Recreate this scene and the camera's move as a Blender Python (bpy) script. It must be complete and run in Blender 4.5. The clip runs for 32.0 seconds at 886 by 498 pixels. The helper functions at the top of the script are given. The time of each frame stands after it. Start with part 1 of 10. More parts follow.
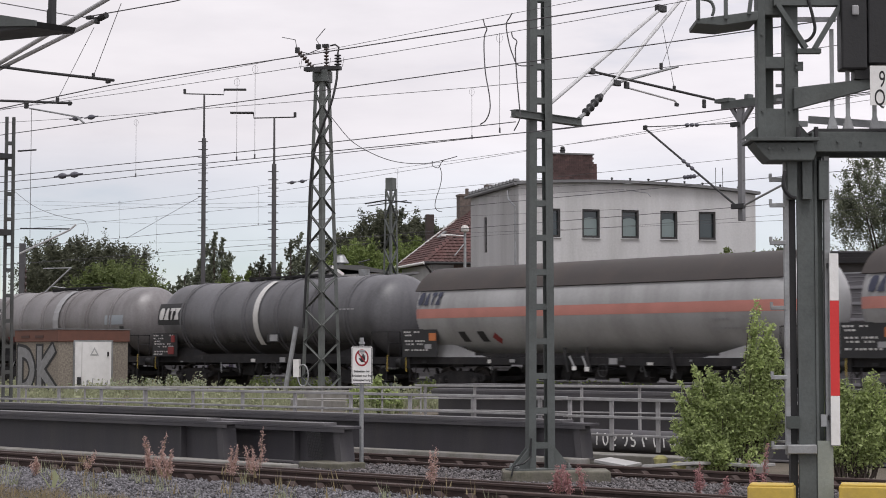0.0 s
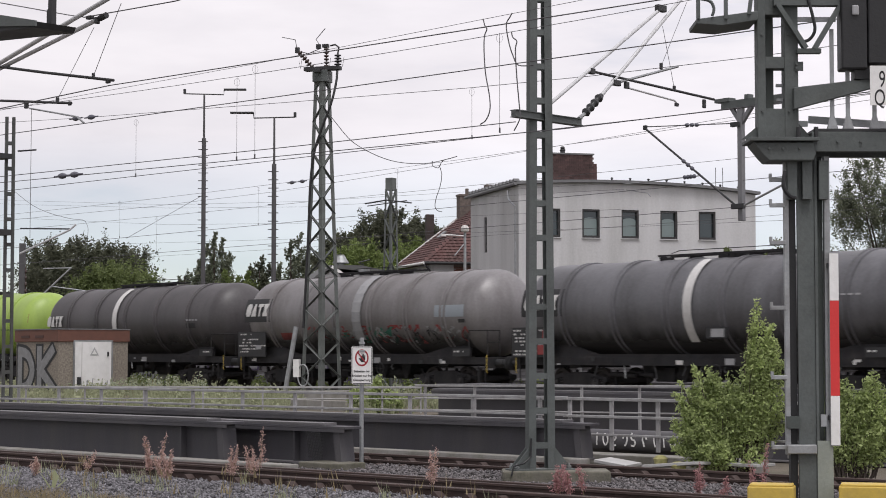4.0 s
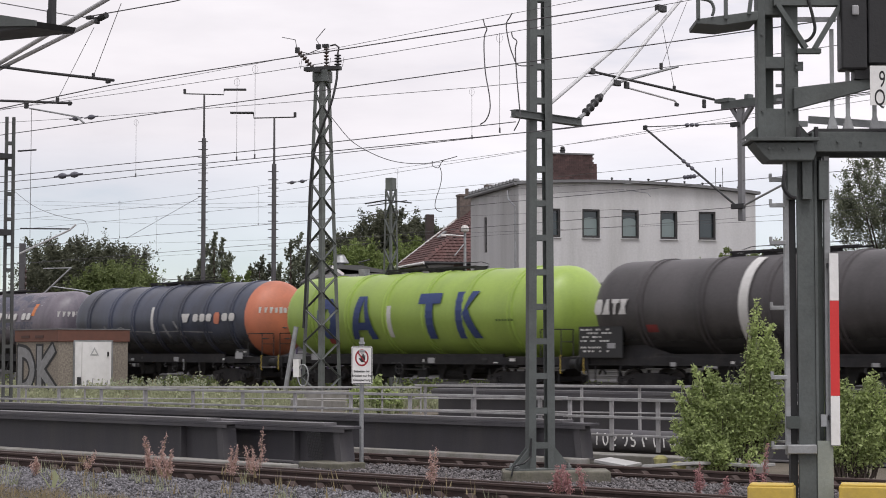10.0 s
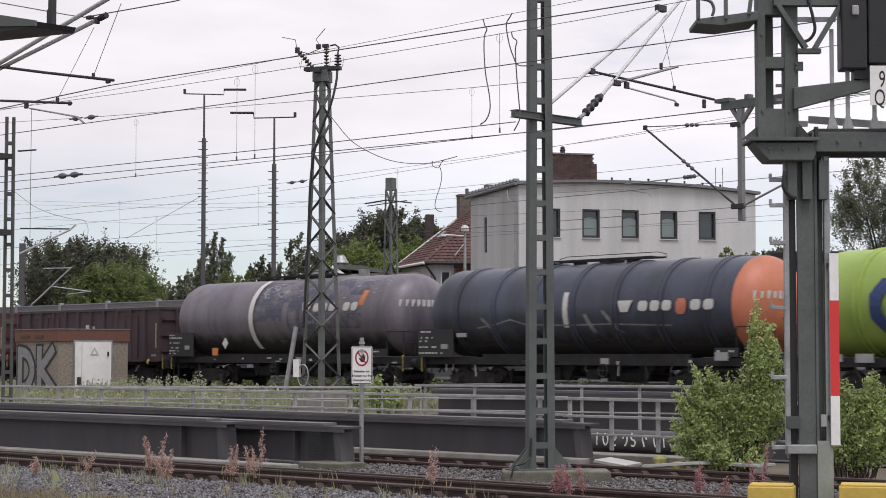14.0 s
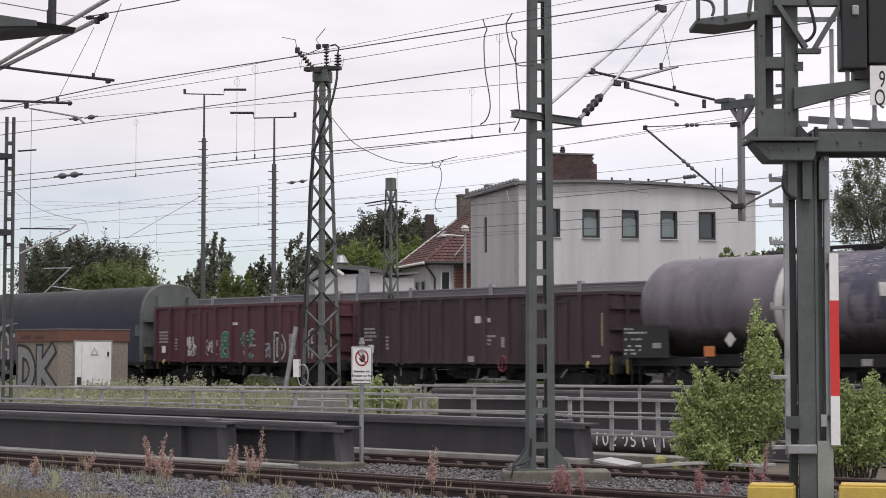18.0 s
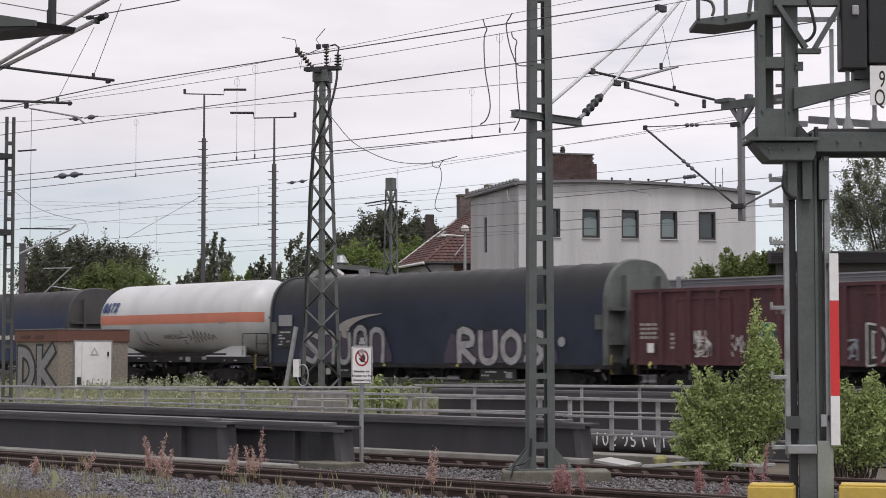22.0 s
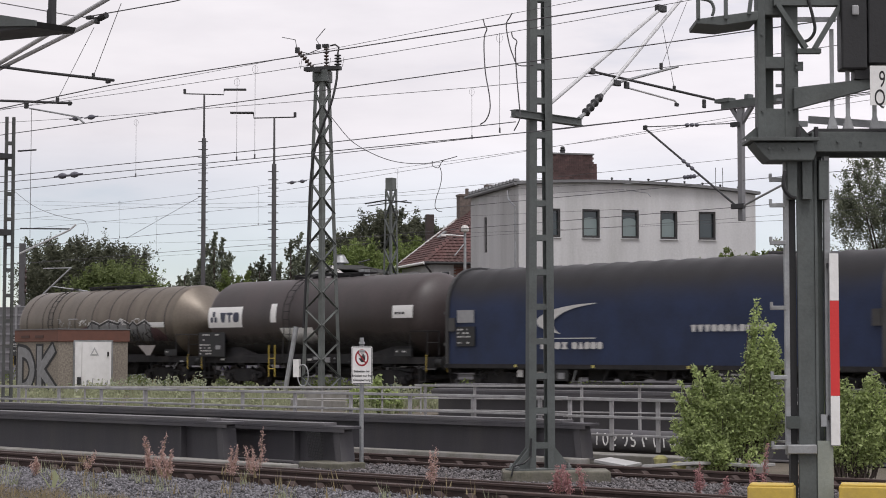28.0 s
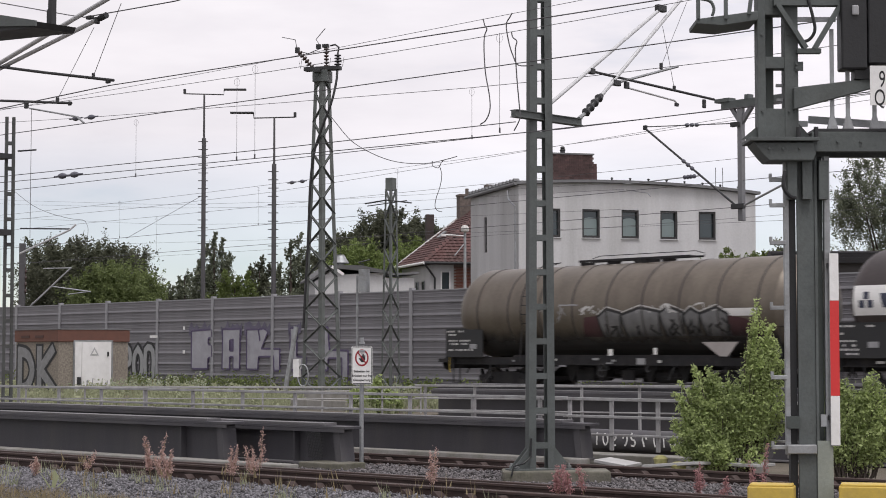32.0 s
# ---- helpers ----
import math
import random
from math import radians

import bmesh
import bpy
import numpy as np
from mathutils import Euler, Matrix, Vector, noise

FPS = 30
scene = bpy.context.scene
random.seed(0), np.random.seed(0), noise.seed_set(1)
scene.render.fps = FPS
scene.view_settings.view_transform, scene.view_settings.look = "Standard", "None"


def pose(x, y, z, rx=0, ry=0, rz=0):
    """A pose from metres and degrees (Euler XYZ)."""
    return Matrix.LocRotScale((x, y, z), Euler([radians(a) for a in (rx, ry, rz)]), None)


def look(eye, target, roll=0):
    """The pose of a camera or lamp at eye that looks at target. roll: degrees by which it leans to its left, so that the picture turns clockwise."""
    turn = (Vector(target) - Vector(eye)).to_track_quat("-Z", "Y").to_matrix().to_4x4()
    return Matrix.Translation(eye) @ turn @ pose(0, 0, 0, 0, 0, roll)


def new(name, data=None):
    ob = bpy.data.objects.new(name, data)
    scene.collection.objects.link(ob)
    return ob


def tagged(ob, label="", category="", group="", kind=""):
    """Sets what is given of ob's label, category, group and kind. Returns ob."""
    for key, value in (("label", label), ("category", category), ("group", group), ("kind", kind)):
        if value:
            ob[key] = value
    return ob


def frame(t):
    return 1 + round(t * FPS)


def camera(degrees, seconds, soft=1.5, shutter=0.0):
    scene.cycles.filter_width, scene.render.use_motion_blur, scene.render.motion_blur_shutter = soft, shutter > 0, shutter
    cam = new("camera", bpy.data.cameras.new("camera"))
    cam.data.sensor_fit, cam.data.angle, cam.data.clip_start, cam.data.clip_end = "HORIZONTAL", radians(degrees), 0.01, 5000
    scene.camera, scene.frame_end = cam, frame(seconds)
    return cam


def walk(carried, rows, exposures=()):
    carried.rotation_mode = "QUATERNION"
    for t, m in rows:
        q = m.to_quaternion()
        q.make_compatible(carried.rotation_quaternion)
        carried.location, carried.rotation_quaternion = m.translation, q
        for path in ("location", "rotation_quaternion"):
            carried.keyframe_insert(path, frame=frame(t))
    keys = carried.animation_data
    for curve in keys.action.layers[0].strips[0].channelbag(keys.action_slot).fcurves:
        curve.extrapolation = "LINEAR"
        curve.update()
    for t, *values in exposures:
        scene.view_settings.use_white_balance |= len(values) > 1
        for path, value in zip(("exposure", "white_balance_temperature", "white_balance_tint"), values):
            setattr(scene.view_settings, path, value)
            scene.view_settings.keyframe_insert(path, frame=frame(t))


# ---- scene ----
# The camera stands still on a tripod, 1.95 m over the rail heads of the near tracks.
EYE_Z = 1.95
cam = camera(26.45, 32.0, soft=0.95, shutter=0.5)
STAND = pose(0, 0, EYE_Z, 93.157, 0, 0)
walk(cam, [(0, STAND), (32.0, STAND)], exposures=[(0, 0.06), (4.0, 0.10), (6.0, 0.14), (20.0, 0.14), (23.0, 0.03), (27.5, 0.06), (30.0, 0.12), (32.0, 0.12)])

# ---- sky and light: a bright overcast day ----
world = bpy.data.worlds.new("sky")
scene.world = world
world.use_nodes = True


def build_sky():
    nt = world.node_tree
    n, ln = nt.nodes, nt.links
    n.clear()
    out = n.new("ShaderNodeOutputWorld")
    sky = n.new("ShaderNodeTexSky")
    sky.sky_type, sky.sun_disc = "NISHITA", False
    sky.sun_elevation, sky.sun_rotation = radians(66), radians(189)
    sky.air_density, sky.dust_density, sky.ozone_density = 1.0, 0.1, 5.0
    blue = n.new("ShaderNodeBackground")
    blue.inputs["Strength"].default_value = 0.10
    ln.new(sky.outputs[0], blue.inputs["Color"])
    co = n.new("ShaderNodeTexCoord")
    mp = n.new("ShaderNodeMapping")
    mp.inputs["Scale"].default_value = (2.2, 2.2, 9.0)
    ln.new(co.outputs["Generated"], mp.inputs["Vector"])
    big = n.new("ShaderNodeTexNoise")
    big.inputs["Scale"].default_value, big.inputs["Detail"].default_value, big.inputs["Roughness"].default_value = 1.6, 7, 0.55
    ln.new(mp.outputs[0], big.inputs["Vector"])
    ramp = n.new("ShaderNodeValToRGB")
    ramp.color_ramp.elements[0].position, ramp.color_ramp.elements[0].color = 0.30, (0.735, 0.705, 0.76, 1)
    ramp.color_ramp.elements[1].position, ramp.color_ramp.elements[1].color = 0.66, (1.0, 0.955, 1.0, 1)
    ln.new(big.outputs[0], ramp.inputs[0])
    cloud = n.new("ShaderNodeBackground")
    # the cloud sheet is thinner and brighter towards the east
    side = n.new("ShaderNodeSeparateXYZ")
    ln.new(co.outputs["Generated"], side.inputs[0])
    glow = n.new("ShaderNodeMapRange")
    glow.inputs["From Min"].default_value, glow.inputs["From Max"].default_value = -0.6, 0.6
    glow.inputs["To Min"].default_value, glow.inputs["To Max"].default_value = 0.705, 1.185
    ln.new(side.outputs[0], glow.inputs["Value"])
    ln.new(glow.outputs[0], cloud.inputs["Strength"])
    ln.new(ramp.outputs[0], cloud.inputs["Color"])
    cover = n.new("ShaderNodeValToRGB")
    cover.color_ramp.elements[0].position, cover.color_ramp.elements[0].color = 0.26, (0.62, 0.62, 0.62, 1)
    cover.color_ramp.elements[1].position, cover.color_ramp.elements[1].color = 0.46, (1, 1, 1, 1)
    ln.new(big.outputs[0], cover.inputs[0])
    # the cloud sheet thins towards the horizon
    sep = n.new("ShaderNodeSeparateXYZ")
    ln.new(co.outputs["Generated"], sep.inputs[0])
    rise = n.new("ShaderNodeMapRange")
    rise.inputs["From Min"].default_value, rise.inputs["From Max"].default_value = 0.045, 0.115
    rise.inputs["To Min"].default_value, rise.inputs["To Max"].default_value = 0.42, 1.0
    ln.new(sep.outputs[2], rise.inputs["Value"])
    both = n.new("ShaderNodeMath")
    both.operation = "MULTIPLY"
    ln.new(cover.outputs[0], both.inputs[0])
    ln.new(rise.outputs[0], both.inputs[1])
    mix = n.new("ShaderNodeMixShader")
    ln.new(both.outputs[0], mix.inputs[0])
    ln.new(blue.outputs[0], mix.inputs[1])
    ln.new(cloud.outputs[0], mix.inputs[2])
    ln.new(mix.outputs[0], out.inputs[0])


build_sky()
sun_data = bpy.data.lights.new("sun", "SUN")
sun_data.energy, sun_data.angle, sun_data.color = 1.66, radians(20), (1.0, 0.98, 0.965)
sun = new("sun", sun_data)
# from behind the camera, 66 degrees up
sun.matrix_world = look((4, -26, 58), (0, 0, 0))


# ---- materials ----
MATS = {}


def mat(name, color, rough=0.6, metal=0.0, vary=0.25, scale=1.5, fine=30.0, bump=0.15, dirt=None, dirt_amount=0.0, streak=False,
        spec=0.5, rand=0.0, island=0.0, low=0.45, high=0.7, glow=0.0):
    """A painted, rusted or mineral surface: two scales of variation, an optional second colour in stains, fine relief."""
    if name in MATS:
        return MATS[name]
    m = bpy.data.materials.new(name)
    m.use_nodes = True
    nt = m.node_tree
    n, ln = nt.nodes, nt.links
    b = n["Principled BSDF"]
    co = n.new("ShaderNodeTexCoord")
    src = co.outputs["Object"]
    if streak:
        mp = n.new("ShaderNodeMapping")
        mp.inputs["Scale"].default_value = (1, 1, 0.12)
        ln.new(src, mp.inputs["Vector"])
        src2 = mp.outputs[0]
    else:
        src2 = src
    n1 = n.new("ShaderNodeTexNoise")
    n1.inputs["Scale"].default_value, n1.inputs["Detail"].default_value = scale, 6
    ln.new(src2, n1.inputs["Vector"])
    n2 = n.new("ShaderNodeTexNoise")
    n2.inputs["Scale"].default_value, n2.inputs["Detail"].default_value = fine, 4
    ln.new(src, n2.inputs["Vector"])
    add = n.new("ShaderNodeMath")
    add.operation = "ADD"
    half = n.new("ShaderNodeMath")
    half.operation = "MULTIPLY"
    half.inputs[1].default_value = 0.5
    ln.new(n2.outputs[0], half.inputs[0])
    ln.new(n1.outputs[0], add.inputs[0])
    ln.new(half.outputs[0], add.inputs[1])
    rng = n.new("ShaderNodeMapRange")
    rng.inputs["From Min"].default_value, rng.inputs["From Max"].default_value = 0.45, 1.05
    rng.inputs["To Min"].default_value, rng.inputs["To Max"].default_value = 1 - vary, 1 + vary
    ln.new(add.outputs[0], rng.inputs["Value"])
    val = rng.outputs[0]
    for amount, node, socket in ((rand, "ShaderNodeObjectInfo", "Random"), (island, "ShaderNodeNewGeometry", "Random Per Island")):
        if amount:
            oi = n.new(node)
            r2 = n.new("ShaderNodeMapRange")
            r2.inputs["To Min"].default_value, r2.inputs["To Max"].default_value = 1 - amount, 1 + amount
            ln.new(oi.outputs[socket], r2.inputs["Value"])
            mu = n.new("ShaderNodeMath")
            mu.operation = "MULTIPLY"
            ln.new(val, mu.inputs[0])
            ln.new(r2.outputs[0], mu.inputs[1])
            val = mu.outputs[0]
    sc = n.new("ShaderNodeVectorMath")
    sc.operation = "SCALE"
    base = n.new("ShaderNodeRGB")
    base.outputs[0].default_value = (*color, 1)
    col = base.outputs[0]
    if dirt:
        mx = n.new("ShaderNodeMix")
        mx.data_type = "RGBA"
        dn = n.new("ShaderNodeTexNoise")
        dn.inputs["Scale"].default_value, dn.inputs["Detail"].default_value, dn.inputs["Roughness"].default_value = scale * 0.7, 9, 0.65
        ln.new(src2, dn.inputs["Vector"])
        rr = n.new("ShaderNodeMapRange")
        rr.inputs["From Min"].default_value, rr.inputs["From Max"].default_value = low, high
        rr.inputs["To Max"].default_value = dirt_amount
        ln.new(dn.outputs[0], rr.inputs["Value"])
        ln.new(rr.outputs[0], mx.inputs["Factor"])
        ln.new(col, mx.inputs["A"])
        mx.inputs["B"].default_value = (*dirt, 1)
        col = mx.outputs["Result"]
    ln.new(col, sc.inputs[0])
    ln.new(val, sc.inputs["Scale"])
    ln.new(sc.outputs[0], b.inputs["Base Color"])
    b.inputs["Metallic"].default_value = metal
    b.inputs["Specular IOR Level"].default_value = spec
    rr2 = n.new("ShaderNodeMapRange")
    rr2.inputs["To Min"].default_value, rr2.inputs["To Max"].default_value = max(0.02, rough - 0.12), min(1, rough + 0.12)
    ln.new(n1.outputs[0], rr2.inputs["Value"])
    ln.new(rr2.outputs[0], b.inputs["Roughness"])
    if bump:
        bp = n.new("ShaderNodeBump")
        bp.inputs["Strength"].default_value, bp.inputs["Distance"].default_value = bump, 0.02
        ln.new(n2.outputs[0], bp.inputs["Height"])
        ln.new(bp.outputs[0], b.inputs["Normal"])
    MATS[name] = m
    return m


def leaf_mat(name, dark, light):
    if name in MATS:
        return MATS[name]
    m = bpy.data.materials.new(name)
    m.use_nodes = True
    n, ln = m.node_tree.nodes, m.node_tree.links
    b = n["Principled BSDF"]
    g = n.new("ShaderNodeNewGeometry")
    co = n.new("ShaderNodeTexCoord")
    no = n.new("ShaderNodeTexNoise")
    no.inputs["Scale"].default_value = 0.9
    ln.new(co.outputs["Object"], no.inputs["Vector"])
    ad = n.new("ShaderNodeMath")
    ad.operation = "MULTIPLY_ADD"
    ad.inputs[1].default_value, ad.inputs[2].default_value = 0.55, -0.1
    ln.new(g.outputs["Random Per Island"], ad.inputs[0])
    a2 = n.new("ShaderNodeMath")
    a2.operation = "ADD"
    ln.new(ad.outputs[0], a2.inputs[0])
    ln.new(no.outputs[0], a2.inputs[1])
    a2.use_clamp = True
    mx = n.new("ShaderNodeMix")
    mx.data_type = "RGBA"
    ln.new(a2.outputs[0], mx.inputs["Factor"])
    mx.inputs["A"].default_value, mx.inputs["B"].default_value = (*dark, 1), (*light, 1)
    ln.new(mx.outputs["Result"], b.inputs["Base Color"])
    b.inputs["Roughness"].default_value = 0.6
    b.inputs["Specular IOR Level"].default_value = 0.3
    tr = n.new("ShaderNodeBsdfTranslucent")
    ln.new(mx.outputs["Result"], tr.inputs["Color"])
    ms = n.new("ShaderNodeMixShader")
    ms.inputs[0].default_value = 0.4
    ln.new(b.outputs[0], ms.inputs[1])
    ln.new(tr.outputs[0], ms.inputs[2])
    ln.new(ms.outputs[0], n["Material Output"].inputs["Surface"])
    MATS[name] = m
    return m


def glass_mat():
    m = bpy.data.materials.new("window_glass")
    m.use_nodes = True
    b = m.node_tree.nodes["Principled BSDF"]
    b.inputs["Base Color"].default_value = (0.03, 0.04, 0.045, 1)
    b.inputs["Roughness"].default_value = 0.06
    b.inputs["Specular IOR Level"].default_value = 0.7
    MATS["window_glass"] = m
    return m


GREEN_STEEL = mat("green_grey_mast_paint", (0.096, 0.106, 0.104), 0.6, vary=0.25, scale=2.5, dirt=(0.068, 0.07, 0.066), dirt_amount=0.6, low=0.5, spec=0.35)
GALV = mat("galvanised_steel", (0.33, 0.34, 0.35), 0.5, 0.5, vary=0.2, scale=4, dirt=(0.18, 0.17, 0.16), dirt_amount=0.6)
ALU_TUBE = mat("aluminium_tube", (0.52, 0.52, 0.53), 0.5, 0.15, vary=0.15, scale=5)
WIRE = mat("copper_wire_patina", (0.090, 0.086, 0.092), 0.7, 0.0, vary=0.1, bump=0)
DARK_STEEL = mat("dark_fitting_steel", (0.038, 0.038, 0.04), 0.55, 0.3, vary=0.25, scale=5)
GIRDER = mat("grey_girder_paint", (0.058, 0.055, 0.063), 0.6, vary=0.22, scale=1.2, dirt=(0.10, 0.095, 0.09), dirt_amount=0.5, streak=True)
GIRDER_TOP = mat("girder_top_paint", (0.120, 0.115, 0.121), 0.55, vary=0.2, scale=2, dirt=(0.07, 0.065, 0.06), dirt_amount=0.5)
RAIL_RUST = mat("rusty_rail", (0.056, 0.036, 0.032), 0.85, 0.0, vary=0.3, scale=3, dirt=(0.04, 0.03, 0.027), dirt_amount=0.6)
RAIL_HEAD = mat("worn_rail_head", (0.12, 0.085, 0.075), 0.5, 0.4, vary=0.2, scale=3)
BALLAST = mat("ballast_stone", (0.145, 0.140, 0.152), 0.9, vary=0.35, scale=4, island=0.7, dirt=(0.085, 0.078, 0.076), dirt_amount=0.5)
SOIL = mat("dry_soil", (0.13, 0.11, 0.085), 0.95, vary=0.35, scale=1.2, fine=60, bump=0.6, dirt=(0.07, 0.075, 0.045), dirt_amount=0.6)
CONCRETE = mat("weathered_concrete", (0.26, 0.25, 0.235), 0.85, vary=0.2, scale=2, dirt=(0.12, 0.115, 0.08), dirt_amount=0.7, bump=0.3)
BALLAST_DARK = mat("brown_ballast_stone", (0.130, 0.120, 0.124), 0.9, vary=0.3, scale=4, island=0.65, dirt=(0.08, 0.062, 0.055), dirt_amount=0.5)
MOSSY = mat("mossy_old_concrete", (0.15, 0.14, 0.115), 0.9, vary=0.3, scale=3, dirt=(0.075, 0.075, 0.045), dirt_amount=0.8, bump=0.4)
BARRIER = mat("grey_barrier_panel", (0.165, 0.159, 0.172), 0.6, vary=0.12, scale=0.8, dirt=(0.13, 0.13, 0.14), dirt_amount=0.5, streak=True, rand=0.06)
BARRIER_POST = mat("barrier_post_steel", (0.30, 0.30, 0.315), 0.55, 0.2, vary=0.12, scale=2)
RENDER_WHITE = mat("off_white_render", (0.53, 0.525, 0.53), 0.95, vary=0.13, scale=0.9, fine=9, dirt=(0.36, 0.355, 0.35), dirt_amount=0.6, bump=0.35, streak=True)
ROOF_EDGE = mat("grey_roof_edge", (0.16, 0.16, 0.165), 0.7, vary=0.2, scale=3)
BRICK_DARK = mat("dark_chimney_brick", (0.072, 0.042, 0.040), 0.9, vary=0.3, scale=2, rand=0.35)
ROOF_TILE = mat("red_roof_tile", (0.090, 0.045, 0.042), 0.85, vary=0.3, scale=1.2, rand=0.25, island=0.2, dirt=(0.075, 0.05, 0.045), dirt_amount=0.7)
RED_BRICK = mat("red_brick", (0.19, 0.075, 0.055), 0.85, vary=0.25, scale=3, rand=0.25)
MORTAR = mat("mortar", (0.30, 0.28, 0.26), 0.95, vary=0.15)
GLASS = glass_mat()
WHITE_PAINT = mat("white_paint", (0.78, 0.77, 0.76), 0.5, vary=0.05, scale=3, dirt=(0.5, 0.49, 0.47), dirt_amount=0.35)
BLACK_PAINT = mat("black_paint", (0.013, 0.013, 0.0145), 0.5, vary=0.3, scale=4)
RED_PAINT = mat("red_paint", (0.62, 0.035, 0.035), 0.45, vary=0.08)
YELLOW_PAINT = mat("yellow_paint", (0.55, 0.385, 0.07), 0.55, vary=0.12, scale=5, dirt=(0.35, 0.25, 0.08), dirt_amount=0.5)
BARK = mat("bark", (0.075, 0.06, 0.05), 0.95, vary=0.4, scale=6, bump=0.5)
LEAF_DARK = leaf_mat("dark_foliage", (0.048, 0.053, 0.038), (0.15, 0.158, 0.105))
LEAF_MID = leaf_mat("mid_foliage", (0.065, 0.082, 0.030), (0.20, 0.25, 0.085))
LEAF_LIGHT = leaf_mat("light_foliage", (0.085, 0.115, 0.04), (0.26, 0.33, 0.11))
LEAF_BUSH = leaf_mat("bush_foliage", (0.070, 0.096, 0.038), (0.51, 0.60, 0.255))
LEAF_GREY = leaf_mat("grey_green_foliage", (0.068, 0.078, 0.058), (0.22, 0.24, 0.165))
LEAF_FRESH = leaf_mat("fresh_foliage", (0.065, 0.082, 0.036), (0.22, 0.27, 0.105))
GRASS = leaf_mat("grass_blade", (0.13, 0.15, 0.075), (0.44, 0.46, 0.30))
PALE_WEED = leaf_mat("pale_weed_leaves", (0.16, 0.19, 0.10), (0.50, 0.54, 0.40))
STRAW = leaf_mat("dry_straw", (0.16, 0.12, 0.06), (0.36, 0.30, 0.18))
SORREL_RED = leaf_mat("pink_red_seed_heads", (0.30, 0.14, 0.14), (0.50, 0.29, 0.29))
SORREL = leaf_mat("rusty_seed_heads", (0.36, 0.22, 0.19), (0.62, 0.45, 0.40))


# ---- mesh building ----
class Shape:
    """Collects simple solids into one mesh."""

    def __init__(self):
        self.v, self.f = [], []

    def add(self, verts, faces):
        k = len(self.v)
        self.v.extend(tuple(p) for p in verts)
        self.f.extend(tuple(i + k for i in f) for f in faces)
        return self

    def box(self, x, y, z, sx, sy, sz, m=None):
        p = [Vector((x + a * sx / 2, y + b * sy / 2, z + c * sz / 2)) for c in (-1, 1) for b in (-1, 1) for a in (-1, 1)]
        if m is not None:
            p = [m @ q for q in p]
        return self.add(p, [(0, 2, 3, 1), (4, 5, 7, 6), (0, 1, 5, 4), (2, 6, 7, 3), (0, 4, 6, 2), (1, 3, 7, 5)])

    def span(self, a, b, w, h, up=(0, 0, 1)):
        """A bar of section w x h from a to b."""
        a, b = Vector(a), Vector(b)
        d = (b - a).normalized()
        u = Vector(up)
        if abs(d.dot(u)) > 0.97:
            u = Vector((0, 1, 0))
        side = d.cross(u).normalized()
        top = side.cross(d)
        p = [c + side * (i * w / 2) + top * (j * h / 2) for c in (a, b) for i, j in ((-1, -1), (1, -1), (1, 1), (-1, 1))]
        return self.add(p, [(0, 1, 2, 3), (7, 6, 5, 4), (0, 4, 5, 1), (1, 5, 6, 2), (2, 6, 7, 3), (3, 7, 4, 0)])

    def rod(self, a, b, r, r2=None, seg=10):
        return self.tube([a, b], [r, r if r2 is None else r2], seg)

    def tube(self, pts, rads, seg=8):
        pts = [Vector(p) for p in pts]
        if not isinstance(rads, (list, tuple)):
            rads = [rads] * len(pts)
        vs, fs = [], []
        ref = None
        for i, p in enumerate(pts):
            d = (pts[min(i + 1, len(pts) - 1)] - pts[max(i - 1, 0)]).normalized()
            if ref is None or abs(d.dot(ref)) > 0.95:
                ref = Vector((0, 0, 1)) if abs(d.z) < 0.9 else Vector((1, 0, 0))
            a = d.cross(ref).normalized()
            b = a.cross(d)
            ref = b
            for k in range(seg):
                t = 2 * math.pi * k / seg
                vs.append(p + (a * math.cos(t) + b * math.sin(t)) * rads[i])
        for i in range(len(pts) - 1):
            for k in range(seg):
                k2 = (k + 1) % seg
                fs.append((i * seg + k, i * seg + k2, (i + 1) * seg + k2, (i + 1) * seg + k))
        fs.append(tuple(range(seg - 1, -1, -1)))
        e = (len(pts) - 1) * seg
        fs.append(tuple(range(e, e + seg)))
        return self.add(vs, fs)

    def lathe_x(self, prof, seg=40, cz=0.0, cy=0.0):
        """A body of revolution about the x axis: prof is (x, r)."""
        vs, fs = [], []
        for x, r in prof:
            for k in range(seg):
                t = 2 * math.pi * k / seg
                vs.append((x, cy + r * math.cos(t), cz + r * math.sin(t)))
        for i in range(len(prof) - 1):
            for k in range(seg):
                k2 = (k + 1) % seg
                fs.append((i * seg + k, (i + 1) * seg + k, (i + 1) * seg + k2, i * seg + k2))
        fs.append(tuple(range(seg)))
        e = (len(prof) - 1) * seg
        fs.append(tuple(range(e + seg - 1, e - 1, -1)))
        return self.add(vs, fs)

    def lathe_z(self, prof, seg=16, x=0.0, y=0.0):
        vs, fs = [], []
        for z, r in prof:
            for k in range(seg):
                t = 2 * math.pi * k / seg
                vs.append((x + r * math.cos(t), y + r * math.sin(t), z))
        for i in range(len(prof) - 1):
            for k in range(seg):
                k2 = (k + 1) % seg
                fs.append((i * seg + k, i * seg + k2, (i + 1) * seg + k2, (i + 1) * seg + k))
        fs.append(tuple(range(seg - 1, -1, -1)))
        e = (len(prof) - 1) * seg
        fs.append(tuple(range(e, e + seg)))
        return self.add(vs, fs)

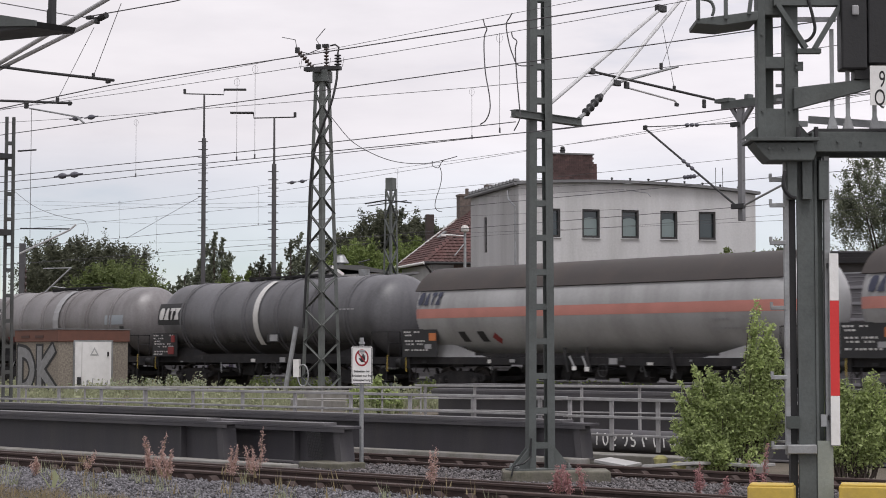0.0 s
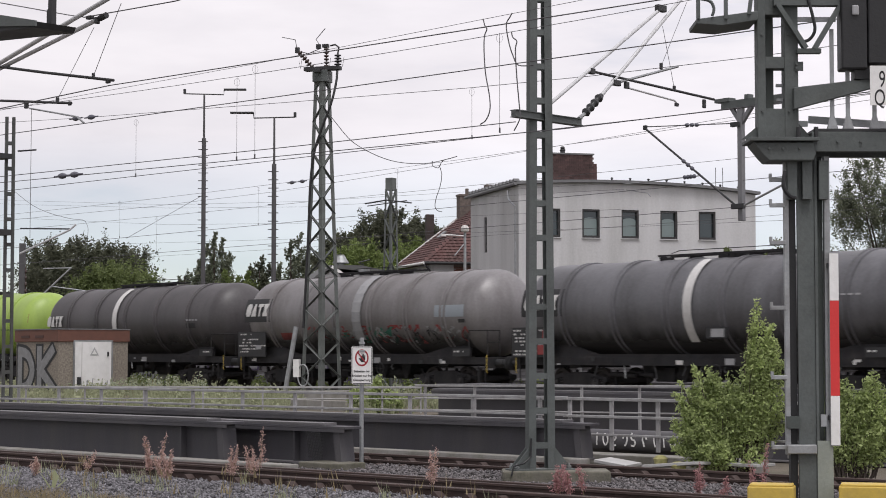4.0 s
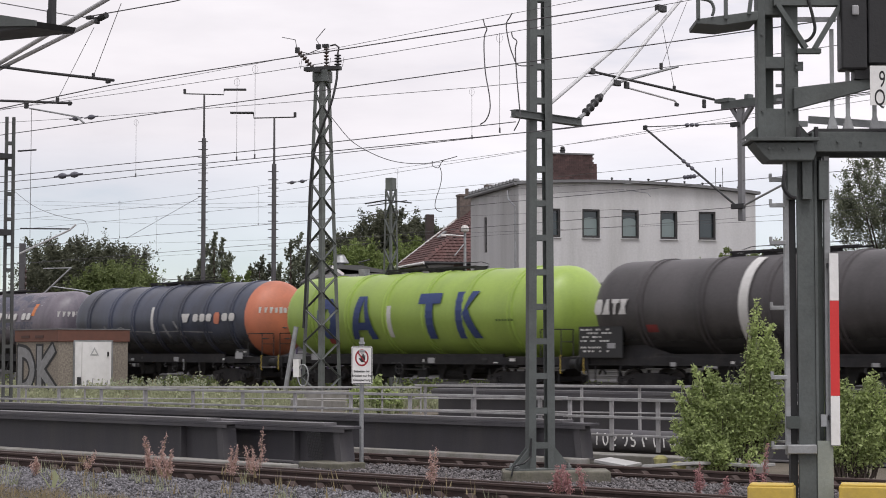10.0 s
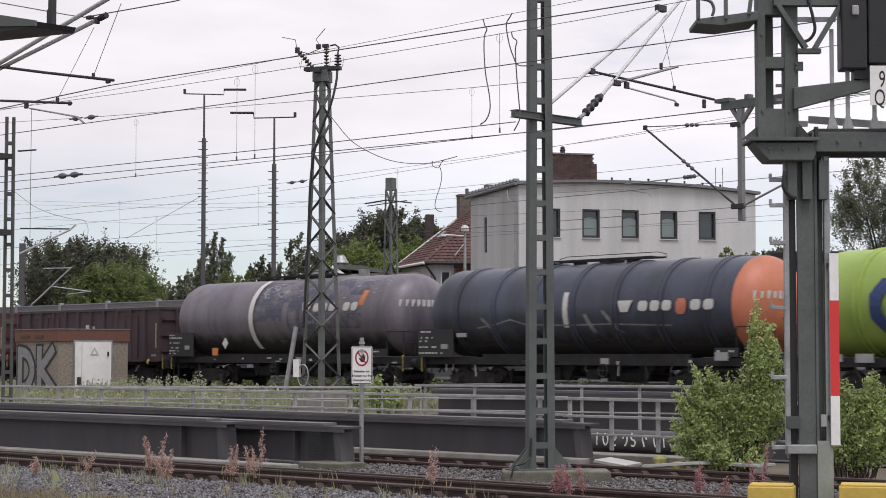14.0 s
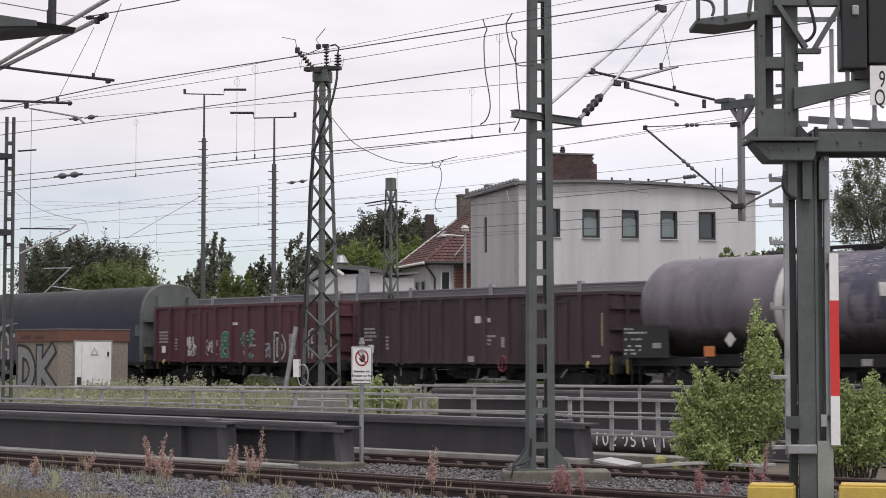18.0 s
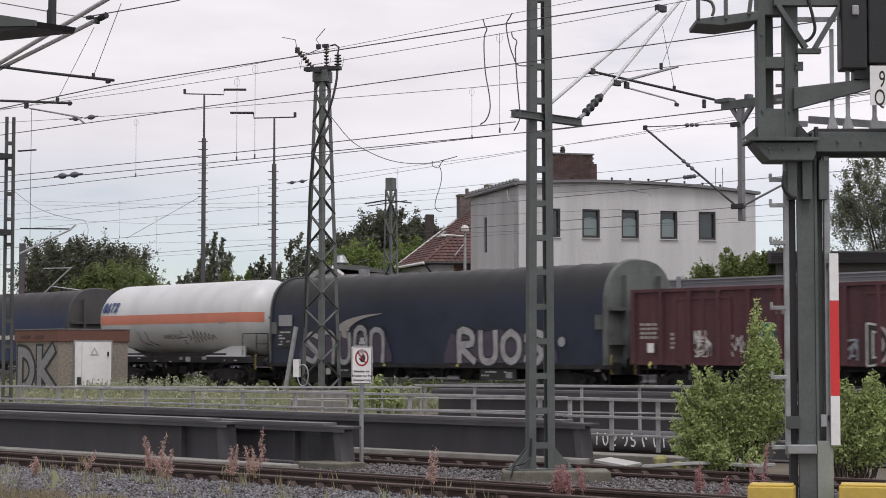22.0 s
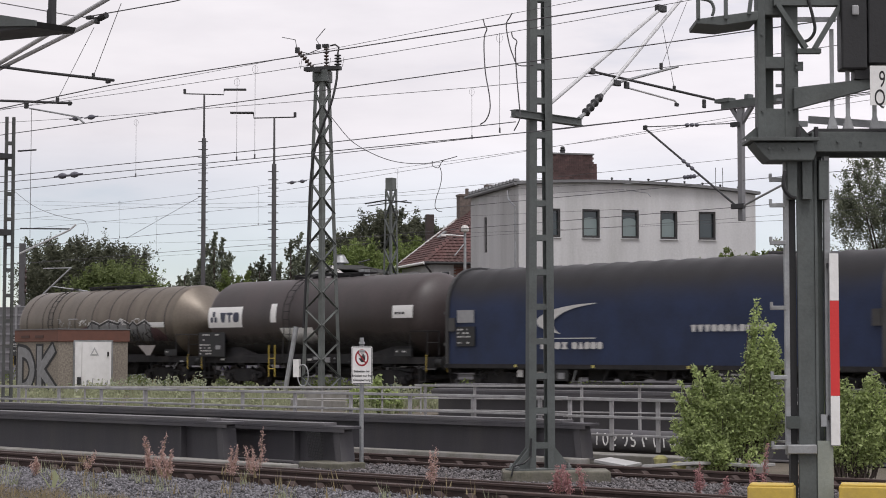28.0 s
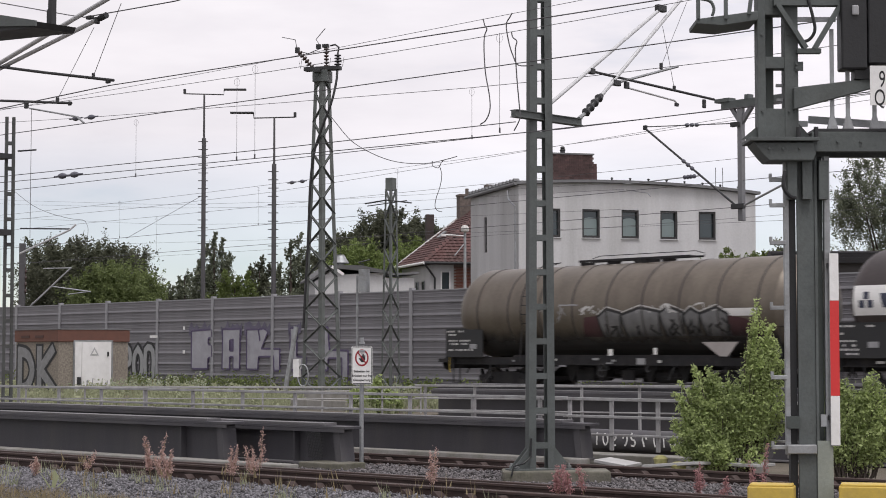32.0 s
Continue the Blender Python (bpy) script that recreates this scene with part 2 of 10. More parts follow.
    def prism(self, poly, a, b, axis="y"):
        """A flat outline (two coordinates a corner) carried from a to b along an axis."""
        n = len(poly)
        put = {"y": lambda p, t: (p[0], t, p[1]), "x": lambda p, t: (t, p[0], p[1]), "z": lambda p, t: (p[0], p[1], t)}[axis]
        vs = [put(p, a) for p in poly] + [put(p, b) for p in poly]
        fs = [tuple(range(n)), tuple(range(2 * n - 1, n - 1, -1))] + [(i, i + n, (i + 1) % n + n, (i + 1) % n) for i in range(n)]
        return self.add(vs, fs)

    def mesh(self, name, smooth=None, weld=False):
        me = bpy.data.meshes.new(name)
        me.from_pydata(self.v, [], self.f)
        me.validate()
        bm = bmesh.new()
        bm.from_mesh(me)
        if weld:
            bmesh.ops.remove_doubles(bm, verts=bm.verts[:], dist=0.0005)
        if len(bm.faces) < 60000:
            bmesh.ops.recalc_face_normals(bm, faces=bm.faces[:])
        bm.to_mesh(me)
        bm.free()
        if smooth is not None:
            me.polygons.foreach_set("use_smooth", [True] * len(me.polygons))
            me.set_sharp_from_angle(angle=radians(smooth))
        return me


def part(name, shape, material, parent=None, label="", smooth=None, bevel=0.0, m=None, weld=False):
    """Links a shape as one mesh object under a thing or a part."""
    me = shape.mesh(name, smooth, weld) if isinstance(shape, Shape) else shape
    if material is not None and not me.materials:
        me.materials.append(material)
    ob = new(name, me)
    if parent is not None:
        ob.parent = parent
    if m is not None:
        ob.matrix_basis = m
    if label:
        tagged(ob, label)
    if bevel:
        bv = ob.modifiers.new("bevel", "BEVEL")
        bv.width, bv.segments, bv.limit_method = bevel, 2, "ANGLE"
    return ob


def thing(name, m, label, category, group="", kind=""):
    """An Empty at a thing's base."""
    ob = new(name)
    ob.empty_display_size = 0.2
    ob.matrix_basis = m
    return tagged(ob, label, category, group, kind)


def single(name, shape, material, label, category, m=None, group="", kind="", smooth=None, bevel=0.0):
    return tagged(part(name, shape, material, None, "", smooth, bevel, m), label, category, group, kind)


# Two track directions on the plan: the near tracks and bridges, and the line on which the train runs.
# s runs along the track, d away from the camera across it.
NEAR_TURN, FAR_TURN = -43.2, -50.5


def on_plan(turn, s, d, z=0.0):
    a = radians(turn)
    return (s * math.cos(a) - d * math.sin(a), s * math.sin(a) + d * math.cos(a), z)


def near(s, d, z=0.0, rz=0.0):
    return pose(*on_plan(NEAR_TURN, s, d, z), 0, 0, NEAR_TURN + rz)


def far(s, d, z=0.0, rz=0.0):
    return pose(*on_plan(FAR_TURN, s, d, z), 0, 0, FAR_TURN + rz)


LINE_Z, LINE_D = 0.55, 42.1


def travel(t):
    """How far the train has come along its line, in metres: it gathers speed gently."""
    return 5.537 * t + 0.02336 * t * t + 0.000393 * t ** 3 - 49.3


# ---- ground, tracks and bridges ----
def build_ground():
    g = Shape()
    xs = [-2500, -600, -200, -80, -40, -20, 0, 20, 40, 80, 200, 600, 2500]
    ys = [-300, -40, 0, 10, 20, 30, 40, 60, 80, 120, 200, 400, 900, 2500, 4500]
    vs = [(x, y, -0.42) for y in ys for x in xs]
    nx = len(xs)
    fs = [(j * nx + i, j * nx + i + 1, (j + 1) * nx + i + 1, (j + 1) * nx + i) for j in range(len(ys) - 1) for i in range(nx - 1)]
    g.add(vs, fs)
    single("ground", g, SOIL, "dry bare soil with sparse grass", "ground", kind="structure")
    # low bed under the near tracks, and the raised bank that carries the freight line
    bed = Shape().prism([(8, -0.41), (8, -0.24), (20, -0.17), (27.6, -0.17), (28.0, -0.41)], -75, 30, "x")
    single("ballast_bed", bed, mat("ballast_base", (0.13, 0.12, 0.112), 0.95, vary=0.35, scale=9, fine=40, bump=0.8), "grey ballast bed of the near tracks", "ground", near(0, 0), kind="structure")
    bank = Shape().prism([(30.5, -0.41), (33.0, 0.12), (36.0, 0.28), (39.6, 0.33), (40.4, 0.40), (44.0, 0.40), (47.0, 0.32), (200, 0.32), (201, -0.41)], -190, -42, "x")
    single("railway_bank", bank, SOIL, "raised bank of soil and ballast under the freight line", "ground", far(0, 0), kind="structure")
    bank2 = Shape().prism([(38.2, -0.41), (39.6, 0.33), (40.4, 0.40), (44.0, 0.40), (47.0, 0.32), (200, 0.32), (201, -0.41)], -41.99, 40, "x")
    single("railway_bank", bank2, SOIL, "raised bank of soil and ballast under the freight line", "ground", far(0, 0), kind="structure")


build_ground()

RAIL_SECTION = [(-0.062, -0.16), (0.062, -0.16), (0.062, -0.148), (0.012, -0.132), (0.010, -0.045), (0.036, -0.036), (0.036, -0.006), (0.026, 0.0),
                (-0.026, 0.0), (-0.036, -0.006), (-0.036, -0.036), (-0.010, -0.045), (-0.012, -0.132), (-0.062, -0.148)]


def sleeper_mesh():
    s = Shape().prism([(-0.14, 0), (0.14, 0), (0.10, 0.17), (-0.10, 0.17)], -1.25, 1.25, "y")
    return s.mesh("sleeper")


def track(name, turn, d, z, s0, s1, label, guard=False, ties=(0, 0), tie_mat=None):
    t = thing(name, pose(0, 0, z, 0, 0, turn), label, "railway track", kind="structure")
    for k, off in enumerate((-0.7535, 0.7535)):
        r = part("rail", Shape().prism([(d + off + p[0], p[1]) for p in RAIL_SECTION], s0, s1, "x"), RAIL_RUST, t, "rusty steel rail")
        part("running_surface", Shape().box((s0 + s1) / 2, d + off, 0.0015, s1 - s0, 0.05, 0.004), RAIL_HEAD, r)
    if guard:
        for off in (-0.50, 0.50):
            part("guard_rail", Shape().prism([(d + off + p[0], p[1] - 0.01) for p in RAIL_SECTION], s0, s1, "x"), RAIL_RUST, t, "rusty guard rail")
    me = sleeper_mesh()
    me.materials.append(tie_mat)
    s = ties[0]
    clip = Shape()
    clip.prism([(-0.08, -0.17), (0.08, -0.17), (0.07, -0.12), (-0.02, -0.05), (-0.06, -0.05)], -0.10, 0.06, "y")
    clip_me = clip.mesh("rail_clip")
    clip_me.materials.append(RAIL_RUST)
    while s < ties[1]:
        part("sleeper", me, None, t, m=pose(s, d, -0.33))
        for off in (-0.7535, 0.7535):
            part("rail_clip", clip_me, None, t, m=pose(s, d + off - 0.105, 0, 0, 0, 0))
        s += 0.63
    return t


TIE = mat("old_sleeper", (0.085, 0.06, 0.048), 0.9, vary=0.3, scale=4)
track("track_1", NEAR_TURN, 20.85, 0.0, -60, 20, "rusty side track on gravel ballast", guard=True, ties=(-39.0, -8), tie_mat=TIE)
track("track_2", NEAR_TURN, 25.9, -0.055, -60, 20, "rusty track crossing the steel bridge", ties=(-27.0, -8), tie_mat=TIE)
track("track_3", FAR_TURN, LINE_D, LINE_Z, -190, -14, "freight line track", ties=(-75, -20), tie_mat=TIE)


def girder(s0, s1, d, z0, z1, label, flange=0.42, inward=0.0):
    """A plate girder of a trough bridge: web, thick top flange with a cover plate, bottom flange, stiffeners, sloped end."""
    g = thing("bridge_girder", near(s1, d, 0), label, "bridge girder", "plate girders of the railway bridges", kind="structure")
    L = s1 - s0
    part("web", Shape().prism([(-L, z0), (-0.02, z0), (-0.10, z1 - 0.06), (-L, z1 - 0.06)], -0.03, 0.03, "y"), GIRDER, g)
    part("top_flange", Shape().box(-L / 2 + 0.06, 0, z1 - 0.075, L + 0.12, flange, 0.05), GIRDER, g, bevel=0.006)
    part("cover_plate", Shape().box(-L / 2 - 0.25, 0, z1 - 0.024, L - 0.5, flange * 0.84, 0.05), GIRDER_TOP, g, "worn lighter cover plate on the girder", bevel=0.006)
    part("flange_lip", Shape().box(-L / 2 + 0.05, -flange / 2 + 0.012, z1 - 0.13, L + 0.08, 0.02, 0.06), GIRDER, g)
    part("bottom_flange", Shape().box(-L / 2, 0, z0 + 0.02, L, flange * 1.05, 0.035), GIRDER_TOP, g, "pale dusty bottom flange", bevel=0.005)
    part("end_plate", Shape().prism([(-0.16, z0), (0.0, z0), (-0.085, z1 - 0.1), (-0.245, z1 - 0.1)], -flange / 2 + 0.04, flange / 2 - 0.04, "y"), GIRDER, g)
    for k in range(int(L / 1.9)):
        part("stiffener", Shape().box(-1.3 - k * 1.9, -0.10, (z0 + z1) / 2 - 0.04, 0.03, 0.14, z1 - z0 - 0.16), GIRDER, g) if k in (0,) else None
    return g


girder(-52, -27.3, 23.25, -0.10, 0.71, "dark grey steel plate girder with a sloped end, beside the gravel")
girder(-52, -24.95, 24.05, -0.10, 0.66, "dark grey steel plate girder with a mesh-covered end")
girder(-56, -22.85, 28.4, -0.10, 0.655, "long dark grey steel plate girder beyond the second track")
girder(-33.0, -12.0, 35.0, -0.40, 1.06, "tall dark bridge girder in shade behind the railing", flange=0.6)


def kerb(s0, s1, d, z, w, h, label, material=None):
    return single("concrete_ledge", Shape().box((s0 + s1) / 2, d, z, s1 - s0, w, h), material or CONCRETE, label, "ledge", pose(0, 0, 0, 0, 0, NEAR_TURN), kind="structure", bevel=0.02)


kerb(-52, -25.1, 22.75, -0.12, 0.4, 0.17, "pale concrete ledge under the girder")
kerb(-25.6, -24.55, 23.75, -0.10, 0.7, 0.14, "weathered concrete bearing block under the girder end", MOSSY)
kerb(-45, -22.6, 28.0, -0.12, 0.30, 0.14, "pale concrete ledge under the far girder")


# ---- noise barrier behind the freight line ----
def panel_mesh(w, h):
    """A metal panel: shallow ribs between two bolder edge rails."""
    prof = [(0.05, 0.0)]
    for z0 in (0.0, h / 2):
        q = h / 2
        # a bold ledge with a sloping top, then flat sheet with two faint ribs
        prof += [(-0.05, z0), (-0.092, z0 + 0.012), (-0.092, z0 + 0.045), (-0.058, z0 + 0.125)]
        for f in (0.45, 0.72):
            prof += [(-0.058, z0 + q * f), (-0.066, z0 + q * f + 0.02), (-0.058, z0 + q * f + 0.045)]
        prof += [(-0.058, z0 + q - 0.002)]
    prof += [(0.05, h)]
    s = Shape().prism(prof, 0, w, "x")
    return s.mesh("panel")


def barrier():
    """Posts every five metres with slatted panels stacked between them."""
    b = thing("noise_barrier", far(0, 48.2, 0), "grey slatted metal noise barrier with graffiti along the line", "noise barrier", kind="structure")
    panel = panel_mesh(4.86, 1.027)
    panel.materials.append(BARRIER)
    post = Shape().box(0, 0, 2.18, 0.16, 0.20, 4.86).box(0, -0.11, 2.18, 0.20, 0.02, 4.86).mesh("post")
    post.materials.append(BARRIER_POST)
    s = -120.43
    while s < -18:
        part("post", post, None, b, m=pose(s, 0, 0))
        for k in range(4):
            part("panel", panel, None, b, m=pose(s + 0.07, 0, 0.36 + k * 1.03))
        cap = Shape().box(s + 2.5, 0, 4.49, 4.86, 0.16, 0.05)
        part("top_rail", cap, BARRIER_POST, b)
        s += 5.0
    return b


barrier()


# ---- buildings ----
def white_building():
    turn = 15.3
    b = thing("flat_roofed_building", pose(3.82, 95, 0, 0, 0, turn), "off-white rendered two-storey building with a shallow curved roof", "building")
    L, W, H = 13.0, 8.7, 10.25
    # front wall with five window openings in the upper storey
    wins = [1.75 + 2.13 * k for k in range(5)]
    ww, z0, z1, th = 0.95, 7.82, 9.28, 0.35

    def arc(x):
        return H + 0.42 * (1 - ((x - 5.2) / 7.6) ** 2) * 0.9

    fw = Shape()
    xs = [0.0]
    for c in wins:
        xs += [c - ww / 2, c + ww / 2]
    xs.append(L)
    for i in range(len(xs) - 1):
        a, c = xs[i], xs[i + 1]
        if i % 2 == 0:
            n = max(1, int((c - a) / 0.6))
            for k in range(n):
                p, q = a + (c - a) * k / n, a + (c - a) * (k + 1) / n
                fw.add([(p, 0, 0), (q, 0, 0), (q, 0, arc(q)), (p, 0, arc(p)), (p, th, 0), (q, th, 0), (q, th, arc(q)), (p, th, arc(p))],
                       [(0, 1, 2, 3), (7, 6, 5, 4), (3, 2, 6, 7)] + ([(0, 3, 7, 4)] if k == 0 else []) + ([(1, 5, 6, 2)] if k == n - 1 else []))
        else:
            fw.box((a + c) / 2, th / 2, z0 / 2, c - a, th, z0)
            fw.add([(a, 0, z1), (c, 0, z1), (c, 0, arc(c)), (a, 0, arc(a)), (a, th, z1), (c, th, z1), (c, th, arc(c)), (a, th, arc(a))],
                   [(0, 1, 2, 3), (7, 6, 5, 4), (3, 2, 6, 7), (0, 4, 5, 1)])
    part("front_wall", fw, RENDER_WHITE, b, weld=True)
    sw = Shape()
    # side wall with one narrow window
    wy, w2 = 5.9, 0.55
    sw.box(th / 2, (th + wy - w2 / 2) / 2, 5.21, th, wy - w2 / 2 - th, 10.42)
    sw.box(th / 2, (wy + w2 / 2 + W) / 2, 5.21, th, W - wy - w2 / 2, 10.42)
    sw.box(th / 2, wy, 3.65, th, w2, 7.3)
    sw.box(th / 2, wy, 9.81, th, w2, 1.22)
    part("side_wall", sw, RENDER_WHITE, b, weld=True)
    part("back_wall", Shape().box(L / 2, W - th / 2 + 0.02, 5.0, L - 2 * th, th, 10.0).box(L - th / 2, W / 2 + th / 2, 5.0, th, W - th, 10.0), RENDER_WHITE, b)
    frame_mat = mat("dark_window_frame", (0.028, 0.026, 0.026), 0.5, vary=0.15)
    blind = mat("pale_roller_blind", (0.20, 0.245, 0.245), 0.7, vary=0.08)
    for k, c in enumerate(wins):
        w = part("window", Shape().box(0, 0.20, 0.73, ww - 0.1, 0.012, 1.36), GLASS, b, "dark upper-storey window with a dark frame", m=pose(c, 0, z0))
        fr = Shape()
        fr.box(-ww / 2 + 0.045, 0.12, 0.73, 0.09, 0.16, 1.46).box(ww / 2 - 0.05, 0.12, 0.73, 0.10, 0.16, 1.46)
        fr.box(0, 0.12, 0.06, ww - 0.19, 0.16, 0.12).box(0, 0.12, 1.41, ww - 0.19, 0.16, 0.10)
        part("window_frame", fr, frame_mat, w)
        part("window_sill", Shape().box(0, -0.02, -0.025, ww + 0.08, 0.12, 0.04), RENDER_WHITE, w)
        if k in (1, 2, 3):
            # inner blind with an arched top edge
            pts = [(-0.36, 0.10), (0.36, 0.10)] + [(0.36 * math.cos(a), 0.92 + 0.13 * math.sin(a)) for a in [math.pi * j / 10 for j in range(11)]]
            part("blind", Shape().prism(pts, 0.185, 0.19, "y"), blind, w, "pale grey-green blind behind the pane")
    w = part("window", Shape().box(0.2, 0, 0.95, 0.012, w2 - 0.06, 1.86), GLASS, b, "narrow side window", m=pose(0, wy, 7.3))
    part("window_frame", Shape().box(0.14, -w2 / 2 + 0.03, 0.95, 0.1, 0.06, 1.9).box(0.14, w2 / 2 - 0.03, 0.95, 0.1, 0.06, 1.9).box(0.14, 0, 1.87, 0.1, w2 - 0.12, 0.06).box(0.14, 0, 0.03, 0.1, w2 - 0.12, 0.06), frame_mat, w)
    roof = Shape()
    n = 20
    for k in range(n):
        p, q = -0.18 + (L + 0.36) * k / n, -0.18 + (L + 0.36) * (k + 1) / n
        roof.add([(p, -0.28, arc(p) + 0.02), (q, -0.28, arc(q) + 0.02), (q, W + 0.2, arc(q) + 0.02), (p, W + 0.2, arc(p) + 0.02),
                  (p, -0.28, arc(p) + 0.16), (q, -0.28, arc(q) + 0.16), (q, W + 0.2, arc(q) + 0.16), (p, W + 0.2, arc(p) + 0.16)],
                 [(0, 3, 2, 1), (4, 5, 6, 7), (0, 1, 5, 4), (3, 7, 6, 2)] + ([(0, 4, 7, 3)] if k == 0 else []) + ([(1, 2, 6, 5)] if k == n - 1 else []))
    rf = part("roof", roof, ROOF_EDGE, b, "shallow curved grey roof", weld=True)
    part("gutter", Shape().tube([(-0.24, -0.3, arc(0) + 0.03), (-0.24, W + 0.2, arc(0) + 0.03)], 0.09, 8), ROOF_EDGE, rf)
    for k in range(14):
        part("roof_tile", Shape().prism([(-0.14, 0), (0.14, 0), (0.10, 0.10), (0.0, 0.15), (-0.10, 0.10)], -0.30, 0.0, "x"), ROOF_EDGE, rf, m=pose(-0.02, -0.1 + k * 0.62, arc(0) + 0.15, 0, 0, 0))
    part("downpipe", Shape().tube([(-0.3, 0.9, 10.2), (-0.3, 0.75, 9.75), (-0.13, 0.15, 9.35), (-0.13, 0.15, 0)], 0.06, 8), GALV, b)
    # chimney block of dark brick on the roof
    ch = part("chimney", Shape().box(0, 0, 0.85, 2.25, 1.5, 1.7), mat("sooty_mortar", (0.10, 0.075, 0.07), 0.95, vary=0.25), b, "broad dark brick chimney stack", m=pose(4.1, 4.2, 10.75))
    stone = Shape().box(0, 0, 0, 0.235, 0.03, 0.105).mesh("brick")
    stone.materials.append(BRICK_DARK)
    for j in range(14):
        for i in range(9):
            part("brick", stone, None, ch, m=pose(-1.0 + 0.25 * i - (0.06 if j % 2 else -0.06), -0.755, 0.07 + 0.12 * j))
    part("chimney_cap", Shape().box(0, 0, 1.73, 2.4, 1.62, 0.08), ROOF_EDGE, ch)
    part("chimney_pot", Shape().lathe_z([(1.76, 0.13), (1.95, 0.13), (2.0, 0.17), (2.06, 0.10), (2.12, 0.14), (2.2, 0.06)], 12, -0.3, 0), DARK_STEEL, ch)
    part("flue_block", Shape().box(0.95, 0.5, 0.65, 1.3, 1.2, 1.3), BRICK_DARK, ch)
    for x in (11.2, 11.6):
        part("antenna", Shape().rod((x, 1.0, 10.3), (x, 1.0, 11.7), 0.015, seg=6), DARK_STEEL, b)
    for k in range(8):
        part("roof_vent", Shape().lathe_z([(0, 0.05), (0.10, 0.05), (0.12, 0.09), (0.16, 0.03)], 8), DARK_STEEL, rf, m=pose(5.0 + 1.0 * k, -0.05, arc(5.0 + 1.0 * k) + 0.15))
    return b


white_building()

# ---- the freight train ----
def tank_profile(x0, x1, r, dish=0.9, cone=False):
    """Half-elliptical dished ends on a straight barrel; cone: the front end is a clad cone."""
    n = 12
    left = []
    for k in range(n + 1):
        a = math.pi / 2 * k / n
        left.append((x0 + dish * (1 - math.cos(a)), max(0.02, r * math.sin(a) ** 0.92)))
    if cone:
        return left + [(x1 - dish, r), (x1 - dish * 0.93, r - 0.03), (x1 - 0.16, 0.30), (x1 - 0.06, 0.10), (x1, 0.02)]
    return left + [(x0 + x1 - x, rr) for x, rr in left[::-1]]


def on_tank(x, h, r, cz, lift=0.004):
    """A point of the near side of a tank: x along it, h the arc above its middle."""
    a = h / r
    return (x, -(r + lift) * math.cos(a), cz + (r + lift) * math.sin(a))


class Decal(Shape):
    """Thin painted patches that follow a tank's near side."""

    def patch(self, quad, r, cz, nx=2, nh=6, lift=0.004):
        vs, fs = [], []
        (ax, ay), (bx, by), (cx, cy), (dx, dy) = quad
        for j in range(nh + 1):
            v = j / nh
            for i in range(nx + 1):
                u = i / nx
                x = (ax * (1 - u) + bx * u) * (1 - v) + (dx * (1 - u) + cx * u) * v
                h = (ay * (1 - u) + by * u) * (1 - v) + (dy * (1 - u) + cy * u) * v
                vs.append(on_tank(x, h, r, cz, lift))
        for j in range(nh):
            for i in range(nx):
                k = j * (nx + 1) + i
                fs.append((k, k + 1, k + nx + 2, k + nx + 1))
        return self.add(vs, fs)

    def rect(self, x0, x1, h0, h1, r, cz, slant=0.0, nh=5, lift=0.004):
        return self.patch([(x0, h0), (x1, h0), (x1 + slant, h1), (x0 + slant, h1)], r, cz, 2, nh, lift)

    def stroke(self, pts, w, r, cz, lift=0.005):
        """A painted line of width w."""
        for (x0, h0), (x1, h1) in zip(pts[:-1], pts[1:]):
            dx, dh = x1 - x0, h1 - h0
            q = math.hypot(dx, dh) or 1
            ex, eh = dx / q * w * 0.4, dh / q * w * 0.4
            ox, oh = -dh / q * w / 2, dx / q * w / 2
            x0, h0, x1, h1 = x0 - ex, h0 - eh, x1 + ex, h1 + eh
            self.patch([(x0 - ox, h0 - oh), (x1 - ox, h1 - oh), (x1 + ox, h1 + oh), (x0 + ox, h0 + oh)], r, cz, max(1, math.ceil(q / 0.16)), max(1, math.ceil(w / 0.16)), lift)
            lift += 0.0002
        return self


def wheelset_mesh():
    s = Shape()
    for y in (-0.75, 0.75):
        o = 0.07 * (1 if y > 0 else -1)
        vs_prof = [(y - o, 0.49), (y - o * 0.6, 0.49), (y - o * 0.5, 0.46), (y + o, 0.455), (y + o, 0.38), (y + o * 0.3, 0.36), (y + o * 0.2, 0.2), (y + o, 0.18), (y + o, 0.0001)]
        seg = 28
        vs, fs = [], []
        for yy, r in vs_prof:
            for k in range(seg):
                t = 2 * math.pi * k / seg
                vs.append((r * math.cos(t), yy, r * math.sin(t)))
        for i in range(len(vs_prof) - 1):
            for k in range(seg):
                k2 = (k + 1) % seg
                fs.append((i * seg + k, i * seg + k2, (i + 1) * seg + k2, (i + 1) * seg + k))
        fs.append(tuple(range(seg)))
        s.add(vs, fs)
    s.rod((0, -0.98, 0), (0, 0.98, 0), 0.085, seg=12)
    # a pale chalk mark and four bolt heads let the turning show
    for k in range(4):
        a = math.pi / 2 * k
        s.box(0.28 * math.cos(a), -0.815, 0.28 * math.sin(a), 0.05, 0.03, 0.05)
    me = s.mesh("wheelset", 30)
    return me


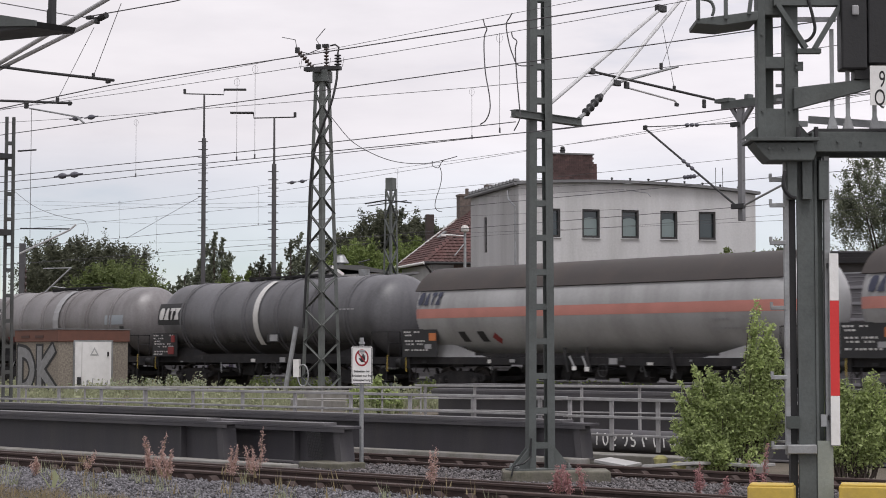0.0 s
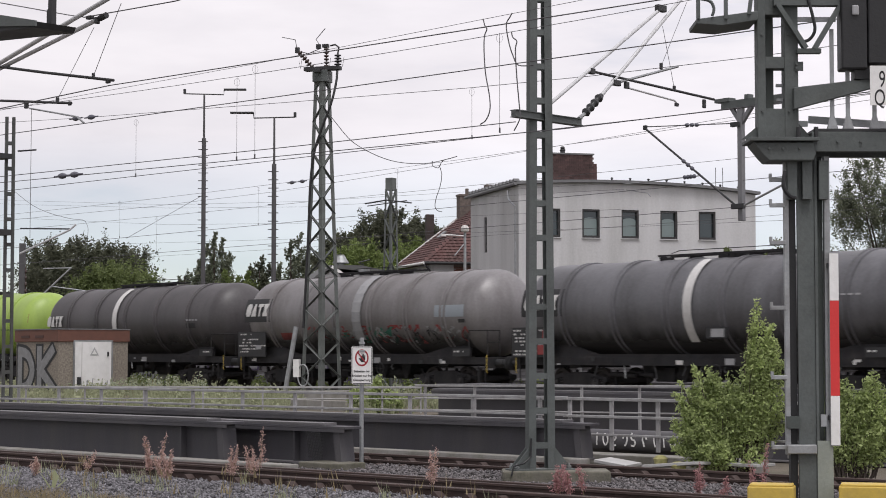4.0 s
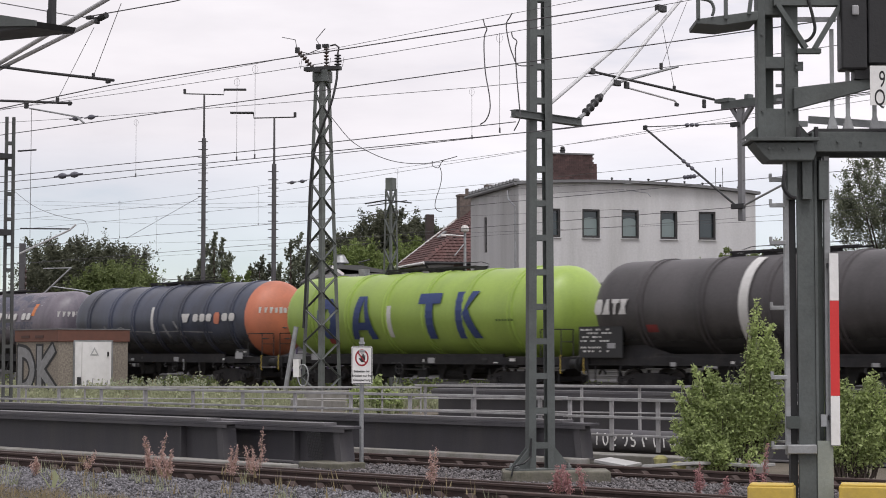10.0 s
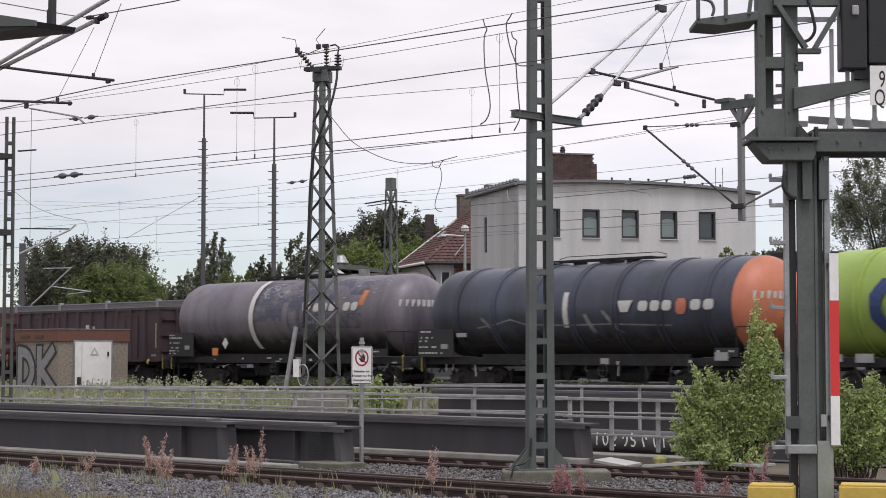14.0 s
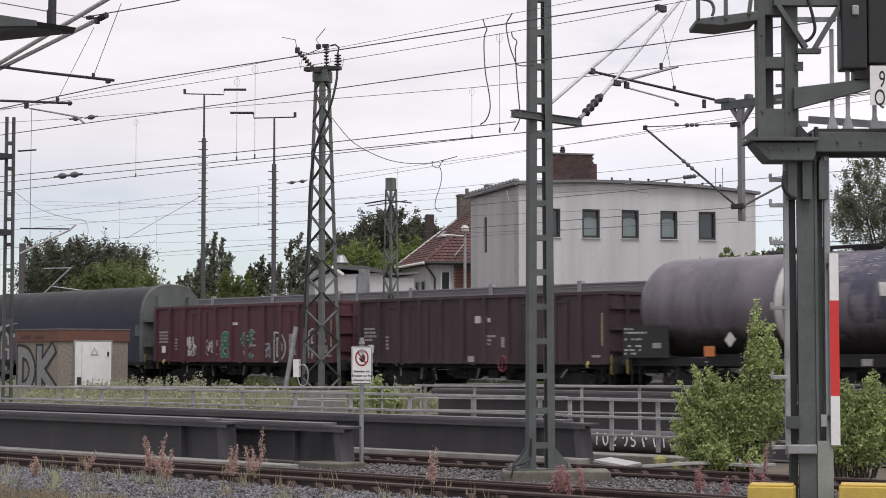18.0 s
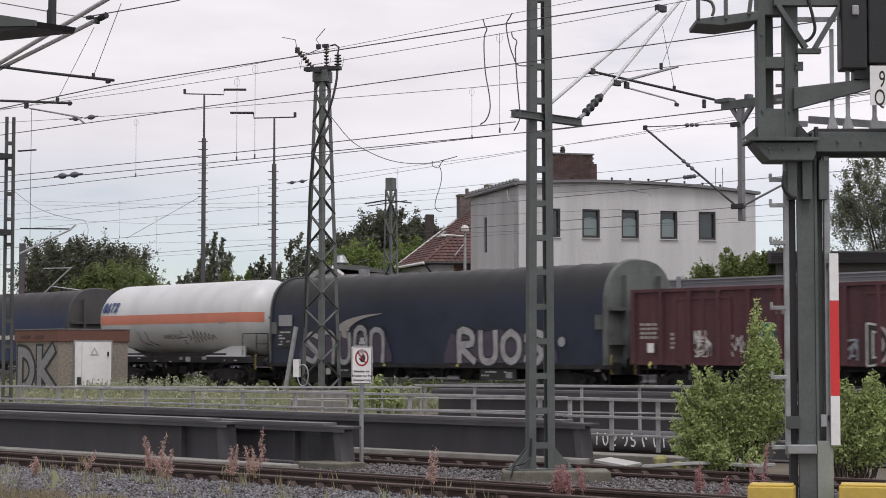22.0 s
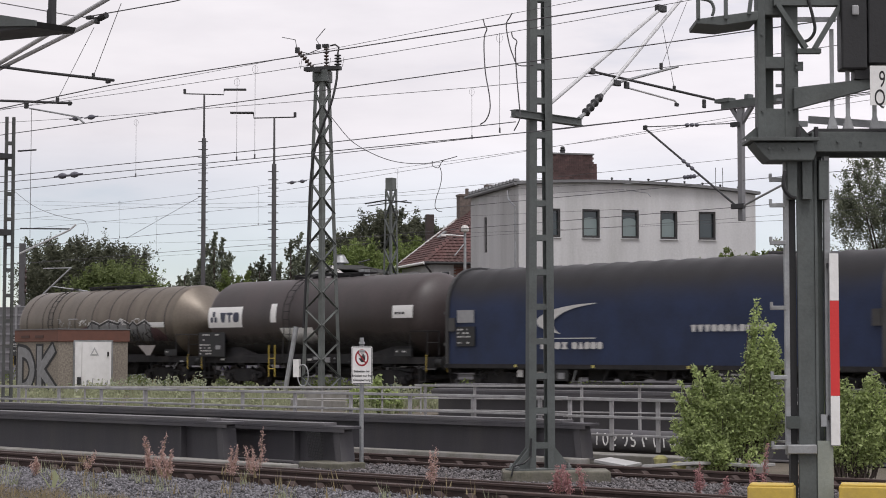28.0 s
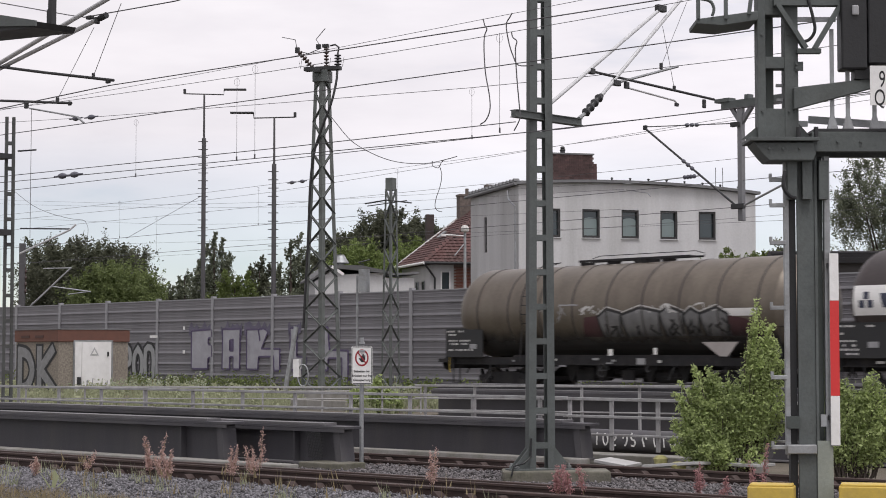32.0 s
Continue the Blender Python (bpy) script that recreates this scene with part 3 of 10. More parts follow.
WHEEL_STEEL = mat("wheel_steel", (0.042, 0.037, 0.036), 0.65, 0.4, vary=0.3, scale=4, dirt=(0.05, 0.034, 0.027), dirt_amount=0.5)
UNDER = mat("black_underframe", (0.026, 0.0255, 0.0275), 0.85, 0.0, vary=0.4, scale=3, dirt=(0.044, 0.039, 0.038), dirt_amount=0.7, spec=0.25)
BOARD = mat("black_data_board", (0.022, 0.022, 0.024), 0.6, vary=0.25, scale=3)
MARK_WHITE = mat("white_marking", (0.55, 0.54, 0.53), 0.6, vary=0.12, scale=6)
GREY_PLATE = mat("pale_grey_plate", (0.30, 0.30, 0.31), 0.6, vary=0.15, scale=4)
WHEELSET = wheelset_mesh()
WHEELSET.materials.append(WHEEL_STEEL)
TURNING = []
AXLE_BOX = Shape().box(0, 0, 0, 0.26, 0.16, 0.28).tube([(0, -0.075, 0), (0, -0.13, 0)], 0.09, 12).mesh("axle_box")
AXLE_BOX.materials.append(UNDER)
SHOE = Shape().prism([(-0.06, -0.16), (0.05, -0.2), (0.03, 0.0), (0.05, 0.2), (-0.06, 0.42), (-0.1, 0.42)], -0.05, 0.05, "y").mesh("brake_shoe")
SHOE.materials.append(UNDER)
COIL = Shape().lathe_z([(0.025 * k, 0.085 if k % 2 else 0.06) for k in range(9)], 12).mesh("coil_spring")
COIL.materials.append(UNDER)


def bogie(parent, x, kind=0):
    """A two-axle bogie: side frames with horn guides, bolster, springs, axle boxes, brake gear; its wheelsets turn."""
    fr = Shape()
    for y in (-0.98, 0.98):
        fr.prism([(-1.35, 0.52), (-1.15, 0.42), (-0.62, 0.42), (-0.45, 0.30), (0.45, 0.30), (0.62, 0.42), (1.15, 0.42), (1.35, 0.52), (1.35, 0.66), (0.5, 0.78), (-0.5, 0.78), (-1.35, 0.66)], y - 0.06, y + 0.06, "y")
    fr.box(0, 0, 0.62, 0.7, 1.9, 0.36).box(-1.3, 0, 0.56, 0.12, 1.9, 0.14).box(1.3, 0, 0.56, 0.12, 1.9, 0.14)
    b = part("bogie", fr, UNDER, parent, "black two-axle bogie", m=pose(x, 0, 0))
    for xx in (-0.9, 0.9):
        for y in (-1.06, 1.06):
            part("axle_box", AXLE_BOX, None, b, m=pose(xx, y, 0.46, 0, 0, 0 if y < 0 else 180))
        for dx in (-0.56, 0.56):
            part("brake_shoe", SHOE, None, b, m=pose(xx + dx, -0.75, 0.46, 0, 0, 0 if dx < 0 else 180))
        for dx in (-0.22, 0.22):
            part("coil_spring", COIL, None, b, m=pose(xx + dx, -1.0, 0.46))
    for xx in (-0.9, 0.9):
        w = part("wheelset", WHEELSET, None, b, m=pose(xx, 0, 0.46))
        TURNING.append((w, xx))
    return b


def running_gear(w, half, pivots, sole=1.02, h=0.24):
    """Sole bars, headstocks, buffers, coupling, brake gear and steps under a wagon of that half length over its headstocks."""
    for k, y in enumerate((-1.12, 1.12)):
        q = Shape()
        o = 0.07 if y > 0 else -0.07
        q.prism([(y - 0.045, sole), (y + 0.045, sole), (y + 0.045 + o, sole), (y + 0.045 + o, sole + 0.03), (y + 0.045, sole + 0.03), (y + 0.045, sole + h), (y - 0.045, sole + h)] if y > 0 else [(y - 0.045 + o, sole), (y + 0.045, sole), (y + 0.045, sole + h), (y - 0.045, sole + h), (y - 0.045, sole + 0.03), (y - 0.045 + o, sole + 0.03)], -half + 0.15, half - 0.15, "x")
        part("sole_bar", q, UNDER, w)
    part("centre_sill", Shape().box(0, 0, sole + h / 2, half * 2 - 0.4, 0.4, h * 0.9), UNDER, w)
    for x in pivots:
        part("bolster", Shape().box(x, 0, sole + 0.02, 0.5, 2.2, 0.2), UNDER, w)
    for sx in (-1, 1):
        part("headstock", Shape().box(sx * (half - 0.09), 0, sole + 0.06, 0.16, 2.55, 0.38), UNDER, w)
        for y in (-0.875, 0.875):
            bu = Shape()
            bu.tube([(sx * (half - 0.02), y, 1.06), (sx * (half + 0.34), y, 1.06), (sx * (half + 0.345), y, 1.06), (sx * (half + 0.56), y, 1.06), (sx * (half + 0.565), y, 1.06), (sx * (half + 0.60), y, 1.06), (sx * (half + 0.62), y, 1.06)],
                    [0.15, 0.13, 0.10, 0.10, 0.24, 0.24, 0.18], 16)
            part("buffer", bu, DARK_STEEL, w, smooth=40)
        part("coupling", Shape().box(sx * (half + 0.2), 0, 1.0, 0.5, 0.12, 0.14).tube([(sx * (half + 0.42), 0, 1.0), (sx * (half + 0.6), 0, 0.78), (sx * (half + 0.62), 0, 0.72)], 0.035, 8), DARK_STEEL, w)
        part("step", Shape().box(sx * (half - 0.35), -1.2, 0.42, 0.36, 0.22, 0.03).span((sx * (half - 0.18), -1.28, 0.42), (sx * (half - 0.18), -1.28, 1.0), 0.03, 0.03).span((sx * (half - 0.52), -1.28, 0.42), (sx * (half - 0.52), -1.28, 1.0), 0.03, 0.03), UNDER, w)
        part("handrail", Shape().tube([(sx * (half - 0.05), -1.3, 0.75), (sx * (half - 0.05), -1.34, 0.78), (sx * (half - 0.05), -1.34, 1.3), (sx * (half - 0.05), -1.3, 1.33)], 0.014, 6), mat("yellow_handrail", (0.45, 0.33, 0.06), 0.6, vary=0.2), w)
    # air tanks, pipes and rods that hang between the bogies
    span_ = max(pivots) - 1.9
    part("brake_rod", Shape().rod((-span_, 0.15, 0.66), (span_, 0.15, 0.70), 0.05, seg=8), UNDER, w)
    part("underfloor_pipe", Shape().tube([(-span_ * 0.9, -0.2, 0.86), (0.0, -0.2, 0.82), (span_ * 0.9, -0.2, 0.86)], 0.13, 10), UNDER, w)
    for f in (-0.72, -0.3, 0.34, 0.78):
        part("hanger", Shape().prism([(f * span_ - 0.3, sole), (f * span_ + 0.3, sole), (f * span_ + 0.06, 0.52), (f * span_ - 0.06, 0.52)], -0.72, -0.66, "y"), UNDER, w)
        part("cross_member", Shape().box(f * span_ + 0.5, 0, sole - 0.06, 0.22, 2.0, 0.16), UNDER, w)
    part("air_tank", Shape().tube([(span_ * 0.42, 0.5, 0.74), (span_ * 0.44, 0.5, 0.74), (span_ * 0.72, 0.5, 0.74), (span_ * 0.74, 0.5, 0.74)], [0.1, 0.24, 0.24, 0.1], 14), UNDER, w)
    part("equipment_box", Shape().box(-span_ * 0.52, -0.55, 0.74, 0.8, 0.4, 0.42), UNDER, w, bevel=0.02)
    part("equipment_box", Shape().box(span_ * 0.12, 0.5, 0.72, 1.1, 0.5, 0.46), UNDER, w, bevel=0.02)
    br = Shape()
    br.rod((-1.7, -0.5, 0.72), (-0.8, -0.5, 0.72), 0.19, seg=14).box(0.4, -0.9, 0.72, 0.5, 0.12, 0.3).rod((-2.2, -0.6, 0.62), (2.4, -0.6, 0.66), 0.025, seg=6).rod((1.2, -0.4, 0.7), (2.2, -0.4, 0.7), 0.22, seg=14)
    part("brake_gear", br, UNDER, w)
    # labels, levers, hooks and pipe ends along the frame
    rg = random.Random(int(half * 100))
    for k in range(16):
        x, z = rg.uniform(-half + 0.6, half - 0.6), rg.uniform(0.55, sole + 0.16)
        kind = rg.choice(("plate", "plate", "lever", "hook", "pipe"))
        if kind == "plate":
            part("label_plate", Shape().box(x, -1.245, sole + rg.uniform(0.02, 0.2), rg.uniform(0.06, 0.3), 0.012, rg.uniform(0.04, 0.13)), rg.choice((GREY_PLATE, MARK_WHITE, GREY_PLATE, BOARD)), w)
        elif kind == "lever":
            part("lever", Shape().span((x, -1.2, sole), (x + rg.uniform(-0.25, 0.25), -1.24, sole - rg.uniform(0.2, 0.45)), 0.03, 0.04), rg.choice((DARK_STEEL, GALV)), w)
        elif kind == "hook":
            part("hook", Shape().tube([(x, -1.19, sole), (x, -1.27, sole - 0.1), (x + 0.06, -1.27, sole - 0.2), (x + 0.12, -1.22, sole - 0.14)], 0.02, 5), DARK_STEEL, w)
        else:
            part("pipe_end", Shape().tube([(x, -0.9, z), (x + rg.uniform(0.4, 1.3), -0.95, z - 0.04)], rg.uniform(0.03, 0.07), 8), rg.choice((UNDER, DARK_STEEL)), w)
    hx = rg.uniform(-1.5, 1.5)
    part("handwheel", Shape().tube([(hx + 0.2 * math.cos(a), -1.25, 0.86 + 0.2 * math.sin(a)) for a in [0.449 * k for k in range(15)]], 0.018, 6).span((hx - 0.2, -1.25, 0.86), (hx + 0.2, -1.25, 0.86), 0.02, 0.02).span((hx, -1.25, 0.66), (hx, -1.25, 1.06), 0.02, 0.02), DARK_STEEL, w)
    for x in pivots:
        bogie(w, x)


def data_board(w, x, z, wx, wz, y=-1.36, plates=True, seed=1, material=None, marks=None):
    """A board with lines of small unreadable markings."""
    b = part("data_board", Shape().box(x, y, z, wx, 0.03, wz), material or BOARD, w, "board with small pale markings")
    rnd = random.Random(seed)
    s = Shape()
    z1 = z + wz / 2 - 0.10
    while z1 > z - wz / 2 + 0.08:
        xx = x - wx / 2 + 0.08 + rnd.choice((0, 0, 0.08))
        stop = x + wx / 2 - rnd.uniform(0.1, wx * 0.8)
        while xx < stop:
            L = rnd.uniform(0.04, 0.13)
            if rnd.random() < 0.8:
                s.box(xx + L / 2, y - 0.017, z1, L, 0.006, 0.055)
            xx += L + rnd.uniform(0.03, 0.09)
        z1 -= rnd.choice((0.11, 0.12, 0.2))
    part("marking", s, marks or MARK_WHITE, b)
    return b


def tank_wagon(name, length, r, cz, color_mat, label, rings=6, ring_mat=None, dish=0.9, band=None, seed=1, boards=True, catwalk=True, saddle=False, ladder=None, strap=False, cone=False):
    """A bogie tank wagon. length: over the dished ends; r: tank radius; cz: the tank's middle over the rails."""
    w = thing(name, Matrix(), label, "tank wagon", "wagons of the freight train")
    half = length / 2
    tank = part("tank", Shape().lathe_x(tank_profile(-half, half, r, dish, cone), 64, cz), color_mat, w, smooth=40)
    for k in range(rings):
        x = -half + length * (k + 1) / (rings + 1)
        if strap:
            prof = [(x - 0.035, r - 0.01), (x - 0.03, r + 0.012), (x + 0.03, r + 0.012), (x + 0.035, r - 0.01)]
        else:
            prof = [(x - 0.15, r - 0.01), (x - 0.135, r + 0.045), (x - 0.08, r + 0.045), (x - 0.055, r + 0.004), (x + 0.055, r + 0.004), (x + 0.08, r + 0.045), (x + 0.135, r + 0.045), (x + 0.15, r - 0.01)]
        part("ring_seam", Shape().lathe_x(prof, 64, cz), ring_mat or color_mat, tank, smooth=40)
    if band is not None:
        bx, bw, bm_, a0, a1 = band
        part("band", Decal().patch([(bx - bw / 2, a0 * r), (bx + bw / 2, a0 * r), (bx + bw / 2, a1 * r), (bx - bw / 2, a1 * r)], r, cz, 2, 40, 0.048), bm_, tank, "pale painted hoop round the tank")
    part("sill", Shape().box(0, -1.05, cz - r + 0.03, length * 0.62, 0.10, 0.12), UNDER, w)
    for sx in (-1, 1):
        sd = Shape()
        x = sx * (half - 2.5)
        # saddle plates that run down from the tank to the sole bar
        for y in (-1, 1):
            sd.add([(x - 1.5, y * 1.12, 1.25), (x + 1.5, y * 1.12, 1.25), (x + (1.3 if sx > 0 else -0.4), y * (r * 0.66), cz - r * 0.74), (x - (1.3 if sx < 0 else -0.4), y * (r * 0.66), cz - r * 0.74),
                    (x - 1.5, y * 1.06, 1.25), (x + 1.5, y * 1.06, 1.25), (x + (1.3 if sx > 0 else -0.4), y * (r * 0.60), cz - r * 0.74), (x - (1.3 if sx < 0 else -0.4), y * (r * 0.60), cz - r * 0.74)],
                   [(0, 1, 2, 3), (7, 6, 5, 4), (0, 4, 5, 1), (1, 5, 6, 2), (2, 6, 7, 3), (3, 7, 4, 0)])
        # plain saddles take underframe black in place of the shade below the tank
        if saddle:
            part("saddle", sd, color_mat if saddle == "skirt" else UNDER, w)
    if catwalk:
        x0, x1 = catwalk if isinstance(catwalk, tuple) else (-length * 0.16, length * 0.16)
        top = cz + r
        grate = Shape().box((x0 + x1) / 2, -0.29, top + 0.12, x1 - x0, 0.035, 0.06).box((x0 + x1) / 2, 0.29, top + 0.12, x1 - x0, 0.035, 0.06)
        for j in range(int((x1 - x0) / 0.16)):
            grate.box(x0 + 0.08 + 0.16 * j, 0, top + 0.13, 0.035, 0.55, 0.025)
        part("catwalk", grate, UNDER, w, "dark grating walkway on the tank's crown")
        part("catwalk_rail", Shape().tube([(x0, 0.3, top + 0.12), (x0, 0.3, top + 0.22), (x0 + 0.35, 0.3, top + 0.30), (x1 - 0.35, 0.3, top + 0.30), (x1, 0.3, top + 0.22), (x1, 0.3, top + 0.12)], 0.013, 6), UNDER, w)
        x = x0 + 0.1
        while x < x1:
            part("catwalk_bracket", Shape().box(x, 0, cz + r + 0.04, 0.05, 0.6, 0.12), UNDER, w)
            x += max(1.2, (x1 - x0 - 0.2) / 4)
        part("dome_lid", Shape().lathe_z([(cz + r - 0.05, 0.30), (cz + r + 0.10, 0.30), (cz + r + 0.13, 0.26), (cz + r + 0.15, 0.1)], 20, (x0 + x1) / 2 + 0.5, 0), UNDER, w)
    if ladder is not None:
        ld = Shape()
        for dx in (-0.2, 0.2):
            ld.tube([(ladder + dx, -r - 0.14, 1.1)] + [on_tank(ladder + dx, h, r, cz, 0.13) for h in [r * a for a in (-0.3, 0, 0.3, 0.6, 0.9, 1.2, 1.45)]], 0.02, 6)
        for k in range(12):
            a = -0.6 + k * 0.18
            p, q = on_tank(ladder - 0.2, r * a, r, cz, 0.13), on_tank(ladder + 0.2, r * a, r, cz, 0.13)
            ld.rod(p, q, 0.013, seg=5)
        part("ladder", ld, UNDER, w, "dark ladder over the tank's side")
    running_gear(w, half + 0.12, (-(half - 2.45), half - 2.45))
    # end platform rails
    for sx in (-1, 1):
        e = Shape()
        x = sx * (half + 0.05)
        for y in (-1.28, -0.75):
            e.rod((x, y, 1.3), (x, y, 2.15), 0.02, seg=6)
        e.tube([(x, -1.28, 2.15), (x, -0.75, 2.15)], 0.02, 6).tube([(x, -1.28, 1.75), (x, -0.75, 1.75)], 0.016, 6)
        e.tube([(x, -1.28, 2.15), (x - sx * 0.9, -1.33, 2.15), (x - sx * 0.9, -1.33, 1.3)], 0.02, 6)
        part("end_rail", e, UNDER, w)
    if boards:
        data_board(w, -(half - 0.72), 1.74, 1.9, 0.96, seed=seed)
        part("tail_plate", Shape().box(-(half - 1.2), -1.385, 1.62, 0.34, 0.012, 0.16), GREY_PLATE, w)
        data_board(w, half - 1.2, 1.42, 0.9, 0.26, seed=seed + 9)
    # a small label holder and hazard plates low on the side
    part("label_plate", Shape().box(1.2, -1.20, 1.13, 0.35, 0.02, 0.22), GREY_PLATE, w)
    return w, tank


def open_wagon(name, label, color_mat, seed, half=6.32):
    w = thing(name, Matrix(), label, "open wagon", "wagons of the freight train")
    z0, z1 = 1.06, 3.20
    hw = 1.42
    for y in (-hw, hw):
        part("side_wall", Shape().box(0, y, (z0 + z1) / 2, 2 * half, 0.05, z1 - z0), color_mat, w)
    part("floor_plate", Shape().box(0, 0, z0 + 0.05, 2 * half, 2 * hw - 0.06, 0.08), color_mat, w)
    for sx in (-1, 1):
        e = part("end_wall", Shape().box(sx * half, 0, (z0 + z1) / 2, 0.06, 2 * hw + 0.05, z1 - z0), color_mat, w)
        for k in range(3):
            part("end_rib", Shape().box(sx * (half + 0.06), 0, z0 + 0.45 + 0.65 * k, 0.07, 2 * hw, 0.12), color_mat, e)
        for y in (-0.7, 0.7):
            part("end_post", Shape().box(sx * (half + 0.07), y, (z0 + z1) / 2, 0.10, 0.12, z1 - z0), color_mat, e)
    top = Shape()
    for y in (-hw, hw):
        top.box(0, y, z1 + 0.05, 2 * half + 0.1, 0.14, 0.11)
    for sx in (-1, 1):
        top.box(sx * half, 0, z1 + 0.05, 0.14, 2 * hw - 0.1, 0.11)
    part("top_rim", top, color_mat, w, bevel=0.01)
    sill = Shape().box(0, -hw - 0.03, z0 + 0.06, 2 * half, 0.08, 0.16).box(0, hw + 0.03, z0 + 0.06, 2 * half, 0.08, 0.16)
    part("sill", sill, color_mat, w)
    # upright ribs, and two doors with thin frames
    xs = [-half + 0.06 + (2 * half - 0.12) * k / 11 for k in range(12)]
    for x in xs:
        s = Shape()
        s.prism([(x - 0.09, z0), (x + 0.09, z0), (x + 0.06, z1), (x - 0.06, z1)], -hw - 0.13, -hw - 0.02, "y")
        part("side_rib", s, color_mat, w, bevel=0.012)
    for xd in (-3.45, 3.45):
        d = part("door", Shape().box(xd - 0.55, -hw - 0.045, 2.1, 0.98, 0.03, 1.75).box(xd + 0.55, -hw - 0.045, 2.1, 0.98, 0.03, 1.75), color_mat, w, bevel=0.01)
        f = Shape()
        for x in (xd - 1.06, xd, xd + 1.06):
            f.box(x, -hw - 0.065, 2.1, 0.07, 0.03, 1.85)
        f.box(xd, -hw - 0.065, 3.0, 2.1, 0.03, 0.07).box(xd, -hw - 0.065, 1.2, 2.1, 0.03, 0.07)
        part("door_frame", f, color_mat, d)
        part("door_bar", Shape().rod((xd + 0.08, -hw - 0.09, 1.2), (xd + 0.08, -hw - 0.09, 3.0), 0.018, seg=6), color_mat, d)
    rnd = random.Random(seed)
    mk = Shape()
    for x0, z, n, wd in ((-half + 0.3, 2.25, 4, 0.9), (-half + 1.55, 1.95, 4, 0.8), (0.55, 1.95, 3, 0.5), (half - 0.7, 1.3, 1, 0.4)):
        for k in range(n):
            x = x0
            stop = x0 + wd * rnd.uniform(0.5, 1)
            while x < stop:
                L = rnd.uniform(0.06, 0.18)
                mk.box(x + L / 2, -hw - 0.028, z - 0.13 * k, L, 0.006, 0.075)
                x += L + 0.04
    tagged(part("marking", mk, mat("faded_white_marking", (0.36, 0.33, 0.32), 0.7, vary=0.2), w), kind="stuff")
    part("label_plate", Shape().box(-half + 0.85, -hw - 0.15, 1.55, 0.26, 0.015, 0.28), WHITE_PAINT, w)
    for x in (-half + 0.8, half - 0.8):
        part("rope_hook", Shape().tube([(x, -hw - 0.1, 1.12), (x, -hw - 0.16, 1.02), (x, -hw - 0.12, 0.95)], 0.03, 6).box(x, -hw - 0.1, 1.1, 0.06, 0.05, 0.10), mat("yellow_hook", (0.50, 0.44, 0.14), 0.6, vary=0.1), w)
    part("handrail", Shape().tube([(half - 0.12, -hw - 0.1, 1.6), (half - 0.12, -hw - 0.16, 1.63), (half - 0.12, -hw - 0.16, 2.6), (half - 0.12, -hw - 0.1, 2.63)], 0.013, 6), mat("pale_yellow_handrail", (0.52, 0.47, 0.30), 0.6, vary=0.2), w)
    # cargo level in the wagon
    part("load", Shape().box(0, 0, z0 + 0.7, 2 * half - 0.2, 2 * hw - 0.15, 1.2), UNDER, w, "dark load deep in the wagon")
    running_gear(w, half + 0.08, (-(half - 1.9), half - 1.9), sole=0.90)
    return w


def hood_section(k=0.0):
    """Half-round tarpaulin section, from sill to crown and down again, as (y, z)."""
    hw, z0, zs, zt = 1.43 - k, 1.02, 2.75, 4.27 - k
    pts = [(-hw, z0), (-hw, zs)]
    for j in range(1, 16):
        a = math.pi * j / 16
        c, s_ = math.cos(a), math.sin(a)
        pts.append((-hw * (abs(c) ** 0.75) * (1 if c > 0 else -1), zs + (zt - zs) * abs(s_) ** 0.85))
    pts += [(hw, zs), (hw, z0)]
    return pts


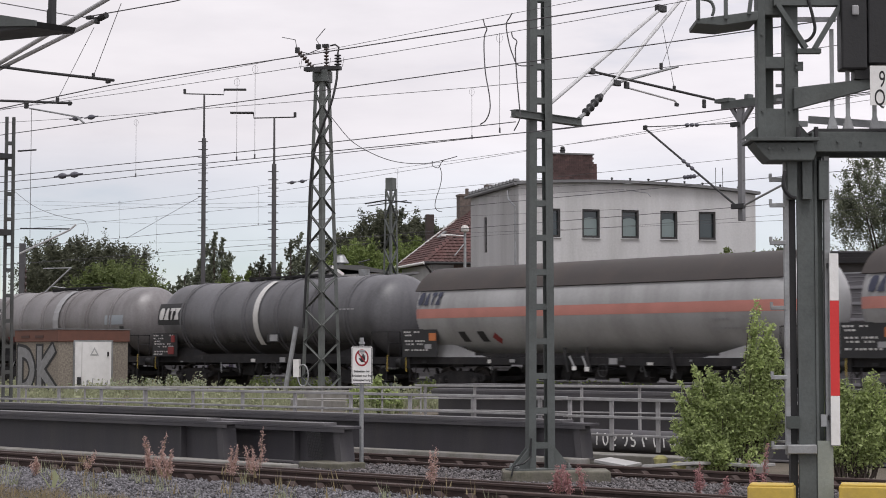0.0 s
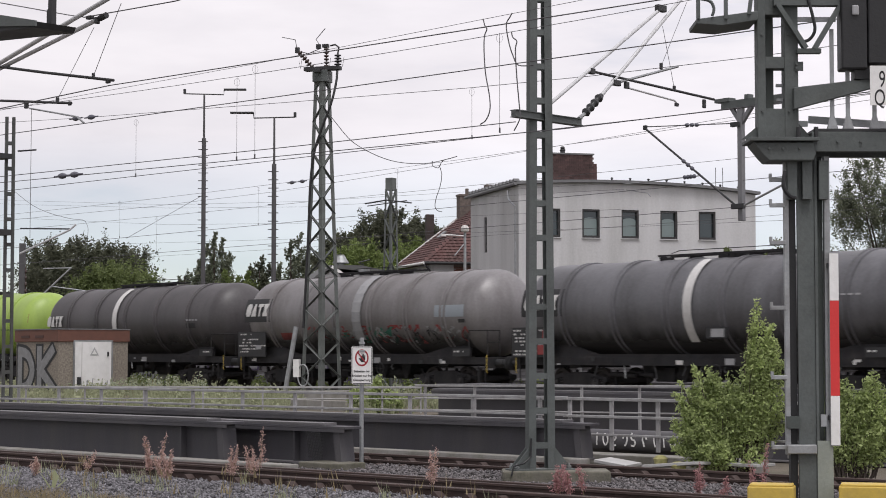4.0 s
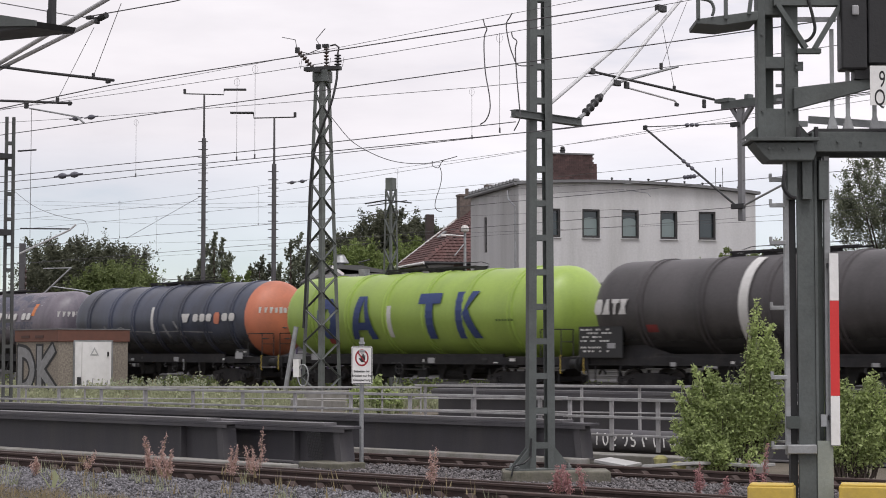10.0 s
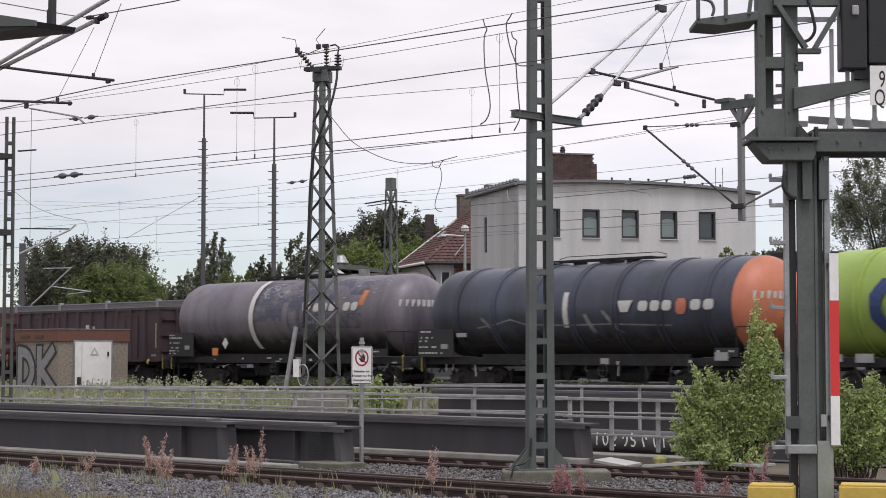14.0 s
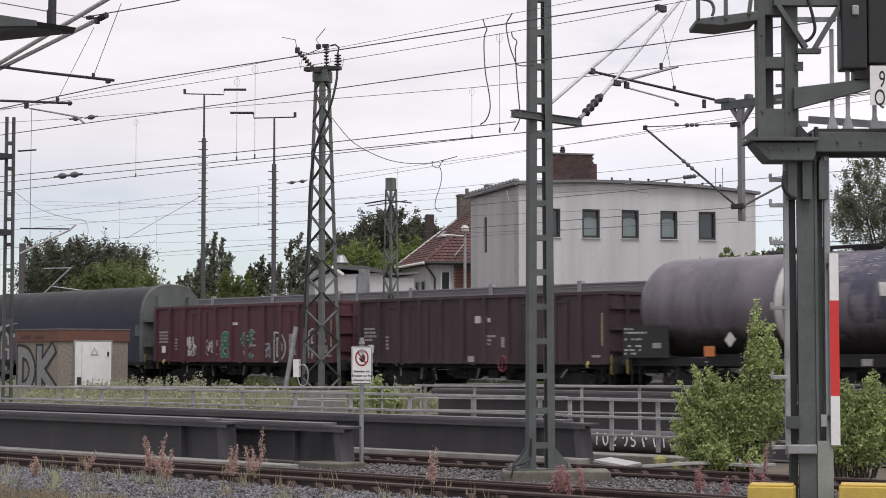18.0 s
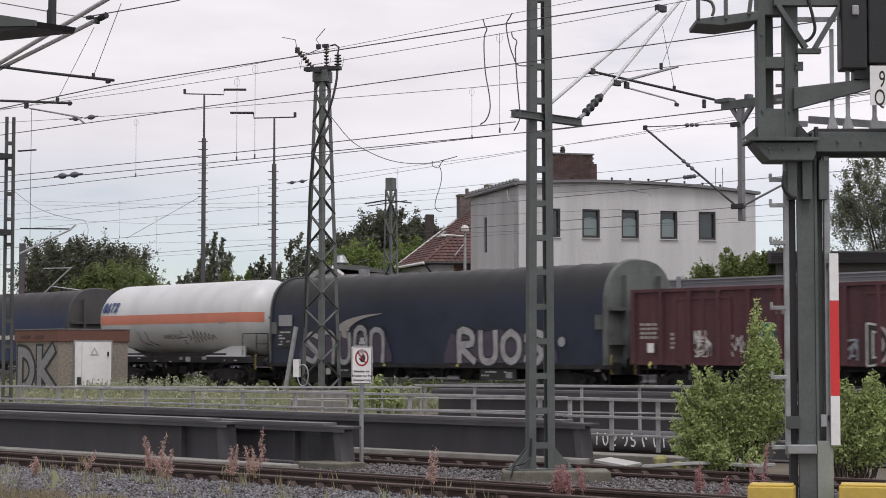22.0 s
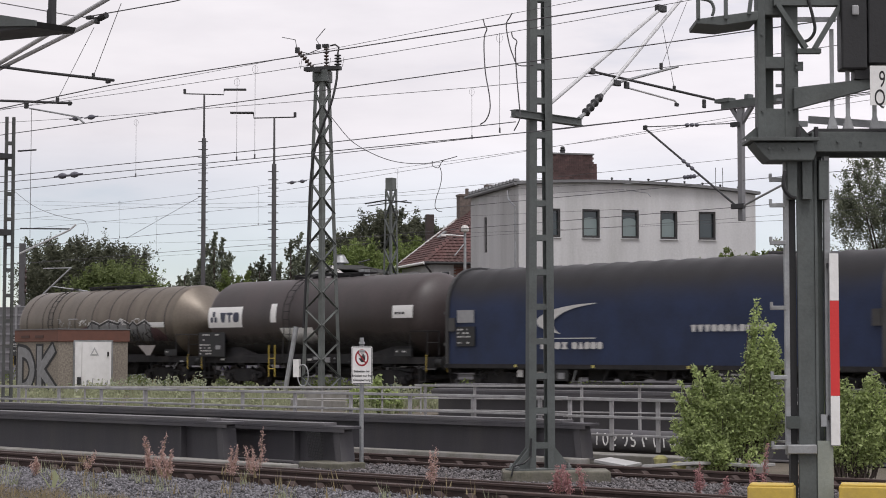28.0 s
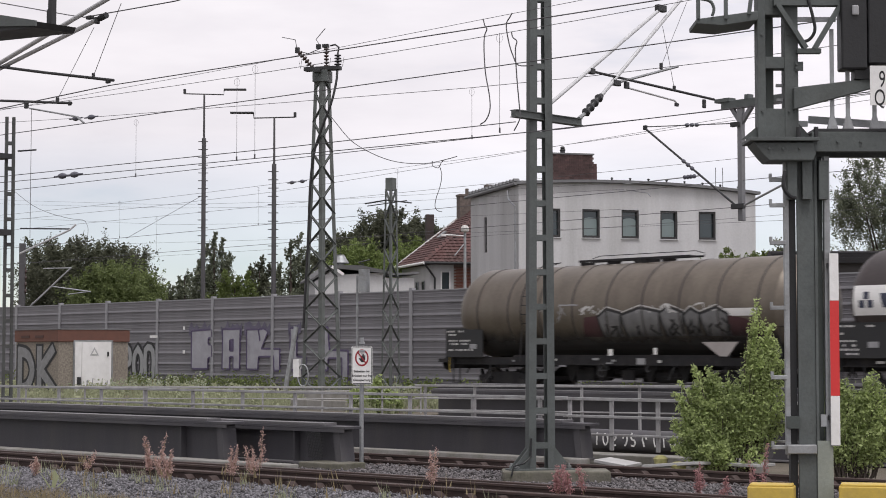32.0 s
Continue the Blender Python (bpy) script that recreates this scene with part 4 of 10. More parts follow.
def hood_wagon(name, label, cloth, end_mat, half=9.25, seed=3):
    """A flat wagon with a sliding tarpaulin hood between two steel end walls."""
    w = thing(name, Matrix(), label, "tarpaulin wagon", "wagons of the freight train")
    sec = hood_section()
    n = 37
    sh = Shape()
    vs = []
    rnd = random.Random(seed)
    for k in range(n):
        x = -half + 0.25 + (2 * half - 0.5) * k / (n - 1)
        sag = 0.014 * math.sin(k * math.pi / 2) ** 2 + rnd.uniform(0, 0.006)
        for y, z in sec:
            q = 1 - sag
            vs.append((x, y * q, 1.02 + (z - 1.02) * q))
    m_ = len(sec)
    fs = [(k * m_ + j, (k + 1) * m_ + j, (k + 1) * m_ + j + 1, k * m_ + j + 1) for k in range(n - 1) for j in range(m_ - 1)]
    sh.add(vs, fs)
    me = sh.mesh("tarpaulin", 50)
    me.materials.append(cloth)
    hood = part("tarpaulin", me, None, w)
    for sx in (-1, 1):
        e = Shape()
        big = hood_section(-0.035)
        e.prism(big, sx * (half - 0.28), sx * (half - 0.10), "x")
        ew = part("end_wall", e, end_mat, w, "grey-green steel end wall", bevel=0.02)
        r = Shape()
        for y in (-0.75, 0.75):
            r.box(sx * (half + 0.0), y, 2.45, 0.22, 0.12, 2.7)
        r.box(sx * (half - 0.02), 0, 1.7, 0.16, 2.8, 0.1).box(sx * (half - 0.02), 0, 2.75, 0.16, 2.8, 0.1)
        part("end_rib", r, end_mat, ew)
        part("hood_frame", Shape().tube([(sx * (half - 0.24), y * 1.01, z * 1.003) for y, z in sec], 0.05, 6), end_mat if sx > 0 else DARK_STEEL, ew)
        part("latch_box", Shape().box(sx * (half - 0.45), -1.47, 2.35, 0.3, 0.06, 0.45), end_mat, ew)
    part("floor_sill", Shape().box(0, -1.38, 0.97, 2 * half, 0.12, 0.14), UNDER, w)
    part("floor", Shape().box(0, 0, 1.0, 2 * half, 2.62, 0.10), UNDER, w)
    for x in (-5.6, -2.0, 2.0, 5.6):
        part("rope_hook", Shape().box(x, -1.46, 0.98, 0.07, 0.05, 0.09), mat("yellow_hook", (0.25, 0.21, 0.06), 0.6, vary=0.1), w)
    for x, wd in ((-4.1, 1.75), (3.95, 1.8)):
        data_board(w, x, 0.70, wd, 0.36, y=-1.34, seed=seed + int(x))
        part("label_plate", Shape().box(x + 0.55, -1.362, 0.68, 0.3, 0.01, 0.2), GREY_PLATE, w)
    part("label_plate", Shape().box(-5.5, -1.34, 0.74, 0.26, 0.02, 0.24), MARK_WHITE, w)
    b = data_board(w, -half + 1.15, 1.95, 0.95, 0.66, y=-1.455, seed=seed, material=BOARD)
    part("pocket", Shape().box(-half + 1.15, -1.455, 2.62, 0.85, 0.02, 0.42), GREY_PLATE, w, "pale blank pocket on the tarpaulin")
    running_gear(w, half, (-(half - 2.4), half - 2.4), sole=0.86, h=0.2)
    return w


# paints of the wagons
P_DARK = mat("dark_grey_tank_paint", (0.116, 0.115, 0.125), 0.45, vary=0.3, scale=1.1, fine=12, dirt=(0.052, 0.05, 0.053), dirt_amount=0.75, streak=True)
P_BLACK = mat("sooty_brown_black_tank_paint", (0.070, 0.064, 0.067), 0.5, vary=0.3, scale=1.1, fine=12, dirt=(0.036, 0.033, 0.034), dirt_amount=0.7, streak=True)
P_LIGHT = mat("faded_grey_tank_paint", (0.200, 0.190, 0.193), 0.42, 0.15, vary=0.25, scale=1.2, fine=12, dirt=(0.10, 0.088, 0.085), dirt_amount=0.75, streak=True)
P_GREEN = mat("lime_green_tank_paint", (0.29, 0.405, 0.082), 0.42, vary=0.12, scale=1.2, fine=12, dirt=(0.20, 0.29, 0.065), dirt_amount=0.6, streak=True)
P_NAVY = mat("navy_tank_paint", (0.050, 0.058, 0.088), 0.36, vary=0.25, scale=1.1, fine=12, dirt=(0.018, 0.018, 0.022), dirt_amount=0.7, streak=True)
P_ORANGE = mat("orange_dome_paint", (0.52, 0.17, 0.095), 0.5, vary=0.15, scale=1.2, dirt=(0.28, 0.11, 0.075), dirt_amount=0.6)
P_MAUVE = mat("faded_mauve_tank_paint", (0.150, 0.132, 0.156), 0.45, vary=0.28, scale=1.6, fine=10, dirt=(0.062, 0.056, 0.075), dirt_amount=0.8, streak=True)
P_BROWN = mat("brown_tank_paint", (0.052, 0.040, 0.040), 0.5, vary=0.28, scale=1.2, fine=12, dirt=(0.034, 0.028, 0.027), dirt_amount=0.75, streak=True)
P_TAN = mat("greyed_tan_sheet_cladding", (0.166, 0.142, 0.116), 0.42, 0.5, vary=0.22, scale=1.4, fine=12, dirt=(0.11, 0.09, 0.075), dirt_amount=0.7, streak=True)
P_GAS = mat("grey_white_gas_tank_paint", (0.37, 0.37, 0.376), 0.42, vary=0.14, scale=1.1, fine=12, dirt=(0.22, 0.215, 0.215), dirt_amount=0.7, streak=True)
P_WHITE = mat("white_gas_tank_paint", (0.55, 0.555, 0.56), 0.4, vary=0.07, scale=1.1, fine=12, dirt=(0.38, 0.375, 0.37), dirt_amount=0.5, streak=True)
P_STRIPE = mat("faded_orange_stripe_paint", (0.52, 0.22, 0.185), 0.5, vary=0.15)
P_STRIPE2 = mat("orange_stripe_paint", (0.55, 0.185, 0.115), 0.45, vary=0.12)
P_OXIDE = mat("oxide_red_wagon_paint", (0.100, 0.042, 0.050), 0.65, vary=0.3, scale=1.8, fine=12, dirt=(0.048, 0.032, 0.036), dirt_amount=0.8, streak=True, spec=0.3)
P_OXIDE2 = mat("sooty_oxide_wagon_paint", (0.068, 0.046, 0.052), 0.65, vary=0.3, scale=1.8, fine=12, dirt=(0.036, 0.028, 0.031), dirt_amount=0.8, streak=True, spec=0.3)
def tarp_mat(name, blue, soot):
    """Woven tarpaulin: coloured sides, a crown blackened by brake dust with a soft cloudy edge."""
    m = mat(name, blue, 0.55, vary=0.25, scale=1.2, fine=14, dirt=tuple(c * 0.6 for c in blue), dirt_amount=0.6, spec=0.35)
    n, ln = m.node_tree.nodes, m.node_tree.links
    co = n.new("ShaderNodeTexCoord")
    sep = n.new("ShaderNodeSeparateXYZ")
    ln.new(co.outputs["Object"], sep.inputs[0])
    no = n.new("ShaderNodeTexNoise")
    no.inputs["Scale"].default_value, no.inputs["Detail"].default_value = 0.6, 6
    ln.new(co.outputs["Object"], no.inputs["Vector"])
    hi = n.new("ShaderNodeMath")
    hi.operation = "MULTIPLY_ADD"
    hi.inputs[1].default_value = 0.8
    ln.new(no.outputs[0], hi.inputs[0])
    ln.new(sep.outputs[2], hi.inputs[2])
    rise = n.new("ShaderNodeMapRange")
    rise.interpolation_type = "SMOOTHSTEP"
    rise.inputs["From Min"].default_value, rise.inputs["From Max"].default_value = 3.15, 4.15
    ln.new(hi.outputs[0], rise.inputs["Value"])
    mx = n.new("ShaderNodeMix")
    mx.data_type = "RGBA"
    b = n["Principled BSDF"]
    ln.new(rise.outputs[0], mx.inputs["Factor"])
    ln.new(b.inputs["Base Color"].links[0].from_socket, mx.inputs["A"])
    mx.inputs["B"].default_value = (*soot, 1)
    ln.new(mx.outputs["Result"], b.inputs["Base Color"])
    return m


T_LOW = tarp_mat("blue_black_tarpaulin", (0.020, 0.026, 0.050), (0.020, 0.020, 0.022))
T_BLUE = tarp_mat("blue_tarpaulin", (0.019, 0.030, 0.074), (0.021, 0.020, 0.022))
END_GREEN = mat("grey_green_end_paint", (0.115, 0.125, 0.12), 0.6, vary=0.25, scale=1.5, dirt=(0.05, 0.05, 0.048), dirt_amount=0.7)
END_DARK = mat("dirty_dark_end_paint", (0.062, 0.060, 0.060), 0.65, vary=0.25, scale=1.5, dirt=(0.03, 0.028, 0.027), dirt_amount=0.7)
BLUE_MARK = mat("dark_blue_marking", (0.028, 0.05, 0.16), 0.5, vary=0.1)
NAVY_MARK = mat("navy_marking", (0.035, 0.04, 0.07), 0.5, vary=0.1)
CHROME_SPRAY = mat("silver_spray_paint", (0.28, 0.285, 0.29), 0.5, vary=0.2, scale=3)
BLACK_SPRAY = mat("black_spray_paint", (0.02, 0.02, 0.022), 0.6, vary=0.2)
PURPLE_SPRAY = mat("purple_spray_paint", (0.09, 0.07, 0.13), 0.6, vary=0.3, scale=3)
TEAL_SPRAY = mat("green_spray_paint", (0.03, 0.16, 0.11), 0.6, vary=0.25, scale=3)
SOOT = mat("soot_grey_roof_paint", (0.045, 0.038, 0.036), 0.65, vary=0.25, scale=1, dirt=(0.08, 0.06, 0.05), dirt_amount=0.4)

WAGONS = []
R, CZ = 1.48, 2.76


def gas_wagon(name, x0, x1, paint, label, hood):
    w, tank = tank_wagon(name, x1 - x0, 1.5, 2.80, paint, label, rings=0, dish=0.95, catwalk=False, seed=len(name), saddle="skirt", boards=hood)
    half = (x1 - x0) / 2
    st = Shape()
    h0, h1 = (-0.22, 0.10) if hood else (-0.20, 0.19)
    prof = [q for q in tank_profile(-half, half, 1.506, 0.955) if q[1] > 0.75]
    vs = [(x, -rr * math.cos(h / 1.5), 2.80 + 1.506 * math.sin(h / 1.5)) for x, rr in prof for h in (h0, (h0 + h1) / 2, h1)]
    st.add(vs, [(3 * i + j, 3 * i + 3 + j, 3 * i + 4 + j, 3 * i + 1 + j) for i in range(len(prof) - 1) for j in range(2)])
    part("stripe", st, P_STRIPE if hood else P_STRIPE2, tank, "orange stripe along the gas tank", smooth=40)
    if hood:
        # curved sunshade over the crown
        s = Shape()
        sec = []
        for j in range(13):
            a = radians(28 + 124 * j / 12)
            sec.append((-1.56 * math.cos(a), 2.80 + 1.56 * math.sin(a)))
        inner = [(y * 0.985, z - 0.02) for y, z in sec[::-1]]
        s.prism(sec + inner, -half + 0.5, half - 0.7, "x")
        part("sunshade", s, SOOT, w, "sooty curved sunshade over the tank", smooth=40)
    return w, tank


def add(w, x0, x1):
    WAGONS.append((w, (x0 + x1) / 2))


g0, t0 = gas_wagon("gas_tank_wagon", 17.0, 34.6, P_GAS, "grey-white pressure tank wagon with an orange stripe and dark sunshade", True)
add(g0, 17.0, 34.6)
g1, t1 = gas_wagon("gas_tank_wagon", -2.1, 15.5, P_GAS, "grey-white pressure tank wagon with an orange stripe and dark sunshade", True)
add(g1, -2.1, 15.5)
w2, t2 = tank_wagon("tank_wagon", 15.6, R, CZ, P_DARK, "dark grey tank wagon with a white hoop", rings=6, band=(-0.17, 0.34, MARK_WHITE, -0.75, 1.2), seed=2, saddle=True)
add(w2, -18.9, -3.3)
w3, t3 = tank_wagon("tank_wagon", 14.5, R, CZ, P_LIGHT, "weathered light grey tank wagon with low graffiti", rings=6, seed=3, saddle=True)
add(w3, -35.0, -20.5)
w4, t4 = tank_wagon("tank_wagon", 14.9, R, CZ, P_BLACK, "sooty black tank wagon with a white hoop", rings=5, band=(-0.8, 0.36, MARK_WHITE, -0.95, 1.15), seed=4, saddle=True)
add(w4, -51.3, -36.4)
w5, t5 = tank_wagon("tank_wagon", 15.5, R, CZ, P_GREEN, "lime green tank wagon with large dark blue shapes", rings=6, seed=5, boards=False)
add(w5, -68.0, -52.5)
w6, t6 = tank_wagon("tank_wagon", 15.1, R, CZ, P_NAVY, "navy tank wagon with an orange front dome", rings=7, seed=6)
add(w6, -84.4, -69.3)
w7, t7 = tank_wagon("tank_wagon", 15.2, R, CZ, P_MAUVE, "faded mauve-grey tank wagon with a white hoop", rings=0, band=(-1.58, 0.3, MARK_WHITE, -0.9, 1.2), seed=7)
add(w7, -100.8, -85.6)
w8 = open_wagon("open_wagon", "sooty red-brown high-sided open wagon", P_OXIDE2, 8)
add(w8, -114.24, -101.6)
w9 = open_wagon("open_wagon", "red-brown high-sided open wagon with graffiti", P_OXIDE, 9)
add(w9, -128.3, -115.66)
w10 = hood_wagon("tarpaulin_wagon", "wagon with a dark blue-black tarpaulin hood and silver graffiti", T_LOW, END_GREEN, seed=10)
add(w10, -147.8, -129.3)
g11, t11 = gas_wagon("gas_tank_wagon", -161.4, -148.9, P_WHITE, "white pressure tank wagon with an orange stripe", False)
add(g11, -161.4, -148.9)
w12 = hood_wagon("tarpaulin_wagon", "wagon with a blue tarpaulin hood and a white swoosh", T_BLUE, END_DARK, seed=12)
add(w12, -181.95, -163.45)
w13, t13 = tank_wagon("tank_wagon", 14.2, R, CZ, P_BROWN, "dark brown tank wagon with white panels", rings=0, ladder=-0.9, seed=13, saddle=True)
add(w13, -197.3, -183.1)
w14, t14 = tank_wagon("tank_wagon", 15.2, R, CZ - 0.03, P_TAN, "greyed tan tank wagon with silver graffiti, last of the train", rings=9, ring_mat=SOOT, ladder=-3.6, seed=14, strap=True, cone=True, dish=0.95)
add(w14, -213.7, -198.5)


# ---- masts, overhead line, signal ----
CREAM_INS = mat("brown_porcelain", (0.055, 0.035, 0.03), 0.25, vary=0.15, scale=6)
BLACK_INS = mat("black_silicone_insulator", (0.02, 0.02, 0.022), 0.4, vary=0.1)
# stained mast paint, darkened to stand in for contrast against the sky
BACKLIT_STEEL = mat("weathered_backlit_mast_paint", (0.058, 0.062, 0.060), 0.6, vary=0.3, scale=2, dirt=(0.045, 0.035, 0.028), dirt_amount=0.5)
GREY_INS = mat("grey_composite_insulator", (0.10, 0.10, 0.125), 0.4, vary=0.1)


def boxes(name, rows, material, parent, bevel=0.0):
    """Small fittings, one part each: rows of centre and size."""
    for row in rows:
        part(name, Shape().box(*row), material, parent, bevel=bevel)


def smooth_line(pts, n=5):
    """A soft curve through points of any dimension."""
    p = [Vector(q) for q in pts]
    out = []
    for i in range(len(p) - 1):
        a, b, c, d = p[max(i - 1, 0)], p[i], p[i + 1], p[min(i + 2, len(p) - 1)]
        for k in range(n):
            t = k / n
            out.append(0.5 * ((2 * b) + (c - a) * t + (2 * a - 5 * b + 4 * c - d) * t * t + (3 * b - a - 3 * c + d) * t ** 3))
    return out + [p[-1]]


def channel(t, sx, w0, w1, h, mats, cw=0.13):
    a, b = w0 / 2, w1 / 2
    ring = [(a - cw, -0.078), (a, -0.078), (a, 0.078), (a - cw, 0.078), (a - cw, 0.062), (a - 0.016, 0.062), (a - 0.016, -0.062), (a - cw, -0.062)]
    k = b - a
    vs = [(sx * x, y, 0) for x, y in ring] + [(sx * (x + k), y, h) for x, y in ring]
    n = 8
    fs = [tuple(range(n)), tuple(range(2 * n - 1, n - 1, -1))] + [(i, i + n, (i + 1) % n + n, (i + 1) % n) for i in range(n)]
    return part("channel", Shape().add(vs, fs), mats, t)


def batten_mast(m, h, w0, w1, label, step=0.56, z=0.35, cw=0.13, paint=None):
    """A mast of two channels that lean together, tied by flat battens on both faces."""
    t = thing("catenary_mast", m, label, "catenary mast", "catenary masts")
    for sx in (-1, 1):
        channel(t, sx, w0, w1, h, paint or GREEN_STEEL, cw)
    while z < h - 0.1:
        w = w0 + (w1 - w0) * z / h
        for y in (-0.069, 0.069):
            part("batten", Shape().box(0, y, z, w - 0.03 - cw, 0.012, 0.10), paint or GREEN_STEEL, t, bevel=0.003)
        z += step
    return t


def insulator(name, a, b, r, n, material, parent, core=0.3):
    """A rod with sheds between two points."""
    a, b = Vector(a), Vector(b)
    pts, rad = [], []
    for k in range(n):
        for f, q in ((0.0, core), (0.3, 1.0), (0.6, 0.9), (0.7, core)):
            pts.append(a.lerp(b, (k + f) / n))
            rad.append(r * q)
    pts.append(b)
    rad.append(r * core)
    return part(name, Shape().tube(pts, rad, 12), material, parent, smooth=35)


# near mast with its cantilever over the second track; local y runs across the tracks, away from the camera
near_mast = batten_mast(near(-20.07, 23.7, 0.06, 63), 9.4, 0.47, 0.36, "green-grey steel mast of two battened channels on a concrete base", step=0.5674, z=0.378)
for sx in (-1, 1):
    for sy in (-1, 1):
        part("base_gusset", Shape().prism([(sx * 0.22, 0.0), (sx * 0.52, 0.0), (sx * 0.22, 0.36)], sy * 0.07 - 0.008, sy * 0.07 + 0.008, "y"), GREEN_STEEL, near_mast, "triangular foot plate")
part("base_plate", Shape().box(0, 0, -0.01, 1.1, 0.34, 0.03), GREEN_STEEL, near_mast, bevel=0.005)
for sx in (-0.46, 0.46):
    for sy in (-0.12, 0.12):
        part("anchor_bolt", Shape().rod((sx, sy, 0), (sx, sy, 0.09), 0.022, seg=8).rod((sx, sy, 0.02), (sx, sy, 0.05), 0.04, seg=6), GALV, near_mast)
part("earth_cable", Shape().tube([(-0.2, -0.10, 0.5), (-0.22, -0.12, 0.2), (-0.35, -0.16, 0.10), (-0.55, -0.2, 0.06), (-0.60, -0.22, -0.1)], 0.016, 6), BLACK_PAINT, near_mast)
single("mast_foundation", Shape().box(0.25, 0, -0.13, 1.75, 0.8, 0.24), MOSSY, "mossy concrete foundation block of a mast", "foundation", near(-20.07, 23.7, 0.05, 43), bevel=0.03)

canti = thing("cantilever", near(-20.07, 23.7, 0), "tubular cantilever with a bracket beam and insulator on the near mast", "cantilever", "cantilevers")
part("bracket_beam", Shape().box(0, 0.2, 5.85, 0.10, 1.7, 0.10).box(0, 0.2, 5.905, 0.16, 1.7, 0.012).box(0, 0.2, 5.795, 0.16, 1.7, 0.012), GREEN_STEEL, canti, "short dark bracket beam")
insulator("insulator", (0, 1.19, 6.01), (0, 1.65, 6.37), 0.078, 4, BLACK_INS, canti, core=0.6)
part("fork", Shape().tube([(0, 1.04, 5.92), (0, 1.19, 6.01)], 0.035, 8), GALV, canti)
part("main_tube", Shape().tube([(0, 1.65, 6.37), (0, 4.46, 8.77)], 0.034, 10), ALU_TUBE, canti)
part("stay_tube", Shape().tube([(0, 0.24, 6.07), (0, 3.43, 8.15)], 0.032, 10), ALU_TUBE, canti)
part("registration_tube", Shape().tube([(0, 1.39, 6.76), (0, 4.99, 6.63)], 0.024, 8), DARK_STEEL, canti)
part("steady_arm", Shape().tube([(0, 2.39, 6.58), (0, 3.76, 6.49), (0, 3.83, 6.45)], 0.018, 6), ALU_TUBE, canti)
part("steady_arm", Shape().tube([(0, 2.06, 6.63), (0, 3.87, 7.12)], 0.026, 6), GALV, canti)
boxes("clamp", ((0, 2.36, 6.62, 0.06, 0.10, 0.12), (0, 1.39, 6.76, 0.08, 0.12, 0.10), (0, 2.06, 6.63, 0.08, 0.20, 0.10), (0, 4.68, 6.52, 0.05, 0.07, 0.16), (0, 3.37, 7.07, 0.05, 0.05, 0.12), (0, 3.76, 6.71, 0.05, 0.05, 0.10), (0, 3.37, 8.11, 0.10, 0.24, 0.12), (0, 3.83, 6.42, 0.05, 0.09, 0.06)), DARK_STEEL, canti, 0.01)
part("dropper", Shape().rod((0, 3.37, 7.07), (0, 4.16, 8.33), 0.005, seg=5), WIRE, canti)
part("dropper", Shape().rod((0, 3.76, 6.71), (0, 3.42, 7.80), 0.005, seg=5), WIRE, canti)

left_mast = batten_mast(near(-44.8, 30.0, -0.3, 63), 8.85, 0.30, 0.27, "dark battened steel mast behind the railing", step=0.71, z=0.3, cw=0.08, paint=BACKLIT_STEEL)
lc = thing("cantilever", near(-44.8, 30.0, 0), "small cantilever fittings on a dark battened mast", "cantilever", "cantilevers")
boxes("bracket", ((0, -0.35, 7.42, 0.5, 0.5, 0.14), (0, -0.3, 5.3, 0.4, 0.5, 0.16)), DARK_STEEL, lc)
insulator("insulator", (0, -0.4, 5.42), (0, -0.75, 5.85), 0.09, 5, CREAM_INS, lc)
part("tube", Shape().tube([(0.1, 0.2, 7.6), (0.75, 0.35, 7.6)], 0.025, 6), DARK_STEEL, lc)
part("tube", Shape().tube([(0.25, 0.2, 4.72), (1.6, 0.9, 5.35), (1.75, 1.0, 5.5)], 0.028, 8), ALU_TUBE, lc)
part("tube", Shape().tube([(0.25, 0.2, 5.42), (1.6, 0.9, 5.38)], 0.02, 8), DARK_STEEL, lc)


